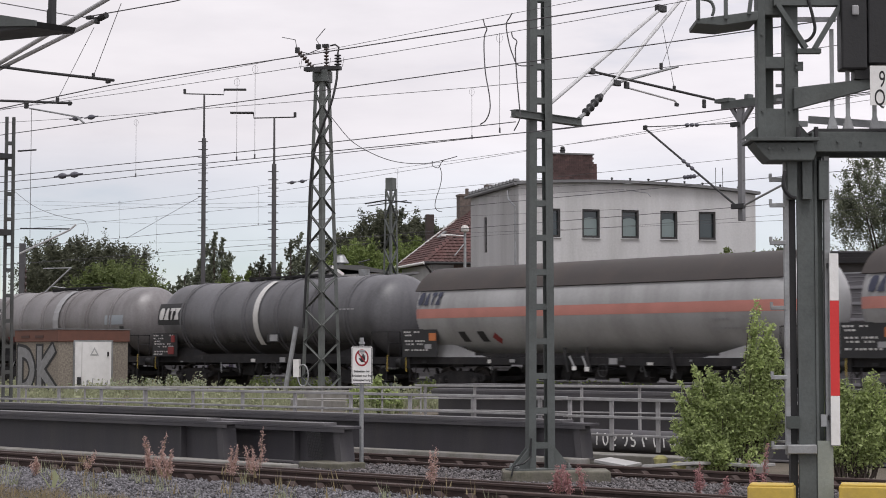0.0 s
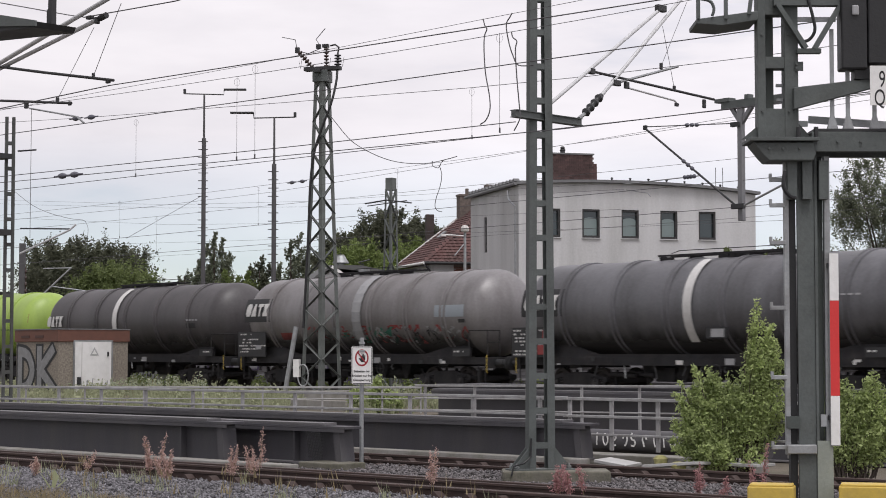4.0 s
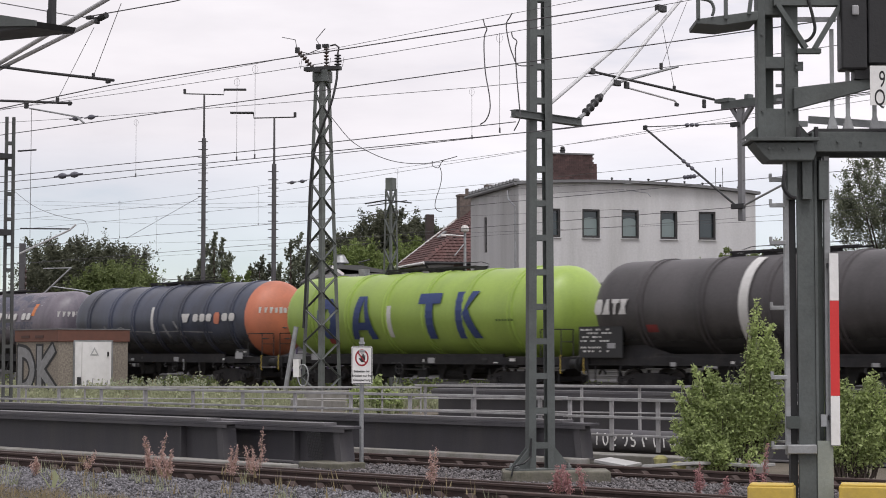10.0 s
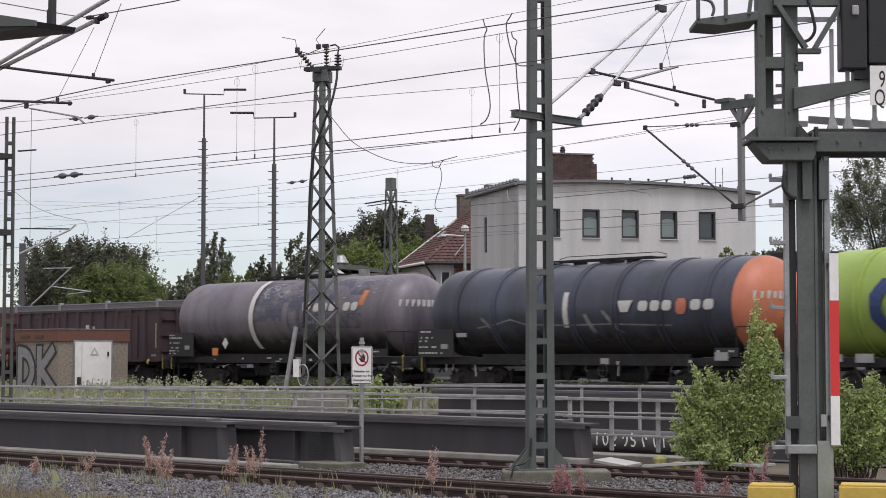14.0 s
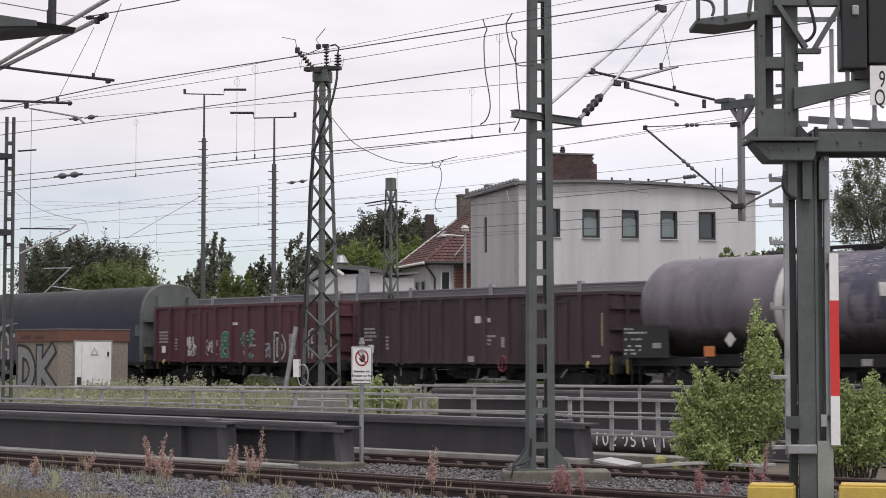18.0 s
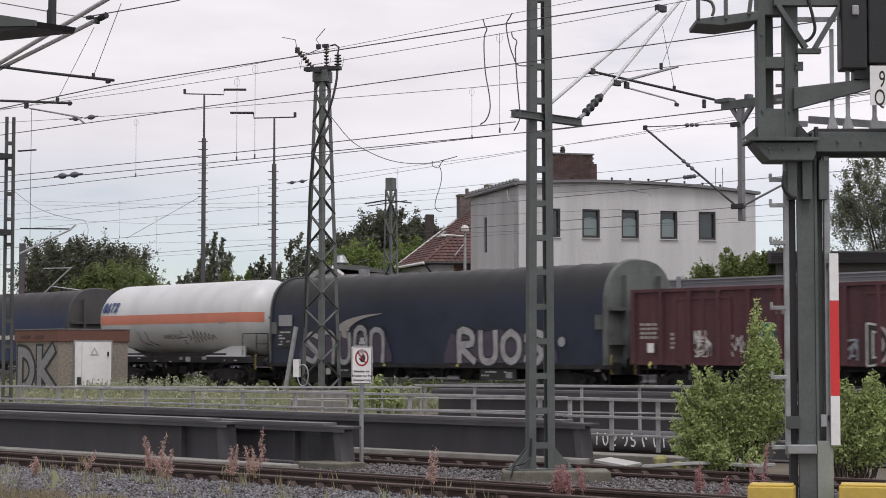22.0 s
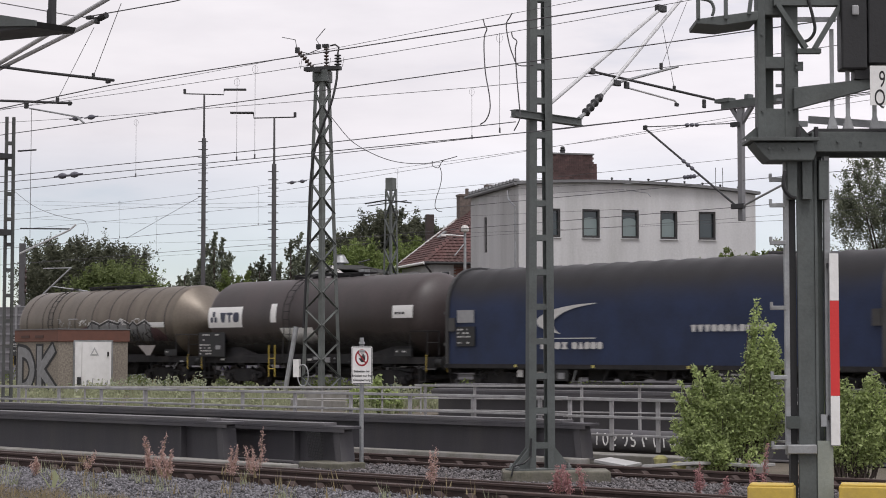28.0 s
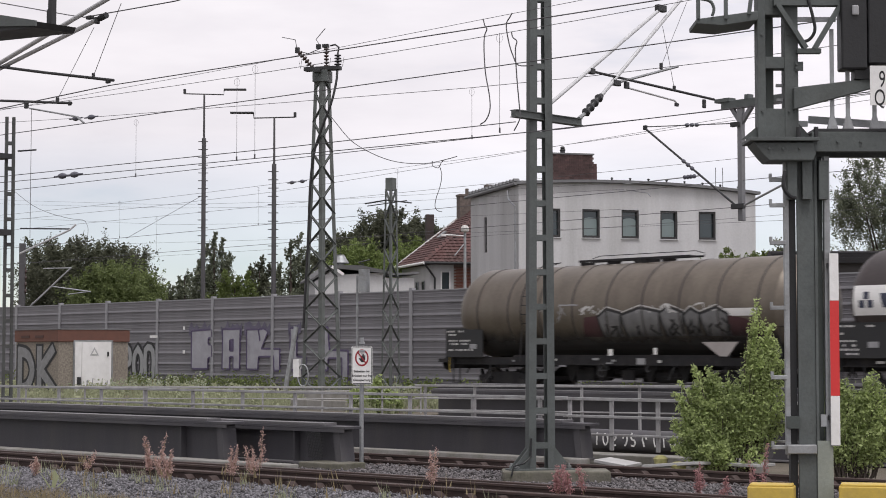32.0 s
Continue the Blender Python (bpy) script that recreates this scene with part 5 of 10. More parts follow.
# tall lattice mast in front of the freight line
def lattice_mast(m, h, w0, w1, label, bays, paint=None, spin=0.0, leg=0.11):
    """Four corner angles that lean together, with zigzag flats on each face; spin turns the frame about its axis."""
    paint = paint or GREEN_STEEL
    t = thing("lattice_mast", m, label, "lattice mast", "lattice masts")
    for face in range(4):
        q = pose(0, 0, 0, 0, 0, 90 * face + spin)
        # an angle at the corner (-x, -y): two thin flanges
        ring = [(0, 0), (leg, 0), (leg, 0.014), (0.014, 0.014), (0.014, leg), (0, leg)]
        vs = [q @ Vector((x - w0 / 2, y - w0 / 2, 0)) for x, y in ring] + [q @ Vector((x - w1 / 2, y - w1 / 2, h)) for x, y in ring]
        part("corner_angle", Shape().add(vs, [(0, 1, 2, 3, 4, 5), (11, 10, 9, 8, 7, 6)] + [(i, i + 6, (i + 1) % 6 + 6, (i + 1) % 6) for i in range(6)]), paint, t)
        for k in range(bays):
            f0, f1 = (k / bays) ** 0.94, ((k + 1) / bays) ** 0.94
            za, zb = h * f0, h * f1
            a, b = w0 + (w1 - w0) * f0 - 0.06, w0 + (w1 - w0) * f1 - 0.06
            side = 1 if (k + face) % 2 else -1
            part("brace", Shape().span(q @ Vector((-side * a / 2, -a / 2 - 0.024, za)), q @ Vector((side * b / 2, -b / 2 - 0.024, zb)), 0.014, 0.10, q.to_3x3() @ Vector((0, 1, 0))).span(q @ Vector((-side * a / 2, -a / 2 + 0.004, za)), q @ Vector((side * b / 2, -b / 2 + 0.004, zb)), 0.05, 0.012, q.to_3x3() @ Vector((0, 1, 0))), paint, t)
    return t


TOWER = far(-54.18, 39.1, 0.42, 33)
tower = lattice_mast(TOWER, 11.35, 1.02, 0.40, "tall tapering green-grey lattice mast with insulators on top", 20, mat("dusty_mast_paint", (0.125, 0.136, 0.130), 0.65, vary=0.3, scale=2, dirt=(0.06, 0.055, 0.05), dirt_amount=0.5, spec=0.3), spin=-23.5, leg=0.165)
part("head_plate", Shape().box(0, 0, 11.35, 0.56, 0.56, 0.42), GREEN_STEEL, tower, "plated mast head", bevel=0.02)
part("head_beam", Shape().box(0.05, -0.1, 11.62, 1.35, 0.30, 0.14).box(-0.05, 0.1, 11.52, 0.26, 1.1, 0.12), DARK_STEEL, tower, bevel=0.01)
insulator("insulator", (-0.25, -0.1, 11.56), (-0.85, -0.15, 12.28), 0.10, 7, CREAM_INS, tower)
insulator("insulator", (0.15, 0, 11.56), (0.15, 0, 12.40), 0.10, 7, CREAM_INS, tower)
insulator("insulator", (0.62, -0.1, 11.60), (0.62, -0.1, 12.13), 0.13, 5, BLACK_PAINT, tower)
boxes("terminal", ((-0.9, -0.15, 12.32, 0.14, 0.12, 0.2), (0.12, 0, 12.45, 0.22, 0.16, 0.12), (-0.15, 0, 12.44, 0.16, 0.12, 0.16)), DARK_STEEL, tower)
part("horn", Shape().tube([(-0.92, -0.15, 12.36), (-0.98, -0.15, 12.70), (-1.5, -0.15, 12.82)], 0.014, 6).tube([(-0.1, 0, 12.47), (-0.25, 0, 12.70), (0.1, 0, 13.08)], 0.014, 6), DARK_STEEL, tower)
part("jumper_cable", Shape().tube([(0.3, 0, 12.45), (0.5, -0.05, 12.47), (0.66, -0.1, 12.36), (0.62, -0.1, 12.13)], 0.03, 8), BLACK_PAINT, tower)
part("jumper_cable", Shape().tube([(-0.85, -0.15, 12.28), (-0.5, -0.1, 12.19), (-0.1, 0, 12.36)], 0.015, 6), BLACK_PAINT, tower)
for x in (-0.8, -0.55, 0.3, 0.8):
    part("bird_spike", Shape().tube([(x + 0.06, -0.12, 12.0), (x, -0.1, 11.66), (x - 0.08, -0.05, 11.95)], 0.008, 4), DARK_STEEL, tower)
part("feeder_cable", Shape().tube(smooth_line([(0.62, -0.15, 11.6), (0.64, -0.3, 11.1), (0.5, -0.45, 10.3), (0.15, -0.48, 9.4), (-0.12, -0.46, 8.6), (-0.27, -0.45, 7.5), (-0.33, -0.5, 5.5), (-0.45, -0.6, 2.4)]), 0.045, 8), BLACK_PAINT, tower, "thick black cable down the mast")
part("cable_guard", Shape().tube([(-0.62, -0.85, 2.45), (-1.0, -0.95, 0.1)], 0.085, 10), GALV, tower, "galvanised cable guard tube")
part("switch_box", Shape().box(-0.55, -0.95, 1.0, 0.22, 0.16, 0.62), WHITE_PAINT, tower)
part("cable_loop", Shape().tube([(-0.3 + 0.2 * math.cos(a), -1.0, 0.75 + 0.38 * math.sin(a)) for a in [k * 0.45 for k in range(15)]], 0.025, 6), GALV, tower)
part("foot_block", Shape().box(0.1, 0, 0.05, 2.3, 1.7, 0.34), CONCRETE, tower, "concrete foot", bevel=0.03)
for s, L in ((-48.55, 0.94), (-47.1, 1.95)):
    single("foundation_wall", Shape().box(0, 0, 0, L, 0.25, 0.75), CONCRETE, "low weathered concrete wall before a mast's foot", "foundation", far(s, 34.3, 0.12), "foundation walls", bevel=0.02)
m2 = lattice_mast(far(-58.55, 45.6, 0.4, 22), 8.0, 0.56, 0.33, "shorter lattice mast between the freight line and the barrier", 13, mat("dusty_mast_paint", (0.125, 0.136, 0.130)), spin=-15, leg=0.09)
part("head_plate", Shape().box(0, 0, 8.2, 0.33, 0.33, 0.5), mat("dusty_mast_paint", (0.125, 0.136, 0.130)), m2, bevel=0.02)
part("cross_arm", Shape().tube([(-1.0, -0.3, 7.45), (0, -0.35, 7.55), (1.1, -0.3, 7.4)], 0.03, 6).tube([(-0.9, -0.3, 7.35), (0.9, -0.3, 7.5)], 0.02, 6), DARK_STEEL, m2)
part("post", Shape().rod((-1.3, -0.4, 0), (-1.3, -0.4, 4.6), 0.05, seg=8), GALV, m2)
boxes("wall_unit", ((-0.95, -0.45, 4.4, 0.3, 0.35, 0.9), (-0.95, -0.45, 1.2, 0.2, 0.2, 0.25)), GALV, m2)


LAMP_STEEL = mat("dull_dark_pole_paint", (0.075, 0.072, 0.076), 0.6, vary=0.2, scale=2)


def lamp_mast(m, h, flip, label):
    """A slim tubular mast with climbing rungs and a cross arm with lamps."""
    t = thing("yard_lamp_mast", m, label, "lamp mast", "yard lamp masts")
    part("pole", Shape().tube([(0, 0, 0), (0, 0, h - 2.4), (0, 0, h - 2.38), (0, 0, h)], [0.125, 0.115, 0.06, 0.05], 12), LAMP_STEEL, t, smooth=40)
    z = 2.0
    k = 0
    while z < h - 2.5:
        part("rung", Shape().rod((-0.30, 0, z), (0.22, 0, z), 0.024, seg=5), DARK_STEEL, t)
        z += 0.42
        k += 1
    part("cross_arm", Shape().tube([(-1.05 * flip, 0, h), (1.05 * flip, 0, h - 0.05), (1.06 * flip, 0, h + 0.2)], 0.035, 6), DARK_STEEL, t)
    part("lamp", Shape().box(1.65 * flip, 0, h + 0.22, 1.2, 0.22, 0.10), DARK_STEEL, t, "long flat lamp head", bevel=0.02)
    part("lamp", Shape().box(-1.05 * flip, 0, h + 0.12, 0.14, 0.14, 0.26), DARK_STEEL, t, "small upright lamp head", bevel=0.02)
    return t


lamp_mast(pose(-12.79, 100.4, 0.32), 15.5, 1, "slim grey lamp mast with rungs and a cross arm")
lamp_mast(pose(-8.57, 95.3, 0.32), 13.6, -1, "slim grey lamp mast with rungs and a cross arm")


# ---- wires ----
def wire(name, turn, d, pts, r, label):
    """An overhead wire: points (s, z) along a line at distance d."""
    p = [on_plan(turn, q[0], d, q[1]) for q in (smooth_line(pts) if len(pts) > 3 and "cable" in name else pts)]
    return single(name, Shape().tube(p, r * 0.85, 6), WIRE, label, "overhead wire", group="overhead wires")


def sagging(s0, z0, s1, z1, sag, n=14):
    return [(s0 + (s1 - s0) * k / n, z0 + (z1 - z0) * k / n - 4 * sag * (k / n) * (1 - k / n)) for k in range(n + 1)]


CW, MW = "dark contact wire over the tracks", "thin messenger wire over the tracks"
wire("contact_wire", NEAR_TURN, 15.2, [(-20.4, 5.52), (-4, 5.48)], 0.008, CW)
wire("contact_wire", NEAR_TURN, 15.2, [(-32, 5.15), (-20.4, 5.52)], 0.009, CW)
wire("contact_wire", NEAR_TURN, 18.5, [(-40, 5.73), (-5, 5.73)], 0.0085, CW)
wire("messenger_wire", NEAR_TURN, 21.5, sagging(-36, 6.95, -10, 7.05, 0.2), 0.006, MW)
wire("messenger_wire", NEAR_TURN, 21.7, [(-36, 6.84), (-30.67, 6.93), (-24.82, 7.02), (-19.52, 7.15), (-10, 7.38)], 0.005, MW)
wire("messenger_wire", FAR_TURN, 36.6, [(-90, 7.75), (-70.8, 7.56), (-61.6, 7.46), (-53.8, 7.48), (-50.2, 7.55), (-40.6, 7.81), (-20, 8.4)], 0.007, MW)
wire("contact_wire", NEAR_TURN, 21.3, [(-42, 5.52), (-23.3, 5.42), (-18.5, 5.42)], 0.009, CW)
wire("contact_wire", NEAR_TURN, 21.7, [(-42, 5.48), (-23.7, 5.34), (-17.9, 5.30), (-8, 5.42)], 0.009, CW)
wire("contact_wire", NEAR_TURN, 26.25, [(-50, 5.86), (-28.7, 5.98), (-10, 6.08)], 0.009, CW)
wire("messenger_wire", NEAR_TURN, 26.25, [(-46, 7.85), (-39.4, 7.61), (-36.2, 7.45), (-28.7, 7.15), (-23.9, 6.97), (-21, 6.9), (-17.5, 6.87), (-10, 6.95)], 0.007, MW)
wire("messenger_wire", FAR_TURN, 36.0, sagging(-100, 8.3, -20, 8.1, 0.55), 0.007, MW)
wire("contact_wire", FAR_TURN, 36.0, [(-100, 6.32), (-20, 6.30)], 0.010, CW)
wire("contact_wire", FAR_TURN, 42.1, [(-110, 6.26), (-20, 6.26)], 0.011, CW)
wire("messenger_wire", FAR_TURN, 42.1, sagging(-110, 8.2, -20, 7.7, 0.15), 0.008, MW)
for za, zb, zc in ((12.47, 10.97, 10.3), (11.26, 9.75, 9.1), (12.2, 10.77, 10.0)):
    wire("line_wire", FAR_TURN, 60.0, [(-140, za + 1.8), (-119, za), (-99, zb), (-85, zc), (-60, zc - 0.7)], 0.008, "thin distant line wire in the sky")
wire("line_wire", FAR_TURN, 52.0, sagging(-110, 8.6, -30, 6.4, 0.2), 0.0075, "thin distant line wire in the sky")
wire("line_wire", FAR_TURN, 52.0, sagging(-110, 7.4, -30, 6.9, 0.2), 0.0075, "thin distant line wire in the sky")
wire("slack_cable", FAR_TURN, 39.0, [(-54.0, 10.7), (-53.2, 10.0), (-52.3, 9.3), (-51.2, 8.8), (-50.1, 8.45), (-49, 8.26), (-47.9, 8.2), (-46.6, 8.3)], 0.016, "slack cable from the lattice mast")
wire("slack_cable", FAR_TURN, 36.0, [(-44.18, 7.77), (-44.16, 7.62), (-43.89, 7.54), (-43.75, 7.69), (-43.62, 7.75)], 0.014, "dark bent clamp loop between two wires")
wire("slack_cable", FAR_TURN, 36.0, [(-43.81, 7.54), (-43.73, 7.31), (-43.81, 6.97), (-43.99, 6.64), (-44.05, 6.39), (-43.94, 6.25), (-43.73, 6.2)], 0.014, "dark hanging jumper loop of cable")
wire("slack_cable", FAR_TURN, 36.0, [(-71.8, 8.7), (-70.23, 8.04), (-68.95, 7.66), (-67.56, 7.38), (-66.63, 7.23), (-65.81, 7.14), (-65.53, 6.95), (-65.44, 6.68), (-65.6, 5.98)], 0.011, "dark hanging jumper loop of cable")
wire("tie_wire", FAR_TURN, 36.0, [(-62.47, 6.28), (-57.2, 7.55)], 0.009, "taut slanting tie wire between two wires")
for d, pts in ((21.6, [(-19.43, 7.13), (-19.39, 7.02), (-19.35, 6.96), (-19.4, 6.86), (-19.41, 6.63), (-19.38, 6.28), (-19.3, 5.92), (-19.29, 5.7), (-19.37, 5.55), (-19.49, 5.49)]),
               (21.6, [(-18.83, 7.15), (-18.87, 7.1), (-18.95, 6.98), (-18.9, 6.71), (-18.81, 6.48), (-18.7, 6.33), (-18.4, 6.3)]),
               (21.5, [(-18.76, 6.84), (-18.73, 6.75), (-18.65, 6.68), (-18.68, 6.54), (-18.65, 6.11), (-18.6, 5.67), (-18.59, 5.5), (-18.71, 5.32)])):
    wire("jumper_cable", NEAR_TURN, d, pts, 0.0115, "hanging jumper cable between the wires")
for turn, d, s, za, zb in ((NEAR_TURN, 21.5, -25.15, 6.78, 5.32), (NEAR_TURN, 21.7, -24.9, 7.0, 5.36), (NEAR_TURN, 26.25, -34.2, 7.25, 5.94), (NEAR_TURN, 26.25, -23.9, 6.97, 6.0),
                           (NEAR_TURN, 21.5, -19.0, 6.85, 5.32), (FAR_TURN, 36.0, -63.0, 7.72, 6.31), (FAR_TURN, 36.0, -53.6, 7.63, 6.31), (FAR_TURN, 42.1, -70.5, 7.8, 6.26), (FAR_TURN, 36, -45.9, 7.66, 6.31)):
    p = on_plan(turn, s, d)
    single("dropper", Shape().rod((p[0], p[1], zb), (p[0], p[1], za), 0.0038, seg=5).box(p[0], p[1], zb + 0.03, 0.025, 0.025, 0.08).tube([(p[0] + 0.05 * math.sin(a), p[1], za - 0.08 - 0.07 * math.cos(a)) for a in [0.7 * k for k in range(10)]], 0.0022, 4), WIRE, "thin dropper between messenger and contact wire", "dropper", group="droppers")
for turn, d, s, z in ((NEAR_TURN, 21.7, -30.6, 5.41), (NEAR_TURN, 21.7, -30.2, 5.41), (FAR_TURN, 36.0, -51.6, 7.63), (FAR_TURN, 36.0, -51.0, 7.63), (NEAR_TURN, 26.25, -36.5, 7.46), (NEAR_TURN, 26.25, -35.9, 7.44)):
    p = Vector(on_plan(turn, s, d, z))
    a = Vector(on_plan(turn, 1, 0)).normalized()
    single("wire_insulator", Shape().tube([p - a * 0.26, p - a * 0.13, p - a * 0.08, p, p + a * 0.08, p + a * 0.13, p + a * 0.26], [0.016, 0.02, 0.048, 0.062, 0.048, 0.02, 0.016], 12), GREY_INS, "grey barrel insulator in a wire", "insulator", group="wire insulators", smooth=50)

# cantilever tubes that reach in over the nearest line from a mast out of view
ca = thing("cantilever", near(-24.5, 15.2, 0), "pale tubular cantilever arms reaching over the line", "cantilever", "cantilevers")
part("main_tube", Shape().tube([(0.6, 0, 5.88), (5.0, 0, 6.92)], 0.033, 10), ALU_TUBE, ca)
part("stay_tube", Shape().tube([(0.6, 0.06, 5.88), (3.86, 0.06, 6.48)], 0.03, 10), ALU_TUBE, ca)
part("tube_socket", Shape().tube([(3.80, 0.06, 6.47), (3.95, 0.06, 6.497)], 0.042, 10), DARK_STEEL, ca)
part("registration_tube", Shape().tube([(1.2, 0, 6.10), (2.6, 0, 5.85), (4.2, 0, 5.58)], 0.02, 8), DARK_STEEL, ca)
boxes("clamp", ((3.62, 0.03, 6.50, 0.11, 0.07, 0.05), (3.78, 0.03, 6.44, 0.05, 0.07, 0.09), (1.72, 0, 6.02, 0.07, 0.05, 0.05), (3.75, 0, 5.69, 0.035, 0.04, 0.07), (4.08, 0, 5.57, 0.08, 0.04, 0.04)), DARK_STEEL, ca, 0.01)
part("dropper", Shape().rod((3.75, 0, 5.68), (4.35, 0, 6.6), 0.005, seg=5), WIRE, ca)
part("messenger_wire", Shape().tube([(0.5, 0, 7.15), (1.5, 0, 6.97), (3.15, 0, 6.59), (3.54, 0, 6.51), (5.49, 0, 6.48), (7.5, 0, 6.58)], 0.008, 6), WIRE, ca)
cb = thing("cantilever", near(-28.6, 18.5, 0), "registration arm with fittings over the line", "cantilever", "cantilevers")
part("registration_tube", Shape().tube([(-1, 0, 6.40), (0.7, 0, 6.33), (2.75, 0, 6.10)], 0.022, 8), DARK_STEEL, cb)
part("steady_arm", Shape().tube([(1.55, 0, 6.12), (2.9, 0, 5.86), (3.1, 0, 5.74)], 0.016, 6), GALV, cb)
boxes("clamp", ((1.45, 0, 6.18, 0.08, 0.05, 0.11), (2.35, 0, 6.18, 0.05, 0.05, 0.11), (2.7, 0, 6.1, 0.05, 0.05, 0.07)), DARK_STEEL, cb, 0.01)
part("dropper", Shape().rod((1.6, 0, 6.1), (1.6, 0, 3.9), 0.005, seg=5).rod((2.35, 0, 6.2), (3.35, 0, 7.3), 0.005, seg=5), WIRE, cb)
# a platform of a signal bridge at the upper edge of the view
pf = thing("signal_platform", near(-20.33, 14.0, 0), "dark steel service platform with a railing post", "platform")
part("deck", Shape().prism([(-2.2, 6.20), (0.38, 6.06), (0.43, 6.13), (-2.2, 6.64)], -0.3, 0.3, "y"), DARK_STEEL, pf)
# lighter strip over the dark deck, painting in its lit side
part("edge_strip", Shape().prism([(-2.2, 6.36), (0.44, 6.07), (0.44, 6.14), (-2.2, 6.70)], -0.34, -0.305, "y"), GREEN_STEEL, pf)
boxes("post", ((0.33, 0, 6.6, 0.075, 0.075, 0.95), (0.27, 0, 6.24, 0.05, 0.05, 0.2), (-0.42, -0.33, 6.27, 0.03, 0.03, 0.14)), DARK_STEEL, pf)

# a hanging support with two tubes beyond the near bridges
GREY_POST = mat("dulled_post_zinc", (0.20, 0.20, 0.21), 0.55, 0.3, vary=0.2, scale=3)
hs = thing("hanging_support", far(-31.8, 36.0, 0), "grey hanging post with angled tubes for an overhead line", "overhead support")
part("post", Shape().box(0, 0, 6.75, 0.10, 0.15, 2.95).box(0, -0.075, 6.75, 0.15, 0.02, 2.95), GREY_POST, hs, bevel=0.01)
part("head_beam", Shape().box(0.6, 0.0, 8.25, 2.4, 0.2, 0.2).box(-0.55, 0, 8.38, 0.5, 0.26, 0.1).box(0.25, 0, 8.38, 0.14, 0.2, 0.16).box(0.75, 0, 8.38, 0.14, 0.2, 0.16), GREEN_STEEL, hs, bevel=0.01)
part("knee", Shape().span((0, 0, 7.75), (-0.3, 0, 8.15), 0.1, 0.1).span((0, 0, 7.75), (0.35, 0, 8.15), 0.1, 0.1), GREY_POST, hs)
part("tube", Shape().tube([(-0.05, -0.15, 5.64), (-3.3, -0.15, 7.95)], 0.03, 8), DARK_STEEL, hs)
insulator("insulator", (-1.5, -0.15, 6.67), (-1.95, -0.15, 6.99), 0.055, 3, GREY_INS, hs)
part("tube", Shape().tube([(0.1, -0.15, 5.62), (1.5, -0.15, 6.1), (2.8, -0.15, 6.9)], 0.03, 8), GALV, hs)
part("top_tie", Shape().tube([(-0.1, -0.12, 7.75), (-3.2, -0.12, 7.95)], 0.014, 6), DARK_STEEL, hs)
insulator("insulator", (-1.35, -0.12, 7.83), (-1.85, -0.12, 7.87), 0.055, 3, GREY_INS, hs)
boxes("fitting", ((0, -0.15, 5.64, 0.42, 0.1, 0.13), (-0.1, -0.14, 7.72, 0.24, 0.1, 0.12), (-3.25, -0.14, 7.93, 0.10, 0.08, 0.12)), DARK_STEEL, hs, 0.01)
part("tube", Shape().tube([(-4.4, 0.2, 6.52), (-1.6, 0.2, 6.55)], 0.016, 6), GALV, hs)
insulator("insulator", (-2.2, 0.2, 6.545), (-1.75, 0.2, 6.55), 0.06, 4, GREY_INS, hs)
part("steady_arm", Shape().tube([(-4.3, 0.2, 6.36), (-3.5, 0.2, 6.22), (-3.4, 0.2, 6.12)], 0.012, 6), GALV, hs)


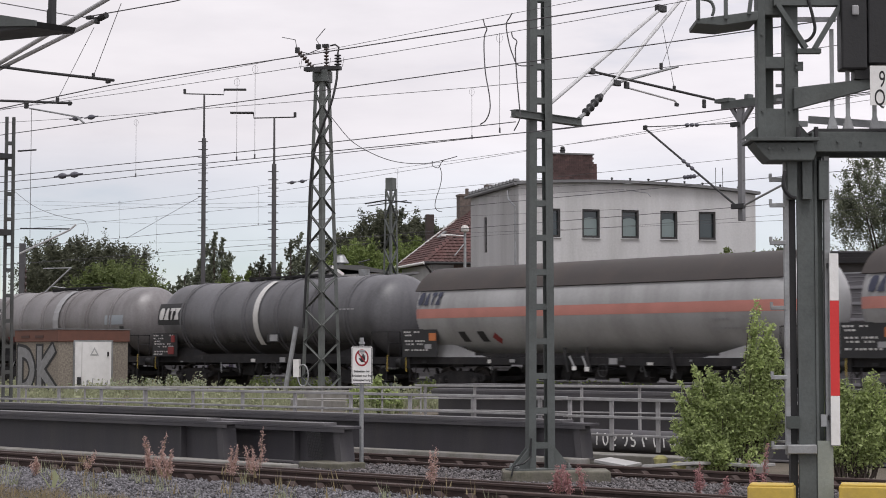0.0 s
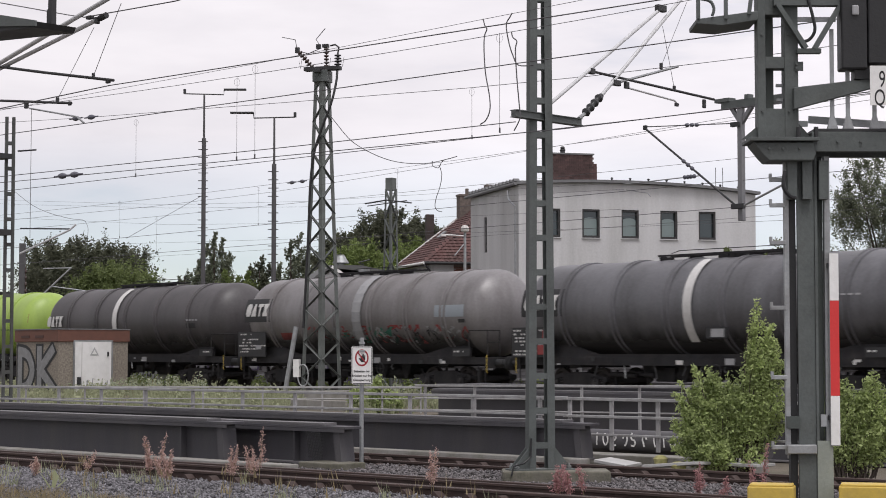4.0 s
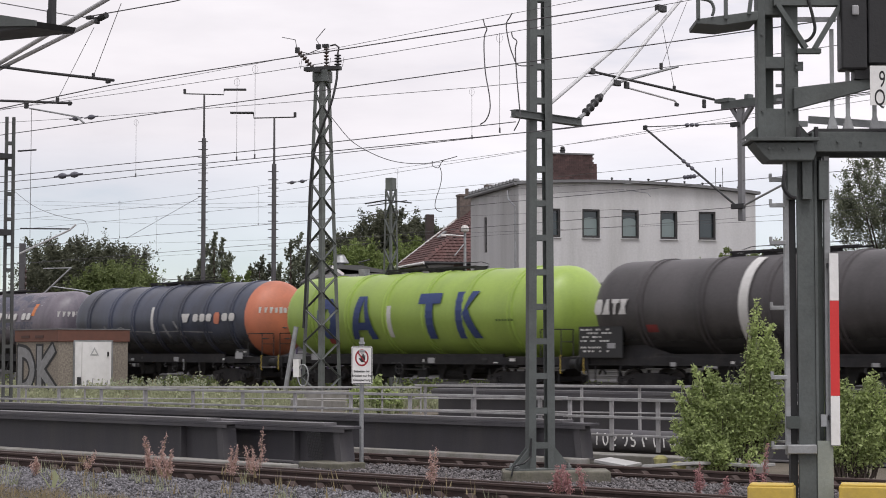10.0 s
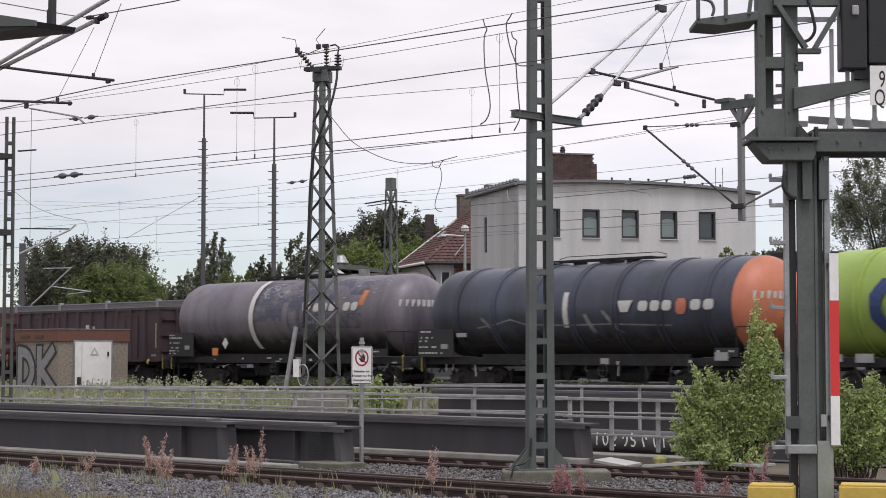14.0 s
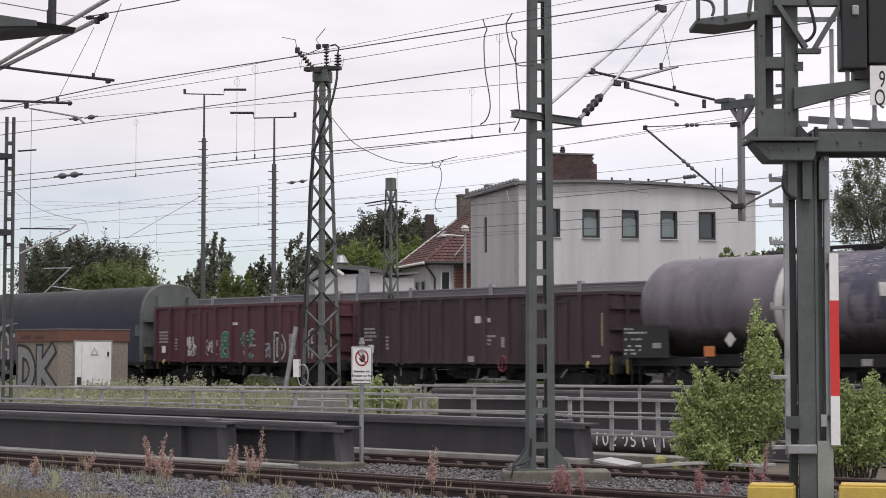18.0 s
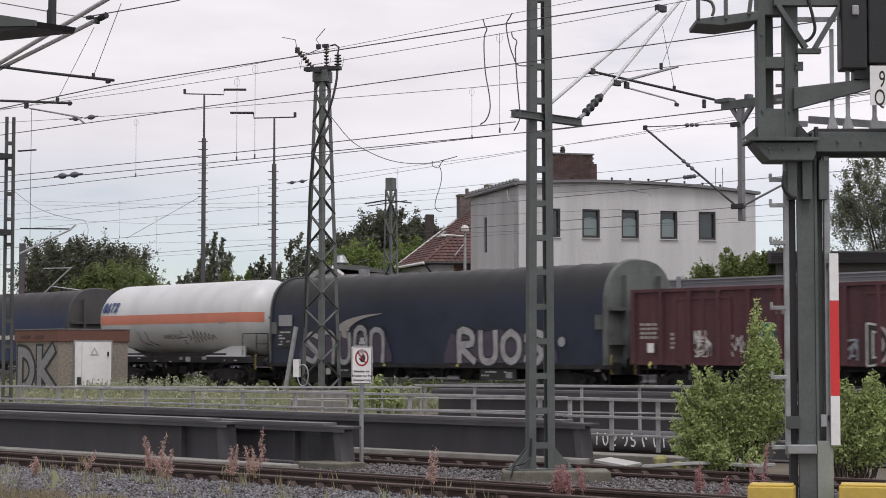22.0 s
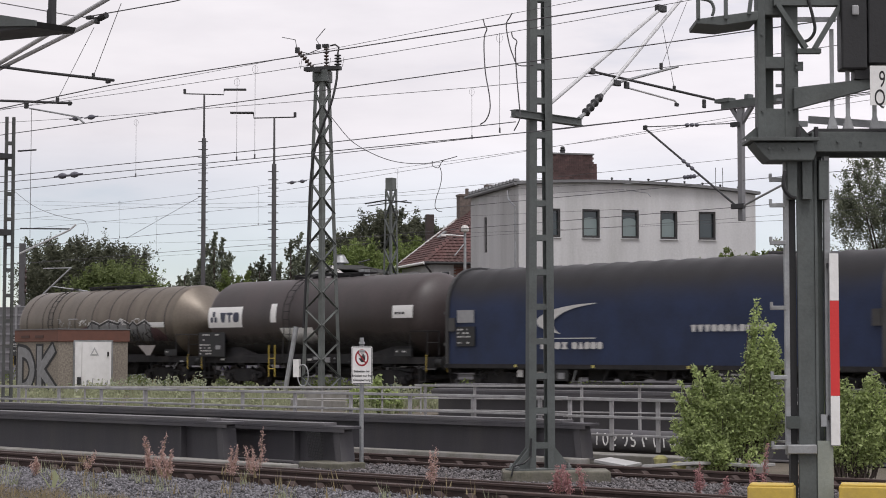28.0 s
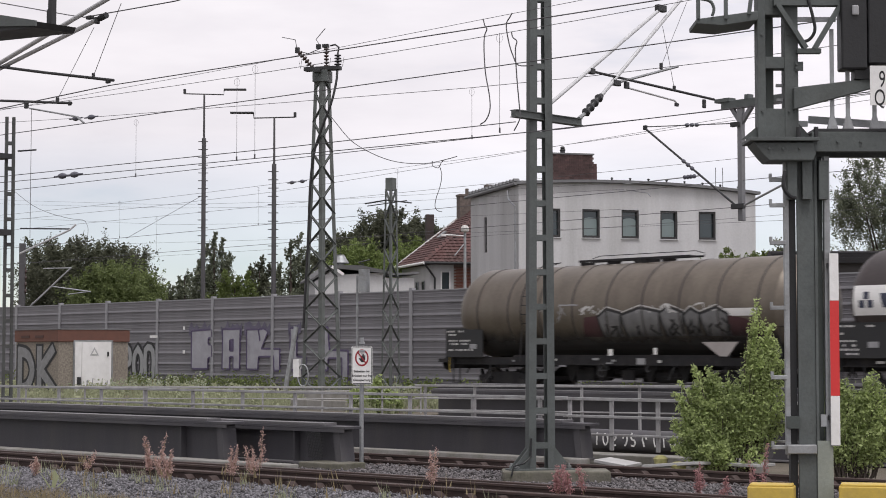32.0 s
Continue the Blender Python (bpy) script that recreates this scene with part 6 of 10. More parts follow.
# ---- the signal beside the near track ----
def signal():
    t = thing("railway_signal", pose(3.98, 20.54, -0.2), "grey-green steel railway signal with a service platform and mast plate", "railway signal")
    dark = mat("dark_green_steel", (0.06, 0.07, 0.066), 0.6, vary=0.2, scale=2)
    # lower column: an H-section with a cable duct, a climbing rail and rungs
    H = 4.3
    part("column_web", Shape().box(-0.025, 0, H / 2, 0.185, 0.05, H), GREEN_STEEL, t)
    part("column_flange", Shape().box(0.085, 0.06, H / 2, 0.03, 0.20, H), GREEN_STEEL, t)
    # set-back strips of the column: their shade is put in as darker colour
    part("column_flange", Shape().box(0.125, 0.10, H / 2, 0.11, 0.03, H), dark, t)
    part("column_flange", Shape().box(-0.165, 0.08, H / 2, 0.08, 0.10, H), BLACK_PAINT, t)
    part("cable_duct", Shape().box(0.213, 0.04, H / 2 + 0.1, 0.065, 0.09, H - 0.2), GALV, t, bevel=0.006)
    part("lower_shoe", Shape().box(0.16, -0.035, 0.7, 0.17, 0.03, 1.0), mat("pale_green_grey_paint", (0.24, 0.26, 0.23), 0.6, vary=0.15), t)
    part("climbing_rail", Shape().box(-0.235, 0, 2.65, 0.055, 0.06, 3.2), GALV, t, bevel=0.006)
    for z in (1.13, 1.885, 2.64, 3.35, 3.76, 4.04):
        part("rung", Shape().box(-0.33, -0.02, z, 0.17, 0.05, 0.045), GALV, t, bevel=0.005)
        part("rung_stop", Shape().box(-0.405, -0.02, z + 0.035, 0.025, 0.06, 0.06), GALV, t)
    part("collar", Shape().box(-0.10, -0.05, 1.11, 0.32, 0.10, 0.10), GALV, t, bevel=0.01)
    part("collar", Shape().box(0.0, -0.06, 0.30, 0.62, 0.20, 0.13), GREEN_STEEL, t, bevel=0.01)
    part("bracket", Shape().box(-0.19, -0.05, 1.40, 0.14, 0.10, 0.13), dark, t)
    part("fuse_box", Shape().box(0.14, -0.05, 1.42, 0.06, 0.06, 0.13), GALV, t)
    # mast plate: white, red, white
    mp = part("mast_plate", Shape().box(0.265, -0.06, 2.19, 0.102, 0.02, 2.09), GREY_PLATE, t, "narrow white-red-white mast plate")
    part("white_field", Shape().box(0.268, -0.073, 2.975, 0.098, 0.008, 0.51), WHITE_PAINT, mp)
    part("white_field", Shape().box(0.268, -0.073, 1.42, 0.098, 0.008, 0.53), WHITE_PAINT, mp)
    part("red_field", Shape().box(0.268, -0.073, 2.203, 0.098, 0.008, 1.03), RED_PAINT, mp)
    for z in (3.1, 1.45):
        part("plate_bracket", Shape().box(0.22, 0.0, z, 0.04, 0.12, 0.05), DARK_STEEL, mp)
    # head under the platform
    part("head_box", Shape().prism([(-0.62, 4.43), (0.04, 4.43), (0.06, 4.30), (0.03, 4.23), (-0.45, 4.23), (-0.50, 4.28)], -0.22, 0.22, "y"), GREEN_STEEL, t, bevel=0.012)
    part("head_plate", Shape().box(-0.29, 0, 4.46, 0.75, 0.56, 0.04), GREEN_STEEL, t, bevel=0.005)
    for x in (-0.18, -0.02, 0.16):
        part("stub", Shape().box(x, -0.06, 4.03, 0.10, 0.12, 0.42), GREEN_STEEL, t)
    part("conduit", Shape().tube(smooth_line([(-0.27, -0.16, 4.12), (-0.29, -0.18, 3.95), (-0.22, -0.16, 3.85), (-0.15, -0.12, 3.83)]), 0.022, 8), BLACK_PAINT, t)
    # platform to the right of the column
    for y in (-0.15, 0.45):
        part("platform_beam", Shape().box(0.72, y, 4.44, 1.4, 0.07, 0.22), GREEN_STEEL, t, bevel=0.008)
    part("platform_grate", Shape().box(0.75, 0.15, 4.57, 1.4, 0.66, 0.025), DARK_STEEL, t)
    for x, z1 in ((0.26, 5.68), (0.43, 5.25), (0.72, 4.95)):
        gp = part("guard_post", Shape().box(x, -0.12, (4.58 + z1) / 2, 0.04, 0.04, z1 - 4.58), GALV, t)
        part("post_foot", Shape().prism([(x - 0.06, 4.58), (x + 0.06, 4.58), (x + 0.02, 4.72), (x - 0.02, 4.72)], -0.15, -0.09, "y"), GALV, gp)
    part("guard_rail", Shape().span((0.08, 0.3, 4.74), (1.2, 0.3, 4.66), 0.03, 0.08), GALV, t)
    part("guard_rail", Shape().span((0.22, -0.1, 5.06), (1.2, -0.1, 5.18), 0.03, 0.05), GALV, t)
    part("hand_plate", Shape().box(0.0, 0.2, 4.68, 0.10, 0.05, 0.06), GALV, t)
    # upper mast: two plates with long slots between cross plates
    for x, wd in ((-0.505, 0.09), (-0.18, 0.15)):
        part("upper_plate", Shape().box(x, -0.02, 5.45, wd, 0.2, 1.96), GREEN_STEEL, t, bevel=0.008)
    # recess between the plates, its shade put in by a darker copy of the paint
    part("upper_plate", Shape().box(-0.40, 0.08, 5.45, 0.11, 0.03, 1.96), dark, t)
    for z, hh in ((4.64, 0.34), (5.315, 0.13), (5.92, 0.16), (6.35, 0.2)):
        part("cross_plate", Shape().box(-0.33, -0.02, z, 0.27, 0.18, hh), GREEN_STEEL, t, bevel=0.006)
    for z in (4.92, 5.08):
        part("slot_bar", Shape().box(-0.29, 0.02, z, 0.07, 0.05, 0.03), GALV, t)
    part("fixing_plate", Shape().box(-0.10, -0.13, 5.27, 0.09, 0.02, 0.10), GREEN_STEEL, t)
    bolt = Shape().rod((0, 0.0, 0), (0, -0.022, 0), 0.014, seg=6).mesh("bolt")
    bolt.materials.append(GREEN_STEEL)
    for x, z in ((-0.13, 5.25), (-0.13, 5.29), (-0.15, 5.62), (-0.21, 5.62), (-0.15, 5.02), (-0.15, 4.78), (-0.21, 4.78), (-0.50, 4.78), (-0.50, 5.62), (0.01, 5.02), (0.01, 4.90), (0.10, 5.0), (-0.45, 4.36), (-0.30, 4.36), (-0.12, 4.36), (0.3, 4.44), (0.55, 4.44)):
        part("bolt", bolt, None, t, m=pose(x, (-0.14 if z > 5.2 and z < 5.3 else -0.225 if z < 4.4 else -0.19 if z < 4.5 else -0.12), z))
    part("gusset", Shape().prism([(-0.1, 4.48), (0.06, 4.48), (-0.1, 4.66)], -0.05, -0.02, "y"), GREEN_STEEL, t)
    part("gusset", Shape().prism([(-0.55, 4.48), (-0.72, 4.48), (-0.55, 4.62)], -0.05, -0.02, "y"), GREEN_STEEL, t)
    for x in (-0.12, 0.07):
        part("bolt", Shape().rod((x, -0.18, 4.48), (x, -0.18, 4.60), 0.025, seg=8), DARK_STEEL, t)
    # sloping bracket to the signal head, braces above
    part("arm", Shape().prism([(-0.17, 4.79), (-0.17, 5.03), (0.68, 5.13), (0.68, 5.02)], -0.20, -0.10, "y"), GREEN_STEEL, t, bevel=0.008)
    part("brace", Shape().span((-0.34, -0.16, 5.95), (-0.03, -0.16, 5.46), 0.05, 0.11, (0, 1, 0)), GREEN_STEEL, t)
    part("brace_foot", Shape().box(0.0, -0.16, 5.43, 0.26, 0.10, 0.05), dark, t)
    part("brace", Shape().span((0.06, -0.16, 5.45), (0.36, -0.16, 5.95), 0.05, 0.11, (0, 1, 0)), GREEN_STEEL, t)
    part("top_beam", Shape().box(0.1, -0.14, 5.99, 0.95, 0.12, 0.12), GREEN_STEEL, t)
    part("tie_bar", Shape().box(0.1, -0.1, 5.79, 0.42, 0.03, 0.05), GALV, t)
    part("conduit", Shape().tube(smooth_line([(-0.02, -0.2, 6.05), (0.04, -0.22, 5.8), (0.06, -0.22, 5.65), (0.0, -0.2, 5.55), (-0.1, -0.18, 5.53)]), 0.018, 8), BLACK_PAINT, t)
    # signal head seen from behind, and its plate
    hd = part("signal_head", Shape().box(0.48, -0.14, 5.68, 0.28, 0.26, 0.92), BLACK_PAINT, t, "black signal head seen from behind", bevel=0.02)
    part("side_cover", Shape().box(0.77, -0.10, 5.75, 0.28, 0.34, 0.95), BLACK_PAINT, hd, bevel=0.02)
    part("hood", Shape().box(0.62, -0.12, 5.18, 0.26, 0.2, 0.12), BLACK_PAINT, hd)
    part("lens_cover", Shape().box(0.49, -0.285, 5.86, 0.075, 0.03, 0.11), GREY_PLATE, hd, bevel=0.02)
    npl = part("number_plate", Shape().box(0.825, -0.34, 5.03, 0.40, 0.012, 0.43), WHITE_PAINT, t, "white signal plate with black characters")
    # small platform on the other side
    part("left_platform", Shape().prism([(-1.23, 5.72), (-0.95, 5.70), (-0.56, 5.76), (-0.56, 5.86), (-1.23, 5.77)], -0.25, 0.35, "y"), GREEN_STEEL, t, bevel=0.006)
    for x in (-1.21, -0.91):
        part("guard_post", Shape().box(x, -0.25, 6.1, 0.04, 0.04, 0.66), GREEN_STEEL, t)
    part("guard_post", Shape().span((-0.66, -0.25, 5.82), (-0.58, -0.25, 6.4), 0.04, 0.04), GREEN_STEEL, t)
    part("hook", Shape().tube(smooth_line([(-1.19, -0.26, 5.99), (-1.08, -0.26, 5.96), (-1.04, -0.26, 5.88), (-1.06, -0.26, 5.80)]), 0.018, 6), GREEN_STEEL, t)
    return t, npl


the_signal, number_plate = signal()


def lettering(text, size, parent, m, material, name="lettering", label="", bold=0.0):
    """Words in the built-in font as a thin mesh."""
    cu = bpy.data.curves.new("words", "FONT")
    cu.body, cu.size, cu.align_x, cu.align_y, cu.extrude = text, size, "CENTER", "CENTER", 0.0015
    cu.offset = size * bold
    tmp = bpy.data.objects.new("words", cu)
    scene.collection.objects.link(tmp)
    bpy.context.view_layer.update()
    me = bpy.data.meshes.new_from_object(tmp.evaluated_get(bpy.context.evaluated_depsgraph_get()))
    bpy.data.objects.remove(tmp)
    bpy.data.curves.remove(cu)
    me.materials.clear()
    return part(name, me, material, parent, label, m=m)


CONDENSED = Matrix.Diagonal((0.60, 1, 1, 1))
lettering("9", 0.25, number_plate, pose(0.755, -0.348, 5.09, 90) @ CONDENSED, BLACK_PAINT)
lettering("Q1", 0.25, number_plate, pose(0.765, -0.348, 4.89, 90) @ CONDENSED, BLACK_PAINT)
for x, w in ((3.52, 0.49), (4.55, 0.60)):
    single("yellow_guard_block", Shape().box(0, 0, 0.0, w, 0.34, 1.3).box(0, 0, 0.66, w - 0.03, 0.31, 0.03), YELLOW_PAINT, "yellow painted guard block at the signal's foot", "guard block", pose(x, 20.3, -0.12, 0, 0, -14), "guard blocks", bevel=0.02)

# a distant mast with a slender cantilever behind the barrier
dm = thing("catenary_mast", pose(-23.9, 107, 0.32), "distant slim mast with pale cantilever tubes", "catenary mast", "catenary masts")
part("post", Shape().box(0, 0, 3.9, 0.32, 0.32, 7.9), LAMP_STEEL, dm)
part("tube", Shape().tube([(0.4, 0, 4.2), (2.75, 0, 6.45)], 0.05, 8), GALV, dm)
part("tube", Shape().tube([(1.7, 0, 5.4), (3.9, 0, 5.1)], 0.04, 8), GALV, dm)
part("tube", Shape().tube([(1.2, 0, 6.42), (2.8, 0, 6.45)], 0.035, 8), GALV, dm)
part("tube", Shape().tube([(2.6, 0, 4.95), (3.85, 0, 5.12)], 0.03, 8), GALV, dm)
insulator("insulator", (0.16, 0, 5.0), (0.16, 0, 6.5), 0.12, 4, CREAM_INS, dm)

# ---- plants ----
def soup(name, verts, nper, material, smooth=False):
    """A mesh of many loose faces with nper corners each, from an array of corners."""
    v = np.asarray(verts, dtype=np.float32).reshape(-1, 3)
    n = len(v) // nper
    me = bpy.data.meshes.new(name)
    me.vertices.add(len(v))
    me.vertices.foreach_set("co", v.ravel())
    me.loops.add(len(v))
    me.loops.foreach_set("vertex_index", np.arange(len(v), dtype=np.int32))
    me.polygons.add(n)
    me.polygons.foreach_set("loop_start", np.arange(0, n * nper, nper, dtype=np.int32))
    me.update(calc_edges=True)
    me.materials.append(material)
    return me


def leaves(rng, centres, radii, count, size, flat=0.75, shell=0.55, aspect=1.9):
    """Leaf quads scattered loosely round the centres."""
    centres, radii = np.asarray(centres, float), np.asarray(radii, float)
    w = radii ** 2.1
    pick = rng.choice(len(centres), count, p=w / w.sum())
    p = centres[pick] + rng.normal(0, 0.5, (count, 3)) * radii[pick][:, None]
    return quads(rng, p, size, flat, aspect)


def quads(rng, p, size, flat, aspect):
    count = len(p)
    a = rng.normal(size=(count, 3))
    a[:, 2] *= flat
    a /= np.linalg.norm(a, axis=1)[:, None]
    b = np.cross(a, rng.normal(size=(count, 3)))
    b /= np.linalg.norm(b, axis=1)[:, None] + 1e-9
    s = size * rng.uniform(0.55, 1.4, (count, 1))
    a, b = a * s * aspect / 2, b * s / 2
    return np.stack([p - a, p + b, p + a, p - b], 1)


def sprays(rng, c, r, count, size, flat, foot, up):
    """Leaves along many short twigs that fan out and up from the clumps, so that the outline is ragged."""
    per = 9
    n = len(c) * per
    k = np.repeat(np.arange(len(c)), per)
    mid = np.array([0, 0, foot])
    out = c[k] - mid
    out /= np.linalg.norm(out, axis=1)[:, None] + 1e-6
    d = out * 0.55 + rng.normal(0, 0.55, (n, 3)) + np.array([0, 0, up])
    d /= np.linalg.norm(d, axis=1)[:, None]
    L = r[k] * rng.uniform(0.8, 3.6, n) ** 1.1
    pick = rng.choice(n, count, p=L / L.sum())
    f = rng.uniform(0, 1, count)
    p = c[k[pick]] + d[pick] * (L[pick] * f)[:, None]
    p += rng.normal(0, 1, (count, 3)) * (r[k[pick]] * (0.55 - 0.40 * f))[:, None]
    return quads(rng, p, size, flat, 1.9)


def clumps(rng, n, box, rmin, rmax, taper=0.0):
    """Clump centres in an ellipsoid of half sizes box, above its foot."""
    out, rad = [], []
    while len(out) < n:
        q = rng.uniform(-1, 1, 3)
        if np.linalg.norm(q) > 1:
            continue
        k = 1 - taper * (q[2] + 1) / 2
        out.append((q[0] * box[0] * k, q[1] * box[1] * k, (q[2] + 1) * box[2]))
        rad.append(rng.uniform(rmin, rmax) * (1 - 0.45 * max(q[2], 0)))
    return np.array(out), np.array(rad)


def tree(name, x, y, base, foot, box, n, count, size, material, label, seed, rmin, rmax, taper=0.0, category="tree", limbs=7, trunk_r=0.18, flat=0.75, shoots=0.5):
    """Tapered trunk, limbs that reach into the clumps, and a crown of small leaves with gaps."""
    rng = np.random.default_rng(seed)
    t = thing(name, pose(x, y, base), label, category, "trees and shrubs")
    c, r = clumps(rng, int(n * 2.1), (box[0] * 0.92, box[1] * 0.92, box[2] * 0.95), rmin * 0.62, rmax * 0.66, taper)
    # thin leading shoots that stick out of the crown
    extra, er = [], []
    for k in range(len(c)):
        if c[k, 2] > box[2] * 0.9 and rng.random() < shoots:
            d = np.array([c[k, 0] / max(box[0], 0.1) * 0.5, c[k, 1] / max(box[1], 0.1) * 0.5, 1.0]) + rng.normal(0, 0.15, 3)
            for j in range(1, 5):
                extra.append(c[k] + d * r[k] * 0.62 * j)
                er.append(r[k] * (0.62 - 0.13 * j))
    if extra:
        c, r = np.vstack([c, extra]), np.concatenate([r, er])
    c[:, 2] += foot
    part("trunk", Shape().tube([(0, 0, -0.1), (0.05, 0.03, foot * 0.6), (-0.04, 0.05, foot + box[2] * 0.7), (0.02, 0, foot + box[2] * 1.4)], [trunk_r * 1.25, trunk_r, trunk_r * 0.6, trunk_r * 0.15], 8), BARK, t)
    for k in range(min(limbs, len(c))):
        q = c[k]
        z0 = foot * 0.7 + box[2] * 0.25 * (k % 3)
        part("limb", Shape().tube([(0, 0, z0), tuple((np.array((0, 0, z0)) * 0.5 + q * 0.5) + (0, 0, 0.15)), tuple(q)], [trunk_r * 0.5, trunk_r * 0.3, trunk_r * 0.1], 6), BARK, t)
    part("crown", soup("crown", sprays(rng, c, r, int(count * 2.3), size * 0.62, flat, foot, 0.45), 4, material), None, t)
    return t


def spire_tree(x, y, base, spires, count, size, material, label, seed):
    """A tree of several pointed leaders, each a tapering column of leaves."""
    rng = np.random.default_rng(seed)
    t = thing("tree", pose(x, y, base), label, "tree", "trees and shrubs")
    top = max(q[2] for q in spires)
    part("trunk", Shape().tube([(0, 0, -0.1), (0.03, 0, top * 0.5), (0, 0, top * 0.9)], [0.2, 0.13, 0.03], 8), BARK, t)
    c, r = [], []
    for sx, sy, h, w in spires:
        part("limb", Shape().tube([(0, 0, h * 0.2), (sx * 0.8, sy * 0.8, h * 0.45), (sx, sy, h * 0.96)], [0.08, 0.05, 0.01], 6), BARK, t)
        for j in range(26):
            f = 0.1 + 0.9 * j / 25
            k = 1.75 * w * (1.05 - f) ** 0.9
            c.append((sx * min(1, f * 1.6) + rng.normal(0, 0.35) * k, sy * min(1, f * 1.6) + rng.normal(0, 0.35) * k, h * f))
            r.append(k * 0.30 + 0.05)
    part("crown", soup("crown", sprays(rng, np.array(c), np.array(r), int(count * 1.0), size * 1.1, 0.9, 1.0, 0.75), 4, material), None, t)
    return t


tree("tree", -21.9, 116, 0.32, 2.2, (4.1, 3.0, 3.3), 120, 34000, 0.13, LEAF_DARK, "broad dark green tree behind the noise barrier", 1, 0.45, 1.05)
tree("tree", -19.2, 112, 0.32, 2.0, (3.0, 2.4, 2.35), 90, 26000, 0.13, LEAF_FRESH, "bright green tree behind the noise barrier", 2, 0.4, 0.9)
tree("tree", -25.2, 118, 0.32, 1.2, (1.7, 1.6, 2.9), 26, 7500, 0.14, LEAF_DARK, "dark bushy tree behind the noise barrier", 3, 0.35, 0.75)
spire_tree(-16.2, 118, 0.32, [(-0.9, 0, 5.6, 1.24), (0.1, 0.3, 6.6, 1.24), (0.9, -0.2, 7.2, 1.24), (-0.4, 0.4, 6.2, 1.08), (1.3, 0.2, 5.9, 1.08)], 31200, 0.075, LEAF_GREY, "sparse grey-green tree behind the noise barrier", 4)
spire_tree(-14.1, 116, 0.32, [(-0.45, 0, 8.2, 1.16), (0.0, 0.3, 8.9, 1.08), (0.5, -0.2, 8.5, 1.08), (0.9, 0.2, 7.6, 1.08), (-0.9, 0.2, 7.0, 1.08)], 39000, 0.075, LEAF_GREY, "tall tree with upright leaders behind the noise barrier", 5)
spire_tree(-12.6, 114, 0.32, [(-0.6, 0, 6.4, 1.24), (0.2, 0.2, 6.0, 1.40), (0.8, 0, 6.3, 1.24)], 23400, 0.075, LEAF_MID, "low green tree behind the noise barrier", 7)
spire_tree(-11.3, 116, 0.32, [(-0.5, 0, 6.8, 1.16), (0.1, 0.2, 7.4, 1.16), (0.6, 0, 6.9, 1.08)], 26000, 0.075, LEAF_DARK, "dark upright tree behind the noise barrier", 8)
spire_tree(-8.9, 110, 0.32, [(-0.6, 0, 6.6, 1.24), (0.0, 0.2, 8.0, 1.16), (0.5, 0, 8.4, 1.08), (1.0, 0.1, 7.4, 1.24)], 28600, 0.075, LEAF_GREY, "tall tree with upright leaders behind the noise barrier", 9)
tree("pine_tree", -3.7, 132, 0.32, 5.5, (3.4, 2.5, 3.0), 90, 26000, 0.15, LEAF_DARK, "tall dark pine behind the houses", 10, 0.45, 0.85)
tree("pine_tree", -6.6, 134, 0.32, 5.0, (2.6, 2.0, 2.5), 60, 16000, 0.15, LEAF_DARK, "dark pine tree behind the houses", 11, 0.45, 0.8)
tree("pine_tree", -1.6, 131, 0.32, 5.5, (2.1, 1.8, 2.6), 52, 14000, 0.15, LEAF_DARK, "dark pine tree behind the houses", 12, 0.4, 0.8)
tree("tree", -5.0, 114, 0.32, 3.0, (2.2, 1.6, 2.7), 60, 15000, 0.12, LEAF_LIGHT, "light green tree among the houses", 13, 0.35, 0.7)
tree("tree", -2.2, 118, 0.32, 3.2, (2.2, 1.6, 2.9), 60, 15000, 0.12, LEAF_LIGHT, "light green tree among the houses", 14, 0.35, 0.7)
tree("shrub", 13.3, 84, 0.32, 3.0, (2.2, 1.6, 1.5), 40, 12000, 0.10, LEAF_MID, "green shrub beside the white building", 15, 0.28, 0.5, category="shrub")
tree("shrub", 15.0, 85, 0.32, 2.8, (1.6, 1.4, 1.7), 26, 7500, 0.10, LEAF_MID, "green shrub beside the white building", 16, 0.28, 0.5, category="shrub")
tree("shrub", 12.7, 83.5, 0.32, 3.6, (0.3, 0.3, 1.5), 10, 1500, 0.09, LEAF_MID, "upright shoot of a shrub", 17, 0.15, 0.26, category="shrub")
tree("tree", 21.0, 118, 0.32, 4.0, (0.8, 0.8, 2.6), 16, 1800, 0.11, LEAF_GREY, "thin distant tree beside the building", 18, 0.25, 0.45, 0.5)
tree("birch_tree", 25.6, 108, 0.32, 4.5, (3.6, 2.5, 4.5), 90, 21000, 0.11, LEAF_GREY, "tall airy birch with hanging twigs", 19, 0.35, 0.8, limbs=14)
tree("birch_tree", 29.5, 110, 0.32, 4.0, (3.6, 2.5, 5.2), 60, 15000, 0.11, LEAF_GREY, "tall airy birch with hanging twigs", 20, 0.4, 0.8, limbs=10)


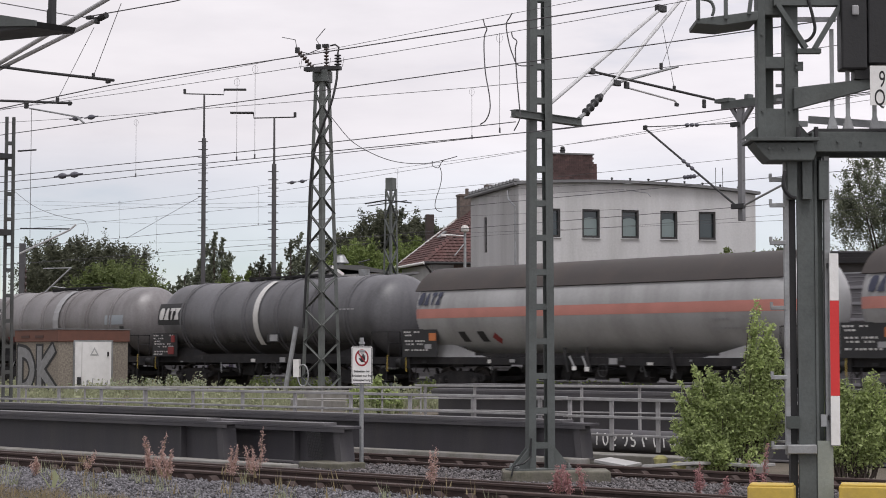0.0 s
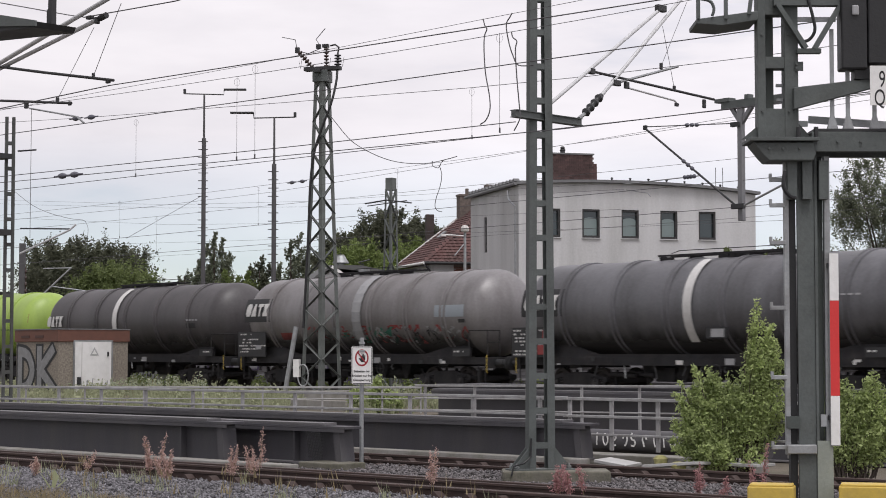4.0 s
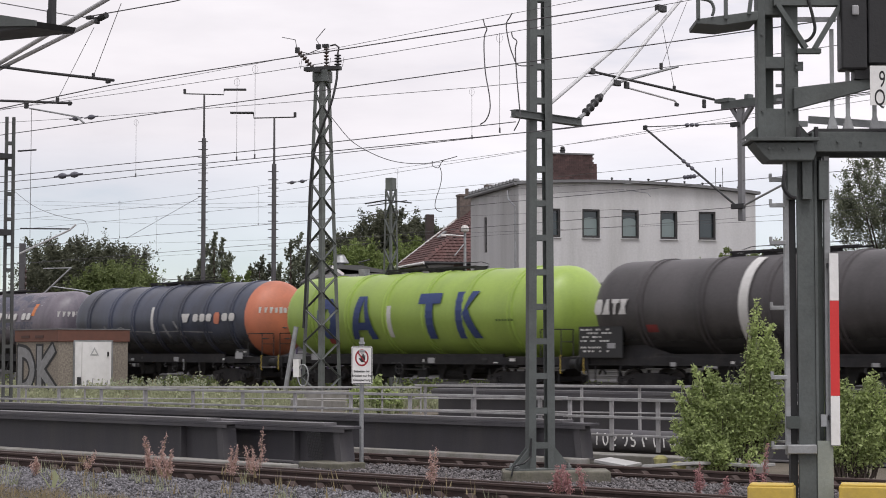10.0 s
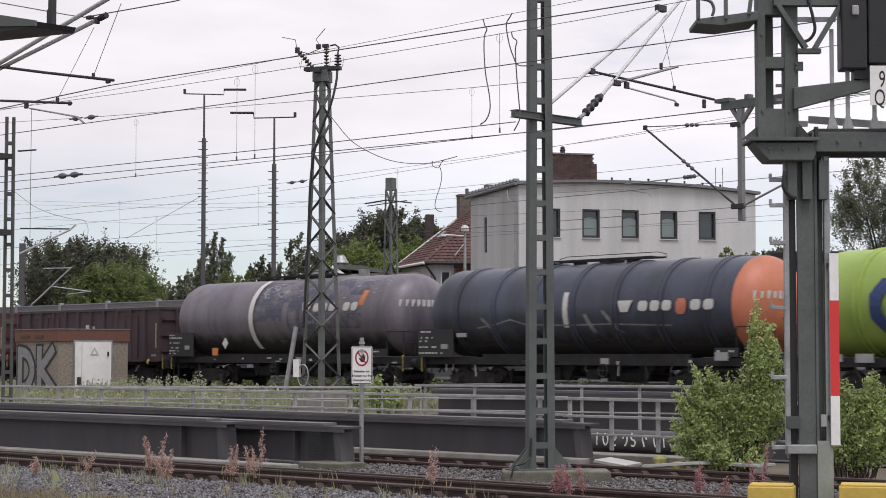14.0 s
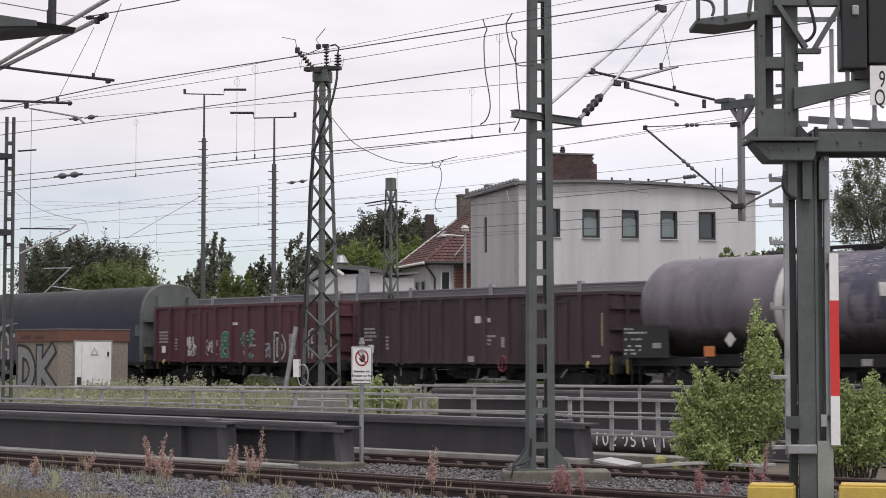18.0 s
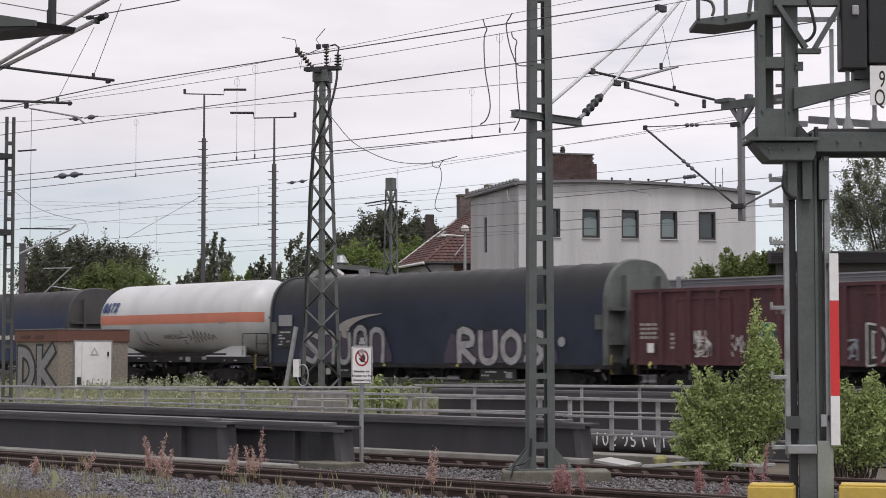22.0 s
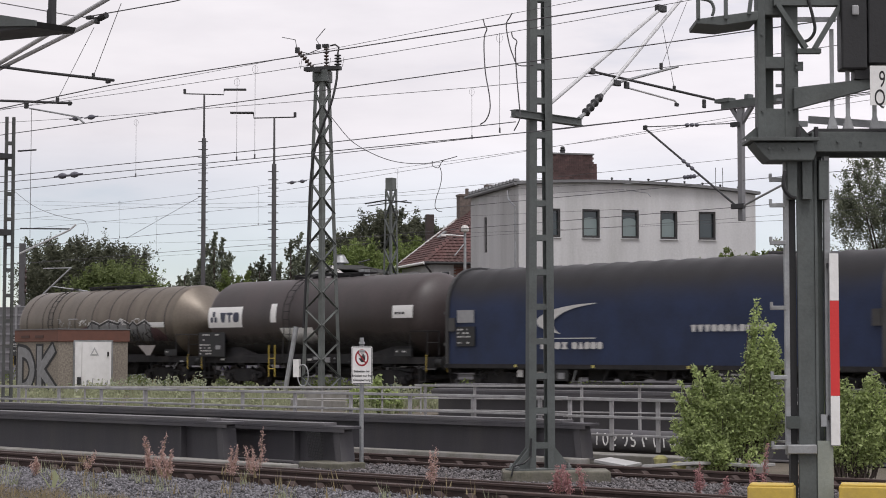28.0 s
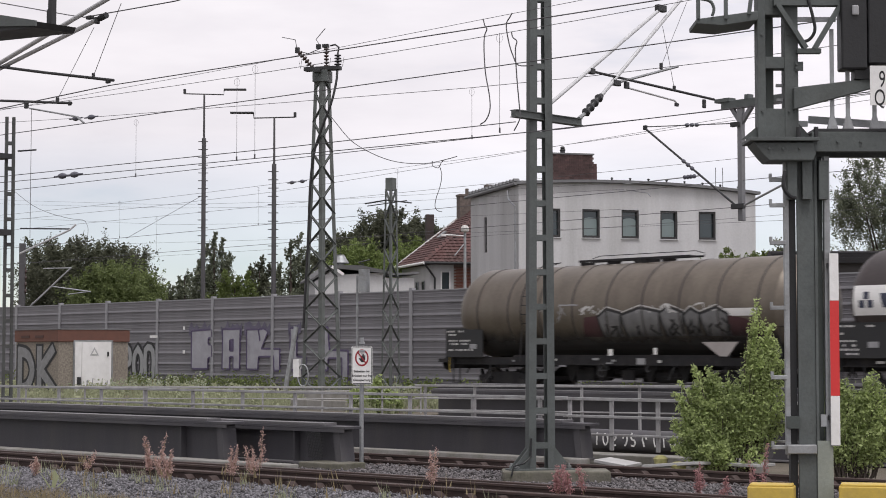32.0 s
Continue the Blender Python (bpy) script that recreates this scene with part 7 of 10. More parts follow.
def bush(m, humps, size, label, seed):
    """A bush of arching branches that fan out into humps; leaves sit along the outer half of each branch."""
    r7 = np.random.default_rng(seed)
    t = thing("bush", m, label, "bush", "bushes beside the bridge")
    pts = []
    for cx, cy, h, r, n in humps:
        for k in range(n):
            a, u = r7.uniform(0, 2 * math.pi), r7.uniform(0, 1) ** 0.6 * (1.25 if r7.random() < 0.12 else 1.0)
            tip = np.array((cx + r * u * math.cos(a), cy + 0.8 * r * u * math.sin(a), h * (1.0 - 0.30 * u * u) * r7.uniform(0.62, 1.04)))
            foot_ = np.array((cx * 0.45 + r7.normal(0, 0.05), cy * 0.4 + r7.normal(0, 0.05), 0.0))
            mid = foot_ * 0.35 + tip * 0.65 + np.array((0, 0, 0.16 * h))
            mid[2] = min(mid[2], tip[2])
            if k % 4 == 0:
                part("stem", Shape().tube([tuple(foot_), tuple(mid), tuple(tip)], [0.014, 0.009, 0.003], 5), BARK, t)
            f = r7.uniform(0.12, 1.0, int(r7.uniform(40, 200) * (0.45 + 0.5 * h / 2)))[:, None] ** 0.8
            q = foot_ * (1 - f) ** 2 + 2 * mid * f * (1 - f) + tip * f * f
            pts.append(q + r7.normal(0, 0.062, q.shape) * (1.45 - f))
    part("foliage", soup("foliage", quads(r7, np.vstack(pts), size, 0.8, 2.0), 4, LEAF_BUSH), None, t)
    return t


bush(pose(5.25, 35.0, -0.3), ((-0.30, 0.1, 1.95, 0.48, 95), (0.15, 0.2, 1.95, 0.6, 85), (0.72, 0.0, 3.0, 0.36, 85), (0.55, 0.05, 3.5, 0.13, 12), (0.85, 0.0, 3.3, 0.12, 10), (-0.62, -0.1, 1.25, 0.45, 60), (-0.75, 0.0, 1.6, 0.3, 16), (0.85, 0.1, 1.9, 0.45, 40), (-0.45, -0.2, 0.8, 0.55, 60), (0.35, -0.3, 0.6, 0.35, 5), (-0.5, 0, 2.3, 0.16, 8), (-0.1, 0, 2.28, 0.14, 8), (-0.85, 0, 1.75, 0.18, 8)), 0.034, "leafy green bush growing beside the bridge end", 31)
bush(pose(7.25, 34.0, -0.3), ((-0.25, 0.0, 2.15, 0.42, 85), (-0.32, 0.0, 2.5, 0.12, 10), (0.5, 0.0, 1.9, 0.42, 80), (0.45, 0.0, 2.15, 0.12, 8), (0.1, 0.0, 1.2, 0.7, 60), (0.95, 0.1, 1.6, 0.4, 40)), 0.034, "leafy green bush growing beside the bridge end", 32)
bush(pose(-2.0, 55.5, -0.1), ((-0.5, 0, 1.1, 0.4, 16), (0.1, 0.1, 1.35, 0.35, 18), (0.7, 0, 0.95, 0.4, 14)), 0.06, "low leafy weeds behind the railing", 33)


def blades(rng, pts, h, lean, w, per):
    """Grass or stalks: thin triangles standing at pts."""
    p = np.repeat(np.asarray(pts, float), per, 0)
    n = len(p)
    p[:, :2] += rng.normal(0, 0.05, (n, 2))
    hh = h * rng.uniform(0.4, 1.15, (n, 1))
    a = rng.uniform(0, 2 * math.pi, n)
    side = np.stack([np.cos(a), np.sin(a), np.zeros(n)], 1) * w / 2
    tip = p + np.stack([rng.normal(0, lean, n), rng.normal(0, lean, n), np.ones(n)], 1) * hh
    return np.stack([p - side, p + side, tip], 1)


def strip(turn, s0, s1, d0, d1, n, zf, rng):
    s, d = rng.uniform(s0, s1, n), rng.uniform(d0, d1, n)
    a = radians(turn)
    x, y = s * math.cos(a) - d * math.sin(a), s * math.sin(a) + d * math.cos(a)
    return np.stack([x, y, zf(d)], 1)


rng = np.random.default_rng(77)
bank_z = lambda d: np.interp(d, [30.5, 33, 36, 39.6], [-0.43, 0.10, 0.26, 0.31])
clear = lambda p: p[(p[:, 0] < -4.85) | (p[:, 0] > -2.75)]
pts = clear(strip(FAR_TURN, -88, -43, 32.0, 38.5, 1500, bank_z, rng))
tagged(part("weeds", soup("weeds", blades(rng, pts, 0.5, 0.28, 0.03, 14), 3, GRASS), None), "tall light green grass and weeds on the bank", "grass", kind="stuff")
pts = clear(strip(FAR_TURN, -88, -43, 32.0, 39.4, 400, bank_z, rng))
tagged(part("leafy_weeds", soup("leafy_weeds", leaves(rng, pts + [0, 0, 0.22], np.full(len(pts), 0.30), 15000, 0.07, 1.0, 0.1), 4, GRASS), None), "leafy weeds with pale flowers on the bank", "weeds", kind="stuff")
# taller stems in loose clumps, with small pale leaves up their length
for s0, s1, n, hh in ((-63.4, -58.2, 46, 1.0), (-57.5, -54.6, 16, 0.62), (-48.3, -46.4, 26, 0.95), (-72, -66, 24, 0.7)):
    foot_pts = strip(FAR_TURN, s0, s1, 35.6, 37.6, n, bank_z, rng)
    rise = hh * rng.uniform(0.5, 1.0, n)
    lean_ = rng.normal(0, 0.16, (n, 2))
    f = rng.uniform(0.25, 1.0, (n, 26, 1))
    q = foot_pts[:, None, :] + f * np.concatenate([lean_, rise[:, None]], 1)[:, None, :]
    q = q.reshape(-1, 3) + rng.normal(0, 0.035, (n * 26, 3))
    t = thing("tall_weeds", Matrix(), "clump of tall pale-leaved weeds on the bank", "weeds", kind="stuff")
    for k in range(n):
        top = foot_pts[k] + np.array((*lean_[k], rise[k]))
        part("stem", Shape().tube([tuple(foot_pts[k]), tuple(top)], [0.009, 0.004], 4), STRAW, t)
    part("leaves", soup("leaves", quads(rng, q, 0.05, 0.9, 2.2), 4, PALE_WEED), None, t)
pts = strip(FAR_TURN, -95, -46, 46.8, 47.9, 260, lambda d: np.full(len(d), 0.33), rng)
tagged(part("leafy_weeds", soup("leafy_weeds", leaves(rng, pts + [0, 0, 0.25], np.full(len(pts), 0.35), 7000, 0.07, 1.0, 0.1), 4, LEAF_MID), None), "dark weeds along the barrier's foot", "weeds", kind="stuff")
low = lambda d: np.full(len(d), -0.18)
pts = strip(NEAR_TURN, -28, -21.0, 14.6, 16.7, 480, low, rng)
tagged(part("dry_grass", soup("dry_grass", blades(rng, pts, 0.17, 0.5, 0.013, 9), 3, STRAW), None), "short dry grass at the ballast's edge", "grass", kind="stuff")
# pale seeding stalks that stand up singly
pts = strip(NEAR_TURN, -31, -17, 15.8, 20.0, 46, low, rng)
tagged(part("dry_stalks", soup("dry_stalks", np.concatenate([blades(rng, pts, 0.5, 0.16, 0.010, 3), blades(rng, pts + [0, 0, 0.22], 0.2, 0.25, 0.03, 3)]), 3, STRAW), None), "pale dry stalks with seed heads in the ballast", "grass", kind="stuff")
pts = strip(NEAR_TURN, -34, -17, 15.5, 19.9, 34, low, rng)
tagged(part("grass_tufts", soup("grass_tufts", blades(rng, pts, 0.32, 0.3, 0.016, 16), 3, GRASS), None), "thin green tufts in the ballast", "grass", kind="stuff")


def stones(rng, pts, size, material):
    """Angular stones: distorted octahedra."""
    n = len(pts)
    base = np.array([(1, 0, 0), (-1, 0, 0), (0, 1, 0), (0, -1, 0), (0, 0, 1), (0, 0, -1)], float)
    tri = np.array([(0, 2, 4), (2, 1, 4), (1, 3, 4), (3, 0, 4), (2, 0, 5), (1, 2, 5), (3, 1, 5), (0, 3, 5)])
    v = base[None] * rng.uniform(0.55, 1.15, (n, 6, 1)) + rng.normal(0, 0.16, (n, 6, 3))
    v *= size * rng.uniform(0.6, 1.35, (n, 1, 1)) * np.array([1.15, 1.0, 0.8])
    a = rng.uniform(0, 2 * math.pi, n)
    tl = rng.uniform(-0.6, 0.6, n)
    c, s = np.cos(a)[:, None], np.sin(a)[:, None]
    x, y, z = v[..., 0] * c - v[..., 1] * s, v[..., 0] * s + v[..., 1] * c, v[..., 2]
    ct, st = np.cos(tl)[:, None], np.sin(tl)[:, None]
    v = np.stack([x, y * ct - z * st, y * st + z * ct], -1) + np.asarray(pts)[:, None, :]
    me = bpy.data.meshes.new("ballast")
    me.vertices.add(n * 6)
    me.vertices.foreach_set("co", v.astype(np.float32).ravel())
    idx = (tri[None] + (np.arange(n) * 6)[:, None, None]).astype(np.int32)
    me.loops.add(n * 24)
    me.loops.foreach_set("vertex_index", idx.ravel())
    me.polygons.add(n * 8)
    me.polygons.foreach_set("loop_start", np.arange(0, n * 24, 3, dtype=np.int32))
    me.update(calc_edges=True)
    me.materials.append(material)
    return me


def bed_top(d):
    return np.interp(d, [8, 20, 28], [-0.235, -0.165, -0.165])


pts = strip(NEAR_TURN, -36, -16, 15.0, 20.2, 60000, bed_top, rng)
pts[:, 2] += rng.uniform(-0.01, 0.035, len(pts))
tagged(part("ballast", stones(rng, pts, 0.031, BALLAST), None), "grey crushed ballast stones beside the track", "ballast", kind="stuff")
pts = strip(NEAR_TURN, -30, -13, 21.6, 25.6, 26000, bed_top, rng)
pts[:, 2] += rng.uniform(-0.01, 0.04, len(pts))
tagged(part("ballast", stones(rng, pts, 0.032, BALLAST_DARK), None), "grey-brown crushed ballast between the tracks", "ballast", kind="stuff")
pts = strip(NEAR_TURN, -41, -13, 20.2, 21.5, 6000, bed_top, rng)
tagged(part("ballast", stones(rng, pts, 0.032, BALLAST_DARK), None), "brownish ballast between the rails", "ballast", kind="stuff")


def sorrel(x, y, h, n, seed):
    """A dry plant with rusty seed heads."""
    r2 = np.random.default_rng(seed)
    t = thing("sorrel_plant", pose(x, y, -0.19), "dry weed with rusty red seed heads in the ballast", "weed", "dry weeds")
    for k in range(n):
        c, r = [], []
        tx, ty, hh = r2.normal(0, 0.12), r2.normal(0, 0.08), 1.15 * h * r2.uniform(0.65, 1.05)
        part("stalk", Shape().tube([(tx * 0.2, ty * 0.2, 0), (tx * 0.6, ty * 0.6, hh * 0.6), (tx, ty, hh)], [0.006, 0.005, 0.003], 5), STRAW, t)
        for j in range(11):
            f = 0.40 + 0.60 * j / 10
            # short side shoots that lean upwards
            a = r2.uniform(0, 6.28)
            o = 0.10 * (1.25 - f) * r2.uniform(0.3, 1.0)
            for g in (0.0, 0.5, 1.0):
                c.append((tx * f + o * g * math.cos(a), ty * f + o * g * math.sin(a), hh * f + g * 0.06))
                r.append(0.05 * (1.5 - f))
        tagged(part("seed_head", soup("seed_head", leaves(r2, c, r, 380, 0.017, 1.0, 0.1, 1.5), 4, SORREL_RED if x > 0.5 else SORREL), None, t), kind="stuff")
    return t


for k, (x, y, h, n) in enumerate(((-6.95, 32.3, 0.36, 2), (-6.2, 32.6, 0.42, 1), (-4.62, 30.2, 0.72, 3), (-4.35, 30.0, 0.62, 3), (-3.35, 29.8, 0.62, 2), (-3.05, 30.6, 0.50, 2), (-2.9, 29.6, 0.75, 1),
                                  (-0.16, 27.6, 0.62, 2), (1.62, 26.8, 0.50, 3), (1.78, 26.6, 0.42, 2), (2.05, 27.0, 0.52, 1), (4.35, 26.0, 0.70, 2), (3.6, 26.6, 0.48, 2), (3.9, 26.4, 0.40, 1))):
    sorrel(x, y, h, n, 200 + k)
single("pale_leaf_weed", Shape().prism([(-0.02, 0), (0.02, 0), (0.10, 0.22), (0.02, 0.34)], 0, 0.01, "y").prism([(-0.02, 0), (0.02, 0), (-0.12, 0.2), (-0.2, 0.3)], 0.02, 0.03, "y").prism([(-0.03, 0), (0.03, 0), (0.2, 0.16), (0.24, 0.2)], -0.02, -0.01, "y"), mat("pale_leaf", (0.30, 0.32, 0.18), 0.7, vary=0.2), "pale broad-leaved weed in the ballast", "weed", pose(-6.1, 29.6, -0.2, 0, 0, 20))

# ---- railings, sign, hut, houses ----
RAILING = mat("grey_railing_paint", (0.35, 0.345, 0.35), 0.6, 0.1, vary=0.2, scale=3, dirt=(0.17, 0.16, 0.15), dirt_amount=0.6)


def railing(m, L, posts, rails, foot, top, label, wide=0.07):
    """Posts with horizontal rails; local x runs along it."""
    t = thing("bridge_railing", m, label, "railing", "railings", kind="structure")
    for x in posts:
        part("post", Shape().box(x, 0.03, (foot + top) / 2, wide, 0.05, top - foot), RAILING, t, bevel=0.006)
    for z, h in rails:
        part("rail", Shape().box(L / 2, 0, z, L, 0.045, h), RAILING, t, bevel=0.008)
    return t


railing(near(-47.0, 29.3), 22.9, [0.08 + 1.84 * k for k in range(13)], [(1.05, 0.06), (0.71, 0.05), (0.47, 0.04)], 0.0, 1.04, "grey steel railing on the bridge walkway", 0.09)
railing(near(-24.7, 29.9), 6.0, [0.15, 1.23, 2.38, 3.7, 5.4], [(1.02, 0.065), (0.67, 0.055), (0.31, 0.045)], 0.0, 1.0, "grey steel railing with lighter posts at the bridge end", 0.085)
railing(pose(-14.5, 55.6, 0, 0, 0, -3.0), 13.9, [0.5 + 1.75 * k for k in range(8)] + [13.87], [(0.95, 0.06), (0.62, 0.03)], 0.1, 0.95, "thin grey railing behind the bridge walkway", 0.05)
railing(near(-31.9, 33.0) @ pose(0, 0, 0, 0, -0.5, 0), 10.5, [0.3 + 1.62 * k for k in range(7)], [(1.16, 0.055), (0.86, 0.035), (0.58, 0.035)], 0.1, 1.14, "thin grey railing along the far walkway", 0.06)
single("deck_edge", Shape().box(8.5, 0, 1.11, 17.5, 1.6, 0.10).box(8.5, -0.82, 1.15, 17.5, 0.06, 0.06), GIRDER, "grey edge of the far bridge deck", "bridge deck", near(-32.9, 35.9), kind="structure")
pipe = thing("painted_pipe", near(-25.0, 31.2), "dark round pipe with white scrawl under the far bridge", "pipe")
part("pipe", Shape().tube([(0, 0, 0.12), (4.4, 0, 0.12)], 0.24, 20), GIRDER, pipe, smooth=40)
rs = random.Random(12)
LOOP = [(0.5 + 0.5 * math.cos(0.7 * k), 0.5 + 0.5 * math.sin(0.7 * k)) for k in range(10)]
HOOK = [(0.9, 1.0), (0.3, 1.0), (0.05, 0.75), (0.3, 0.5), (0.8, 0.45), (0.95, 0.2), (0.6, 0.0), (0.1, 0.05)]
TAIL = [(0.5, 0.5), (0.1, 0.65), (0.3, 0.98), (0.8, 0.95), (0.9, 0.6), (0.7, 0.2), (0.5, 0.0)]
BAR = [(0.3, 0.8), (0.55, 1.0), (0.5, 0.0)]
sc = Shape()
x = 0.05
for k, form in enumerate((BAR, BAR, LOOP, HOOK, TAIL, HOOK, TAIL, TAIL, BAR, LOOP, HOOK, TAIL)):
    h, w = rs.uniform(0.21, 0.27), rs.uniform(0.11, 0.15)
    cut = rs.randint(0, 2)
    turn_ = rs.choice((-1, 1))
    pts = [(x + w * (0.5 + turn_ * (p[0] - 0.5)) + rs.uniform(-0.012, 0.012), -0.248, 0.04 + h * p[1]) for p in form[cut if len(form) > 4 else 0:]]
    for a, b in zip(pts[:-1], pts[1:]):
        sc.span(a, b, 0.012, 0.032, (0, 0, 1))
    x += w + rs.choice((0.07, 0.09, 0.16))
part("scrawl", sc, WHITE_PAINT, pipe, "white sprayed scrawl")
single("abutment_wall", Shape().box(2.0, 0, -0.28, 5.5, 0.7, 0.35), CONCRETE, "low weathered concrete abutment", "wall", near(-25.2, 30.6), kind="structure", bevel=0.02)
for s, d, w, dd, rz, tilt in ((-21.9, 28.1, 0.75, 0.5, 0, 6), (-20.7, 28.3, 1.15, 0.55, 4, -5), (-20.2, 29.3, 1.6, 0.6, 0, 0)):
    single("duct_cover", Shape().box(0, 0, 0, w, dd, 0.06), mat("pale_concrete_slab", (0.42, 0.415, 0.41), 0.85, vary=0.12, scale=3), "pale concrete duct cover lying by the bridge", "duct cover", near(s, d, -0.10, rz) @ pose(0, 0, 0, tilt * 0.5, tilt, 0), "duct covers", bevel=0.01)
single("mossy_stone", Shape().lathe_z([(-0.1, 0.12), (0.0, 0.14), (0.05, 0.1), (0.07, 0.04)], 7), mat("mossy_yellow_stone", (0.30, 0.28, 0.12), 0.9, vary=0.3, scale=8, bump=0.4), "small mossy yellowish stone", "stone", near(-21.2, 28.5, -0.02))
single("mossy_stone", Shape().lathe_z([(-0.1, 0.12), (0.02, 0.15), (0.07, 0.11), (0.09, 0.04)], 9), mat("mossy_yellow_stone", (0.30, 0.28, 0.12), 0.9), "small mossy yellowish stone", "stone", pose(4.3, 34.6, -0.12))
mesh_end = thing("mesh_screen", near(-25.35, 23.84), "wire mesh screen on the girder's end", "mesh screen")
ms = Shape()
for k in range(9):
    ms.span((-0.42 + 0.045 * k, 0, 0.0), (-0.48 + 0.045 * k - 0.05, 0, 0.5), 0.006, 0.012)
    ms.span((-0.46, 0.001, 0.04 + 0.055 * k), (-0.06, 0.001, 0.02 + 0.055 * k), 0.006, 0.012)
part("mesh", ms, DARK_STEEL, mesh_end)

sign = thing("warning_sign", pose(-1.53, 35.59, -0.28, 0, 0, 4), "white warning sign with a red ring on a grey post", "sign")
part("post", Shape().rod((0, 0.05, 0), (0, 0.05, 2.52), 0.042, seg=14), GALV, sign, smooth=40)
pl = part("plate", Shape().prism([(-0.17, 1.64), (0.17, 1.64), (0.20, 1.67), (0.20, 2.33), (0.17, 2.36), (-0.17, 2.36), (-0.20, 2.33), (-0.20, 1.67)], -0.02, 0.0, "y"), WHITE_PAINT, sign, "white plate with a thin black border")
br = Shape()
for x, z, sx, sz in ((-0.187, 2.0, 0.014, 0.66), (0.187, 2.0, 0.014, 0.66), (0, 1.655, 0.34, 0.014), (0, 2.345, 0.34, 0.014)):
    br.box(x, -0.022, z, sx, 0.004, sz)
part("border", br, BLACK_PAINT, pl)
ring = Shape()
N_ = 36
for k in range(N_):
    a, b = 2 * math.pi * k / N_, 2 * math.pi * (k + 1) / N_
    ring.add([(0.128 * math.cos(a), -0.023, 2.14 + 0.16 * math.sin(a)), (0.128 * math.cos(b), -0.023, 2.14 + 0.16 * math.sin(b)), (0.100 * math.cos(b), -0.023, 2.14 + 0.128 * math.sin(b)), (0.100 * math.cos(a), -0.023, 2.14 + 0.128 * math.sin(a))], [(0, 1, 2, 3)])
part("red_ring", ring, mat("dark_red_ring", (0.30, 0.02, 0.03), 0.5, vary=0.05), pl)
part("slash", Shape().span((-0.08, -0.024, 2.245), (0.08, -0.024, 2.035), 0.004, 0.024, (0, 0, 1)), mat("dark_red_ring", (0.30, 0.02, 0.03)), pl)
part("pictogram", Shape().prism([(-0.01, 2.06), (0.045, 2.06), (0.062, 2.12), (0.066, 2.19), (0.05, 2.19), (0.046, 2.155), (0.040, 2.215), (0.024, 2.215), (0.022, 2.16), (0.008, 2.225), (-0.008, 2.22), (0.0, 2.155), (-0.026, 2.20), (-0.040, 2.19), (-0.022, 2.13), (-0.055, 2.14), (-0.06, 2.125)], -0.0225, -0.0215, "y"), BLACK_PAINT, pl, "black pictogram")
for k, words in enumerate(("Betreten der", "Brücken nur bei", "Gleissperrung")):
    lettering(words, 0.058, pl, pose(0, -0.0225, 1.885 - 0.082 * k, 90), BLACK_PAINT, bold=0.022)
part("clip", Shape().box(0, 0.02, 2.42, 0.11, 0.11, 0.04).box(0, 0.02, 2.27, 0.11, 0.11, 0.04), GALV, sign)


def equipment_hut():
    t = thing("equipment_hut", far(-66.7, 35.45, 0.1), "exposed-aggregate concrete equipment hut with a brown fascia and white doors", "hut")
    agg = mat("exposed_aggregate", (0.24, 0.21, 0.175), 0.95, vary=0.5, scale=14, fine=45, bump=0.8)
    fas = mat("brown_fascia", (0.135, 0.060, 0.043), 0.7, vary=0.15, scale=3)
    part("wall", Shape().box(-1.8, 1.55, 1.15, 3.6, 3.1, 2.3), agg, t, bevel=0.02)
    part("fascia", Shape().box(-1.8, 1.55, 2.53, 3.7, 3.2, 0.47), fas, t, bevel=0.015)
    part("roof_plate", Shape().box(-1.8, 1.55, 2.79, 3.74, 3.24, 0.04), ROOF_EDGE, t)
    for x in (-2.7, -1.5):
        part("vent", Shape().box(x, -0.06, 2.5, 0.7, 0.02, 0.10), mat("dark_brown_vent", (0.07, 0.035, 0.028), 0.7, vary=0.2), t)
    for a, b in ((0.69, 1.0), (1.0, 2.33)):
        d = part("door", Shape().box(0.03, (a + b) / 2, 1.30, 0.05, b - a - 0.02, 2.0), WHITE_PAINT, t, "white sheet metal door", bevel=0.006)
    fr = Shape().box(0.03, 0.66, 1.3, 0.06, 0.06, 2.1).box(0.03, 2.36, 1.3, 0.06, 0.06, 2.1).box(0.03, 1.51, 2.33, 0.06, 1.7, 0.06)
    part("door_frame", fr, GALV, t)
    part("hazard_triangle", Shape().prism([(1.35, 1.75), (1.75, 1.75), (1.55, 2.08)], 0.057, 0.062, "x"), mat("pale_grey_print", (0.42, 0.42, 0.42), 0.6, vary=0.05), d)
    part("hazard_mark", Shape().prism([(1.44, 1.80), (1.66, 1.80), (1.55, 1.98)], 0.064, 0.067, "x"), WHITE_PAINT, d)
    part("door_handle", Shape().box(0.09, 2.15, 1.8, 0.05, 0.05, 0.18).box(0.09, 0.86, 0.75, 0.04, 0.16, 0.3), DARK_STEEL, d)
    sm = Shape()
    r3 = random.Random(4)
    for k in range(9):
        y0, z0 = r3.uniform(1.1, 2.2), r3.uniform(0.35, 0.6)
        sm.span((0.062, y0, z0), (0.062, y0 + r3.uniform(-0.12, 0.12), z0 + r3.uniform(0.1, 0.4)), 0.008, 0.035)
    part("smear", sm, GREY_PLATE, d, "grey scrawl on the door")
    return t


hut = equipment_hut()


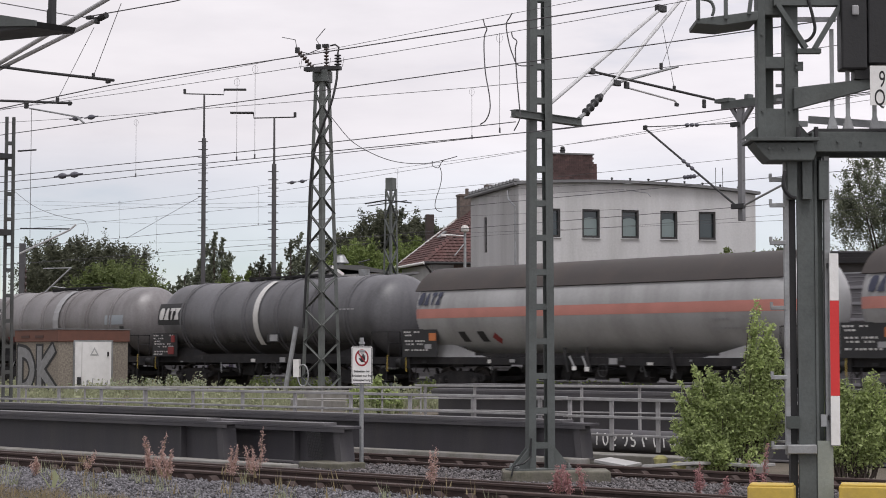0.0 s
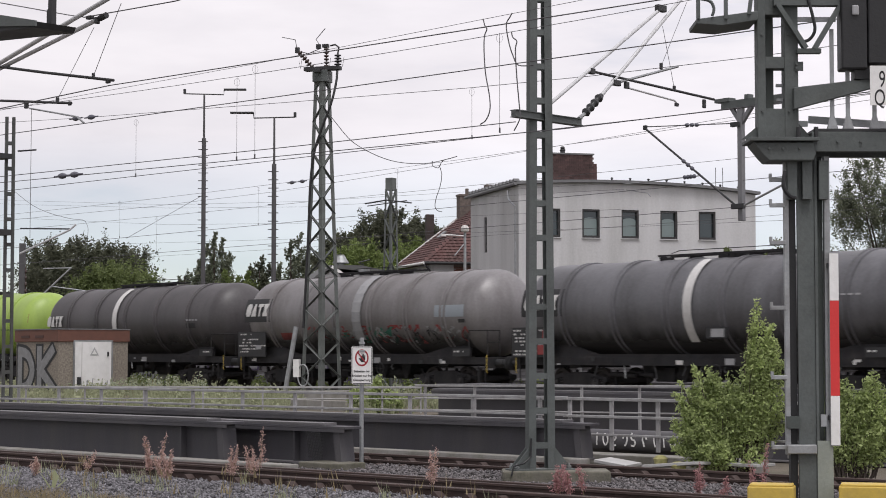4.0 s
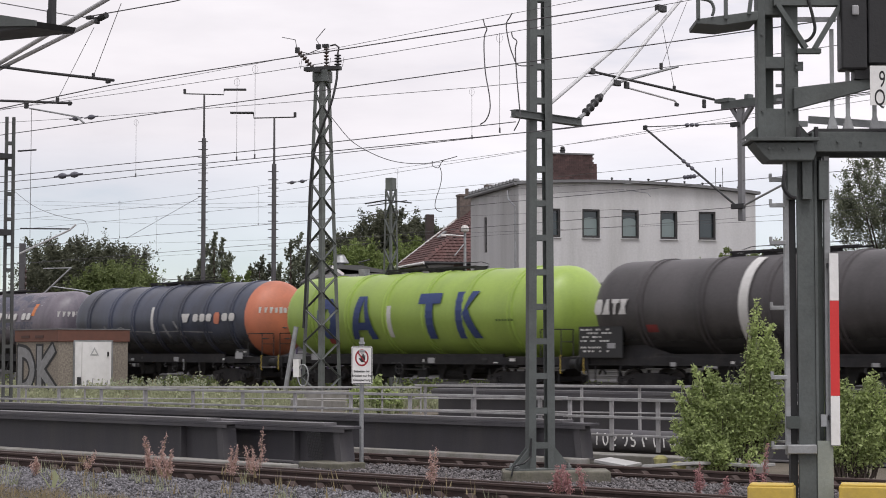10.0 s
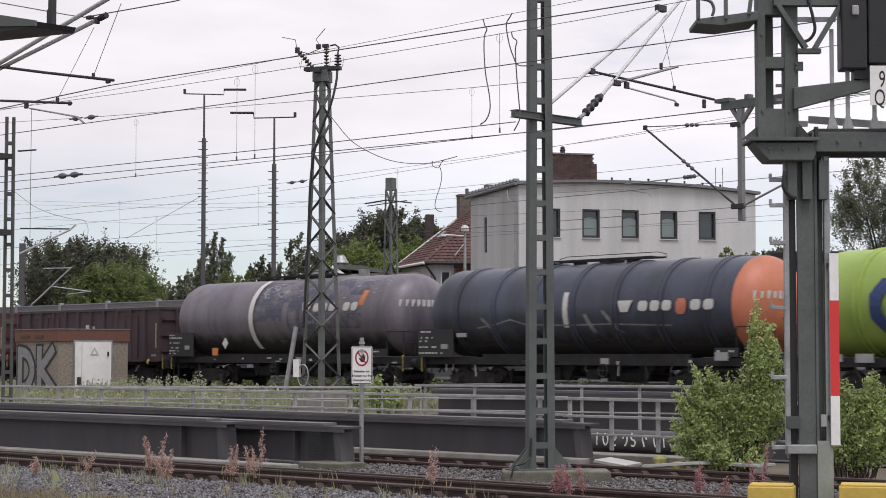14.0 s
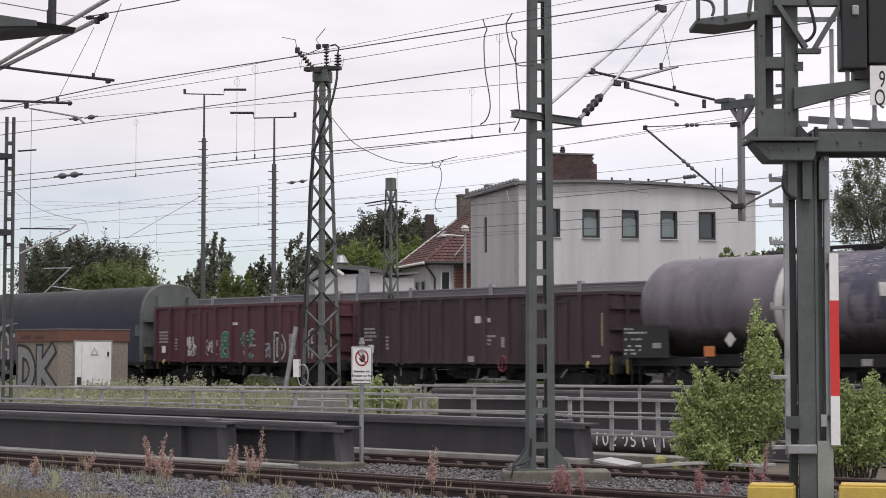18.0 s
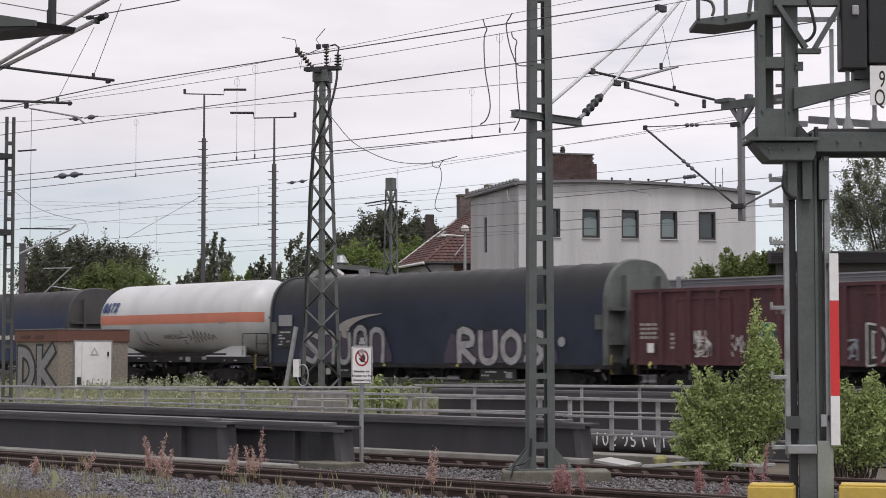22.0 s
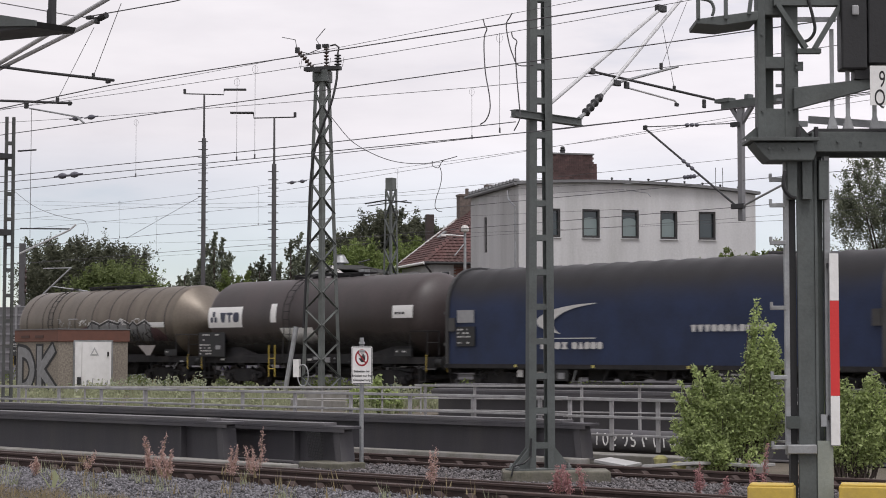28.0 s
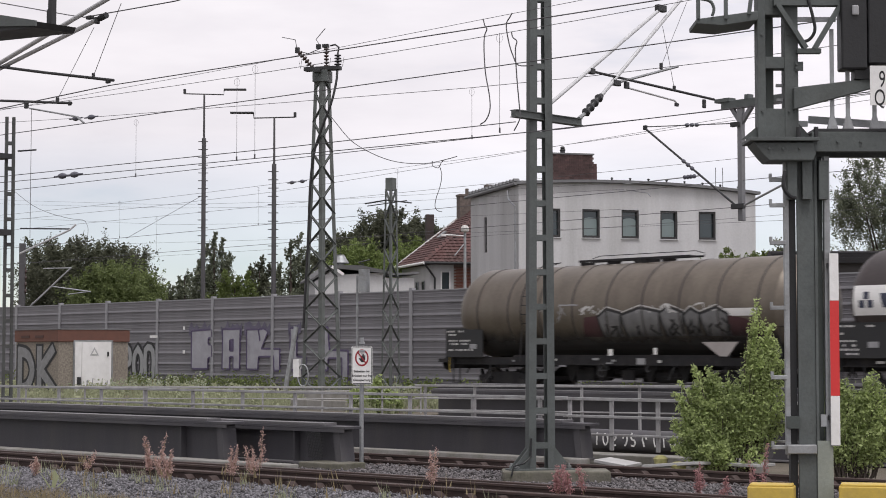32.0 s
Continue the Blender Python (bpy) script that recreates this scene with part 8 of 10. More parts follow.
# graffiti: letters as strokes in a unit box, a dark outline under a silver fill
GLYPH = {"D": [((0.15, 0), (0.15, 1)), ((0.15, 1), (0.6, 0.9), (0.85, 0.5), (0.6, 0.1), (0.15, 0))], "K": [((0.15, 0), (0.15, 1)), ((0.85, 1), (0.2, 0.5), (0.9, 0))],
         "F": [((0.2, 0), (0.2, 1), (0.85, 1)), ((0.2, 0.52), (0.75, 0.52))], "A": [((0.12, 0), (0.2, 1), (0.8, 1), (0.88, 0)), ((0.15, 0.42), (0.85, 0.42))],
         "L": [((0.2, 1), (0.2, 0), (0.85, 0))], "E": [((0.85, 1), (0.2, 1), (0.2, 0), (0.85, 0)), ((0.2, 0.5), (0.75, 0.5))], "P": [((0.2, 0), (0.2, 1), (0.75, 0.95), (0.8, 0.55), (0.2, 0.45))],
         "O": [((0.5, 1), (0.15, 0.75), (0.15, 0.25), (0.5, 0), (0.85, 0.25), (0.85, 0.75), (0.5, 1))], "N": [((0.15, 0), (0.15, 1), (0.85, 0.95), (0.85, 0))],
         "R": [((0.2, 0), (0.2, 1), (0.75, 0.95), (0.8, 0.6), (0.25, 0.5), (0.9, 0))], "U": [((0.15, 1), (0.18, 0.2), (0.5, 0), (0.85, 0.2), (0.85, 1))],
         "S": [((0.85, 0.9), (0.4, 1), (0.15, 0.75), (0.8, 0.35), (0.6, 0), (0.12, 0.1))], "W": [((0.1, 1), (0.3, 0), (0.5, 0.7), (0.7, 0), (0.9, 1))], "Z": [((0.1, 0.95), (0.85, 1), (0.15, 0.05), (0.9, 0))]}


def ribbon(path, wd):
    """Both edges of a sprayed line of width wd along a path, mitred at its bends."""
    n = len(path)
    closed = n > 3 and math.dist(path[0], path[-1]) < 1e-6
    dirs = [((b[0] - a[0]) / math.dist(a, b), (b[1] - a[1]) / math.dist(a, b)) for a, b in zip(path[:-1], path[1:])]
    left, right = [], []
    for i, p in enumerate(path):
        d0 = dirs[i - 1] if i else (dirs[-1] if closed else dirs[0])
        d1 = dirs[i] if i < n - 1 else (dirs[0] if closed else dirs[-1])
        mx_, mz_ = -(d0[1] + d1[1]), d0[0] + d1[0]
        q = math.hypot(mx_, mz_) or 1
        mx_, mz_ = mx_ / q, mz_ / q
        k = wd / 2 / max(0.55, mx_ * -d1[1] + mz_ * d1[0])
        e = 0.0 if closed or 0 < i < n - 1 else (-0.42 * wd if i == 0 else 0.42 * wd)
        x, z = p[0] + d1[0] * e, p[1] + d1[1] * e
        left.append((x + mx_ * k, z + mz_ * k))
        right.append((x - mx_ * k, z - mz_ * k))
    return left, right


def flat_graffiti(parent, axis, at, text, x0, z0, w, h, thick, fill, line, seed=1, jitter=0.05, name="graffiti", rim=1.7):
    """Spray-painted letters on a flat face: axis 'y' for a side, 'x' for an end."""
    def put(p, lift):
        return (p[0], at - lift, p[1]) if axis == "y" else (at + lift, p[0], p[1])
    rj = random.Random(seed)
    for c, ch in enumerate(text):
        dz = rj.uniform(-jitter, jitter) * h
        for k, path in enumerate(GLYPH[ch]):
            ln_ = [(x0 + (c + p[0] * 0.92) * w, z0 + dz + p[1] * h) for p in path]
            if len(ln_) > 3:
                soft_ = [tuple(q)[:2] for q in smooth_line([(q[0], q[1], 0) for q in ln_], 3)]
                ln_ = soft_
            for wd, base, material in ((thick * rim, 0.004, line), (thick * 0.92, 0.009, fill)):
                a, b = ribbon(ln_, wd)
                lift = base + 0.0016 * (c % 2) + 0.0007 * k
                n = len(a)
                s = Shape().add([put(q, lift) for q in a] + [put(q, lift) for q in b], [(i, i + 1, n + i + 1, n + i) for i in range(n - 1)])
                part(name, s, material, parent, "sprayed letter stroke with a dark outline")


HUT_SILVER = mat("dull_hut_silver", (0.21, 0.21, 0.215), 0.5, vary=0.3, scale=5)
flat_graffiti(hut, "y", -0.01, "DK", -3.45, 0.45, 1.66, 1.5, 0.42, HUT_SILVER, BLACK_SPRAY, 3, rim=1.5)
wall_art = thing("barrier_graffiti", far(0, 48.2 - 0.098, 0), "silver block letters sprayed on the noise barrier", "graffiti")
BARRIER_SILVER = mat("silver_wall_spray", (0.33, 0.325, 0.36), 0.5, vary=0.2, scale=2, dirt=(0.2, 0.195, 0.22), dirt_amount=0.5)
OVERSPRAY = mat("thin_purple_overspray", (0.115, 0.105, 0.15), 0.65, vary=0.35, scale=2.5)
r5 = random.Random(8)
for s0, s1 in ((-77.5, -75.4), (-74.7, -72.9), (-72.7, -70.6), (-69.2, -68.2)):
    ps = Shape()
    n = 9
    up = [3.05 + r5.uniform(0.0, 0.42) for k in range(n + 1)]
    lo = [2.85 - r5.uniform(0.0, 0.15) for k in range(n + 1)]
    for k in range(n):
        a, b = s0 + (s1 - s0) * k / n, s0 + (s1 - s0) * (k + 1) / n
        ps.add([(a, 0.001, lo[k]), (b, 0.001, lo[k + 1]), (b, 0.001, up[k + 1]), (a, 0.001, up[k])], [(0, 1, 2, 3)])
    part("shade", ps, OVERSPRAY, wall_art, "purple sprayed shade")


def block_letter(parent, at, x, z, w, h, form, hole, wide, fill, line):
    """A filled block letter: form and hole are corners in a unit box; a sprayed line runs along every edge."""
    s = Shape()
    s.add([(x + w * p[0], at - 0.004, z + h * p[1]) for p in form], [tuple(range(len(form)))])
    g = part("graffiti", s, fill, parent, "silver block letter sprayed on the panels")
    o = Shape()
    for ring in (form, hole):
        for a, b in zip(ring, ring[1:] + ring[:1]):
            o.span((x + w * a[0], at - 0.010, z + h * a[1]), (x + w * b[0], at - 0.010, z + h * b[1]), 0.004, wide, (0, 0, 1))
    if hole:
        o.add([(x + w * p[0], at - 0.008, z + h * p[1]) for p in hole], [tuple(range(len(hole)))])
    part("outline", o, line, g, "dark purple outline")


F_FORM = [(0, 0), (0.8, 0), (0.82, 0.28), (1, 0.3), (1, 0.6), (0.82, 0.62), (0.82, 0.78), (1, 0.8), (1, 1), (0, 0.97)]
A_FORM = [(0, 0), (0.42, 0), (0.42, 0.31), (0.62, 0.31), (0.62, 0), (0.97, 0), (1, 1), (0.03, 1)]
A_HOLE = [(0.42, 0.46), (0.62, 0.46), (0.62, 0.74), (0.42, 0.72)]
K_FORM = [(0, 0), (0.34, 0), (0.36, 0.31), (0.82, 0.32), (0.84, -0.02), (1, -0.02), (1, 0.5), (0.44, 0.51), (0.64, 0.92), (0.52, 1), (0.37, 0.98), (0.40, 0.70), (0.34, 0.98), (0, 0.98)]
L_FORM = [(0, 0), (0.9, 0), (0.9, 0.3), (0.38, 0.32), (0.38, 1), (0, 1)]
E_FORM = [(0, 0), (0.3, 0), (0.32, 0.28), (0.80, 0.28), (0.80, -0.35), (1, -0.35), (1, 0.46), (0.36, 0.47), (0.3, 1), (0, 1)]
for x, w, form, hole in ((-77.22, 1.8, F_FORM, []), (-74.53, 1.51, A_FORM, A_HOLE), (-72.47, 2.66, K_FORM, []), (-69.0, 1.32, L_FORM, []), (-66.8, 2.1, E_FORM, [])):
    block_letter(wall_art, 0, x, 1.2, w, 1.86, form, hole, 0.085, BARRIER_SILVER, PURPLE_SPRAY)
flat_graffiti(wall_art, "y", 0, "PON", -83.83, 0.6, 1.09, 1.5, 0.34, CHROME_SPRAY, BLACK_SPRAY, 6, 0.06)
part("plate", Shape().box(-80.5, -0.15, 2.75, 0.7, 0.02, 0.12).box(-77.9, -0.02, 3.15, 0.16, 0.02, 0.16).box(-77.9, -0.02, 2.0, 0.2, 0.01, 0.16), WHITE_PAINT, wall_art)


def pan_tiles(parent, quad, single_tiles):
    """Pan tiles on one roof plane: quad is eave left, eave right, ridge right, ridge left."""
    a, b, c, d = [Vector(q) for q in quad]
    n = (b - a).cross(d - a).normalized()
    if n.z < 0:
        n = -n
    w, h = 0.26, 0.30
    tile = Shape()
    k = 5
    vs = []
    for z0, lift in ((0.0, 0.075), (h * 1.12, 0.02)):
        for i in range(k + 1):
            u = i / k
            vs.append((w * (u - 0.5), z0, lift + 0.035 * math.sin(math.pi * u) ** 2))
    vs += [(-w / 2, 0, 0.02), (w / 2, 0, 0.02)]
    tile.add(vs, [(i, i + 1, k + 2 + i, k + 1 + i) for i in range(k)] + [tuple([12, 13] + list(range(k, -1, -1)))])
    me = tile.mesh("pan_tile")
    me.materials.append(ROOF_TILE)
    rest = Shape()
    rows = int((d - a).length / h)
    for j in range(rows):
        v = j / rows
        p, q = a.lerp(d, v), b.lerp(c, v)
        L = (q - p).length
        ux = (q - p).normalized()
        uy = n.cross(ux).normalized()
        if uy.z < 0:
            uy = -uy
        for i in range(int(L / w)):
            o = p + ux * (w * (i + 0.5))
            m = Matrix((( ux.x, uy.x, n.x, o.x), (ux.y, uy.y, n.y, o.y), (ux.z, uy.z, n.z, o.z), (0, 0, 0, 1)))
            if single_tiles:
                part("pan_tile", me, None, parent, m=m)
            else:
                rest.add([m @ Vector(x) for x in vs], tile.f)
    if not single_tiles:
        tagged(part("pan_tile", rest, ROOF_TILE, parent), kind="stuff")


def red_roof_house():
    t = thing("red_roofed_house", pose(-0.75, 108, 0.2, 0, 0, 15.3) @ Matrix.Scale(1.09, 4), "old house with a red pan-tile roof and white walls", "house")
    ze, zr, L, W = 6.35, 9.75, 6.2, 8.4
    part("wall", Shape().box(0.2, L / 2, ze / 2 - 0.05, 0.35, L - 0.2, ze - 0.1).box(0.75, 0.2, ze / 2 - 0.05, 1.1, 0.34, ze - 0.1), RENDER_WHITE, t)
    bw = part("brick_wall", Shape().box(3.6, 0.28, ze / 2 - 0.1, 4.6, 0.34, ze - 0.2), MORTAR, t)
    bm_ = Shape().box(0, 0, 0, 0.23, 0.03, 0.062).mesh("brick")
    bm_.materials.append(RED_BRICK)
    for j in range(15):
        for i in range(17):
            part("brick", bm_, None, bw, m=pose(1.45 + 0.245 * i + (0.12 if j % 2 else 0), 0.10, ze - 0.25 - 0.077 * j))
    # hipped front, gable at the far end
    e0, e1, e2, e3 = (-0.35, -0.35, ze), (W + 0.35, -0.35, ze), (W + 0.35, L, ze), (-0.35, L, ze)
    r0, r1 = (W / 2, 2.4, zr), (W / 2, L, zr)
    rf = part("roof", Shape().add([e0, e1, e2, e3, r0, r1], [(0, 4, 5, 3), (0, 1, 4), (1, 2, 5, 4), (3, 5, 2), (0, 3, 2, 1)]), ROOF_TILE, t, "weathered red pan-tile roof")
    pan_tiles(rf, (e0, e3, r1, r0), True)
    pan_tiles(rf, (e0, e1, (W / 2 + 0.02, 2.4, zr), (W / 2 - 0.02, 2.4, zr)), False)
    part("verge_board", Shape().span((-0.45, L + 0.03, ze - 0.05), (W / 2, L + 0.03, zr + 0.1), 0.08, 0.16), WHITE_PAINT, rf)
    part("gutter", Shape().tube([(-0.42, L, ze - 0.03), (-0.42, -0.4, ze - 0.03)], 0.075, 8), WHITE_PAINT, rf)
    part("gutter", Shape().tube([(-0.4, -0.42, ze - 0.03), (W, -0.42, ze - 0.03)], 0.075, 8), DARK_STEEL, rf)
    part("downpipe", Shape().tube([(-0.38, -0.38, ze - 0.1), (0.05, -0.12, ze - 0.55), (0.25, -0.05, ze - 0.8), (0.25, -0.05, 0)], 0.055, 8), DARK_STEEL, t)
    for y in (1.3, 2.6, 3.9):
        w = part("window", Shape().box(0.0, y, ze - 1.35, 0.06, 0.42, 0.75), GLASS, t)
        part("window_frame", Shape().box(-0.02, y - 0.24, ze - 1.35, 0.07, 0.06, 0.87).box(-0.02, y + 0.24, ze - 1.35, 0.07, 0.06, 0.87).box(-0.02, y, ze - 0.94, 0.07, 0.42, 0.06), GALV, w)
    w = part("window", Shape().box(0.85, 0.02, ze - 1.0, 0.40, 0.05, 1.0), GLASS, t)
    part("window_frame", Shape().box(0.62, 0.0, ze - 1.0, 0.06, 0.07, 1.1).box(1.08, 0.0, ze - 1.0, 0.06, 0.07, 1.1), WHITE_PAINT, w)
    part("skylight", Shape().box(0, 0, 0, 0.5, 0.7, 0.06), GALV, rf, m=pose(1.5, 3.2, 8.05, 0, -41, 0))
    brown = mat("old_chimney_brick", (0.15, 0.122, 0.108), 0.9, vary=0.35, scale=7, bump=0.5, dirt=(0.07, 0.055, 0.05), dirt_amount=0.7)
    c = part("chimney", Shape().box(3.8, L - 0.2, 9.55, 1.12, 0.7, 1.9).box(3.8, L - 0.2, 10.45, 1.2, 0.77, 0.12), brown, rf, "weathered brick chimney", bevel=0.01)
    part("chimney_pot", Shape().rod((3.75, L - 0.2, 10.5), (3.75, L - 0.2, 10.85), 0.1, seg=10), brown, c)
    part("chimney", Shape().box(4.75, L - 1.2, 10.2, 0.45, 0.6, 1.6), brown, rf, "weathered brick chimney")
    part("chimney", Shape().box(1.95, L + 1.2, 8.5, 0.42, 0.4, 1.9), mat("dark_stack", (0.06, 0.045, 0.042), 0.9, vary=0.3), rf, "dark narrow chimney")
    for q in ((0.6, 1.0, 7.15), (1.5, 0.6, 7.4)):
        part("snow_guard", Shape().rod((q[0] - 0.3, q[1] - 1.1, q[2] - 0.7), (q[0] + 0.5, q[1] - 0.5, q[2] + 0.1), 0.03, seg=6), GALV, rf)
    return t


red_roof_house()


def low_shed():
    t = thing("low_outbuilding", pose(-5.0, 94, 0.9, 0, 0, 12), "low white outbuilding with a grey felt roof", "outbuilding")
    part("wall", Shape().prism([(0, 0), (2.2, 0), (2.2, 5.1), (0.0, 4.95), (-0.55, 5.15), (-1.4, 4.6), (-1.4, 0)], 0, 4.0, "y"), RENDER_WHITE, t)
    part("roof", Shape().prism([(-0.6, 5.28), (2.5, 5.0), (2.5, 5.10), (0.9, 5.42), (-0.6, 5.42)], -0.25, 4.2, "y").prism([(-0.62, 5.28), (-1.6, 4.62), (-1.6, 4.72), (-0.62, 5.42)], -0.25, 4.2, "y"), mat("grey_felt_roof", (0.11, 0.11, 0.11), 0.9, vary=0.2), t)
    part("verge", Shape().span((-0.6, -0.27, 5.34), (0.0, -0.27, 4.95), 0.05, 0.14), WHITE_PAINT, t)
    part("vent_hood", Shape().lathe_z([(5.4, 0.18), (5.55, 0.18), (5.56, 0.42), (5.6, 0.42), (5.95, 0.2), (6.0, 0.2)], 14, 0.05, 1.0), GALV, t)
    part("antenna", Shape().rod((0.05, 1.0, 6.0), (0.05, 1.0, 7.4), 0.012, seg=5).tube([(1.2, 0.8, 5.5), (0.9, 0.8, 5.6), (1.5, 0.8, 5.75)], 0.04, 6), DARK_STEEL, t)
    part("downpipe", Shape().rod((0.95, -0.08, 0), (0.95, -0.08, 5.0), 0.05, seg=6), GALV, t)
    return t


low_shed()
link = thing("low_outbuilding", pose(-2.95, 97, 0.32, 0, 0, 12), "low white annex with a sloping roof beside the house", "outbuilding")
part("wall", Shape().box(0.2, 1.5, 2.75, 2.6, 3.0, 5.5), RENDER_WHITE, link)
part("roof", Shape().prism([(-1.2, 5.55), (1.7, 5.7), (1.7, 5.8), (-1.2, 5.65)], -0.2, 3.2, "y"), ROOF_EDGE, link)

shed = thing("dark_shed", pose(15.5, 82, 0.32, 0, 0, -8), "long dark shed roof behind the barrier", "shed")
part("wall", Shape().box(6, 3, 2.75, 14, 6, 5.5), mat("dark_shed_wall", (0.07, 0.065, 0.065), 0.85, vary=0.2), shed)
part("roof", Shape().prism([(-1.3, 5.5), (13.3, 5.5), (13.3, 5.95), (-1.3, 6.05)], -0.4, 6.4, "y"), mat("dark_shed_roof", (0.045, 0.042, 0.045), 0.8, vary=0.25, scale=2), shed, bevel=0.02)
for k in range(5):
    part("roof_batten", Shape().box(6, -0.42, 5.55 + 0.1 * k, 14.4, 0.05, 0.03), DARK_STEEL, shed)

lamp = thing("street_lamp", pose(0.98, 84, 0.32), "grey street lamp with a round head and a side arm", "street lamp")
part("pole", Shape().tube([(0, 0, 0), (0, 0, 7.05)], [0.09, 0.06], 10), GALV, lamp)
part("shade", Shape().lathe_z([(7.0, 0.07), (7.06, 0.17), (7.2, 0.19), (7.3, 0.12), (7.33, 0.03)], 14), mat("pale_lamp_shade", (0.5, 0.48, 0.46), 0.5, vary=0.05), lamp)
part("side_arm", Shape().tube([(0, 0, 6.85), (-0.85, 0, 6.9)], 0.03, 6).box(-0.95, 0, 6.88, 0.22, 0.14, 0.10), WHITE_PAINT, lamp)

# ---- markings, emblems and graffiti on the wagons ----
def arc_h(z, cz, r):
    """Arc height on a tank's near side for a height over the rails."""
    return r * math.asin(max(-0.99, min(0.99, (z - cz) / r)))


def tank_box(w, name, x0, x1, z0, z1, material, r=R, cz=CZ, slant=0.0, label="", lift=0.006):
    return part(name, Decal().rect(x0, x1, arc_h(z0, cz, r), arc_h(z1, cz, r), r, cz, slant, 8, lift), material, w, label)


def mark_blocks(w, x0, x1, z0, z1, n, material, r=R, cz=CZ, slant=0.0, name="emblem", gap=0.28, lift=0.049, uneven=0.0):
    """A company mark kept as plain blocks."""
    step = (x1 - x0) / n
    for k in range(n):
        d = Decal()
        up = arc_h(z1, cz, r) + (uneven if k % 3 == 1 else 0)
        d.rect(x0 + k * step, x0 + (k + 1 - gap) * step, arc_h(z0, cz, r), up, r, cz, slant, 4, lift)
        part(name, d, material, w, "plain block of a painted company mark")


# plain silhouettes for company marks: rows of (height, left, right) in a unit box
OCT = [(0, 0.2, 0.8), (0.22, 0, 1), (0.78, 0, 1), (1, 0.2, 0.8)]
WEDGE = [(0, 0, 1), (1, 0.34, 0.66)]
FUNNEL = [(0, 0.34, 0.66), (0.72, 0.34, 0.66), (0.76, 0, 1), (1, 0, 1)]
WAIST = [(0, 0, 1), (0.5, 0.26, 0.74), (1, 0, 1)]
VEE = [(0, 0.25, 0.75), (1, 0, 1)]
SLAB = [(0, 0, 1), (1, 0, 1)]


def mark_forms(w, x0, x1, z0, z1, seq, material, r=R, cz=CZ, slant=0.0, gap=0.16, lift=0.049, flat=None):
    """A company mark kept as a row of plain silhouettes, on a tank or on a flat side."""
    step = (x1 - x0) / len(seq)
    for k, form in enumerate(seq):
        if flat is None:
            d = Decal()
            g0_, g1_ = arc_h(z0, cz, r), arc_h(z1, cz, r)
        else:
            d = Shape()
            g0_, g1_ = z0, z1
        for (ha, la, ra), (hb, lb, rb) in zip(form[:-1], form[1:]):
            q = []
            for hh, u in ((ha, la), (ha, ra), (hb, rb), (hb, lb)):
                q.append((x0 + step * (k + u * (1 - gap)) + slant * hh, g0_ + (g1_ - g0_) * hh))
            if flat is None:
                d.patch(q, r, cz, 2, 3, lift)
            else:
                d.add([(x, flat, z) for x, z in q], [(0, 1, 2, 3)])
        part("emblem", d, material, w, "plain shape of a painted company mark", weld=True)


def scribble(w, x0, x1, z0, z1, n, material, seed, width=0.06, r=R, cz=CZ):
    """Loose sprayed tags and drips."""
    rr = random.Random(seed)
    h0, h1 = arc_h(z0, cz, r), arc_h(z1, cz, r)
    for k in range(n):
        d = Decal()
        x, h = rr.uniform(x0, x1), rr.uniform(h0, h1)
        pts = [(x, h)]
        for j in range(rr.randint(3, 6)):
            x, h = x + rr.uniform(-0.16, 0.24), min(h1, max(h0, h + rr.uniform(-0.22, 0.22)))
            pts.append((x, h))
        d.stroke(pts, width * rr.uniform(0.6, 1.3), r, cz, 0.007 + 0.0002 * k)
        part("graffiti", d, material, w, "loose sprayed tag on the tank")


def wrapped_text(w, text, x, z, size, material, r=R, cz=CZ):
    ob = lettering(text, size, w, Matrix(), material)
    h = arc_h(z, cz, r)
    for v in ob.data.vertices:
        v.co = on_tank(x + v.co.x, h + v.co.y, r, cz, 0.007 + max(0, v.co.z))
    return ob


RED_DULL = mat("dull_red_paint", (0.24, 0.035, 0.035), 0.6, vary=0.2)
ORANGE_PLATE = mat("orange_plate", (0.55, 0.18, 0.06), 0.6, vary=0.1)
PALE_BLUE = mat("pale_blue_grey_patch", (0.26, 0.29, 0.32), 0.5, vary=0.1)
# oily dirt plus the tank's underside shade, painted as one dark film
GRIME_SHADE = mat("black_oil_grime_and_shade", (0.027, 0.026, 0.027), 0.6, vary=0.3, scale=2)


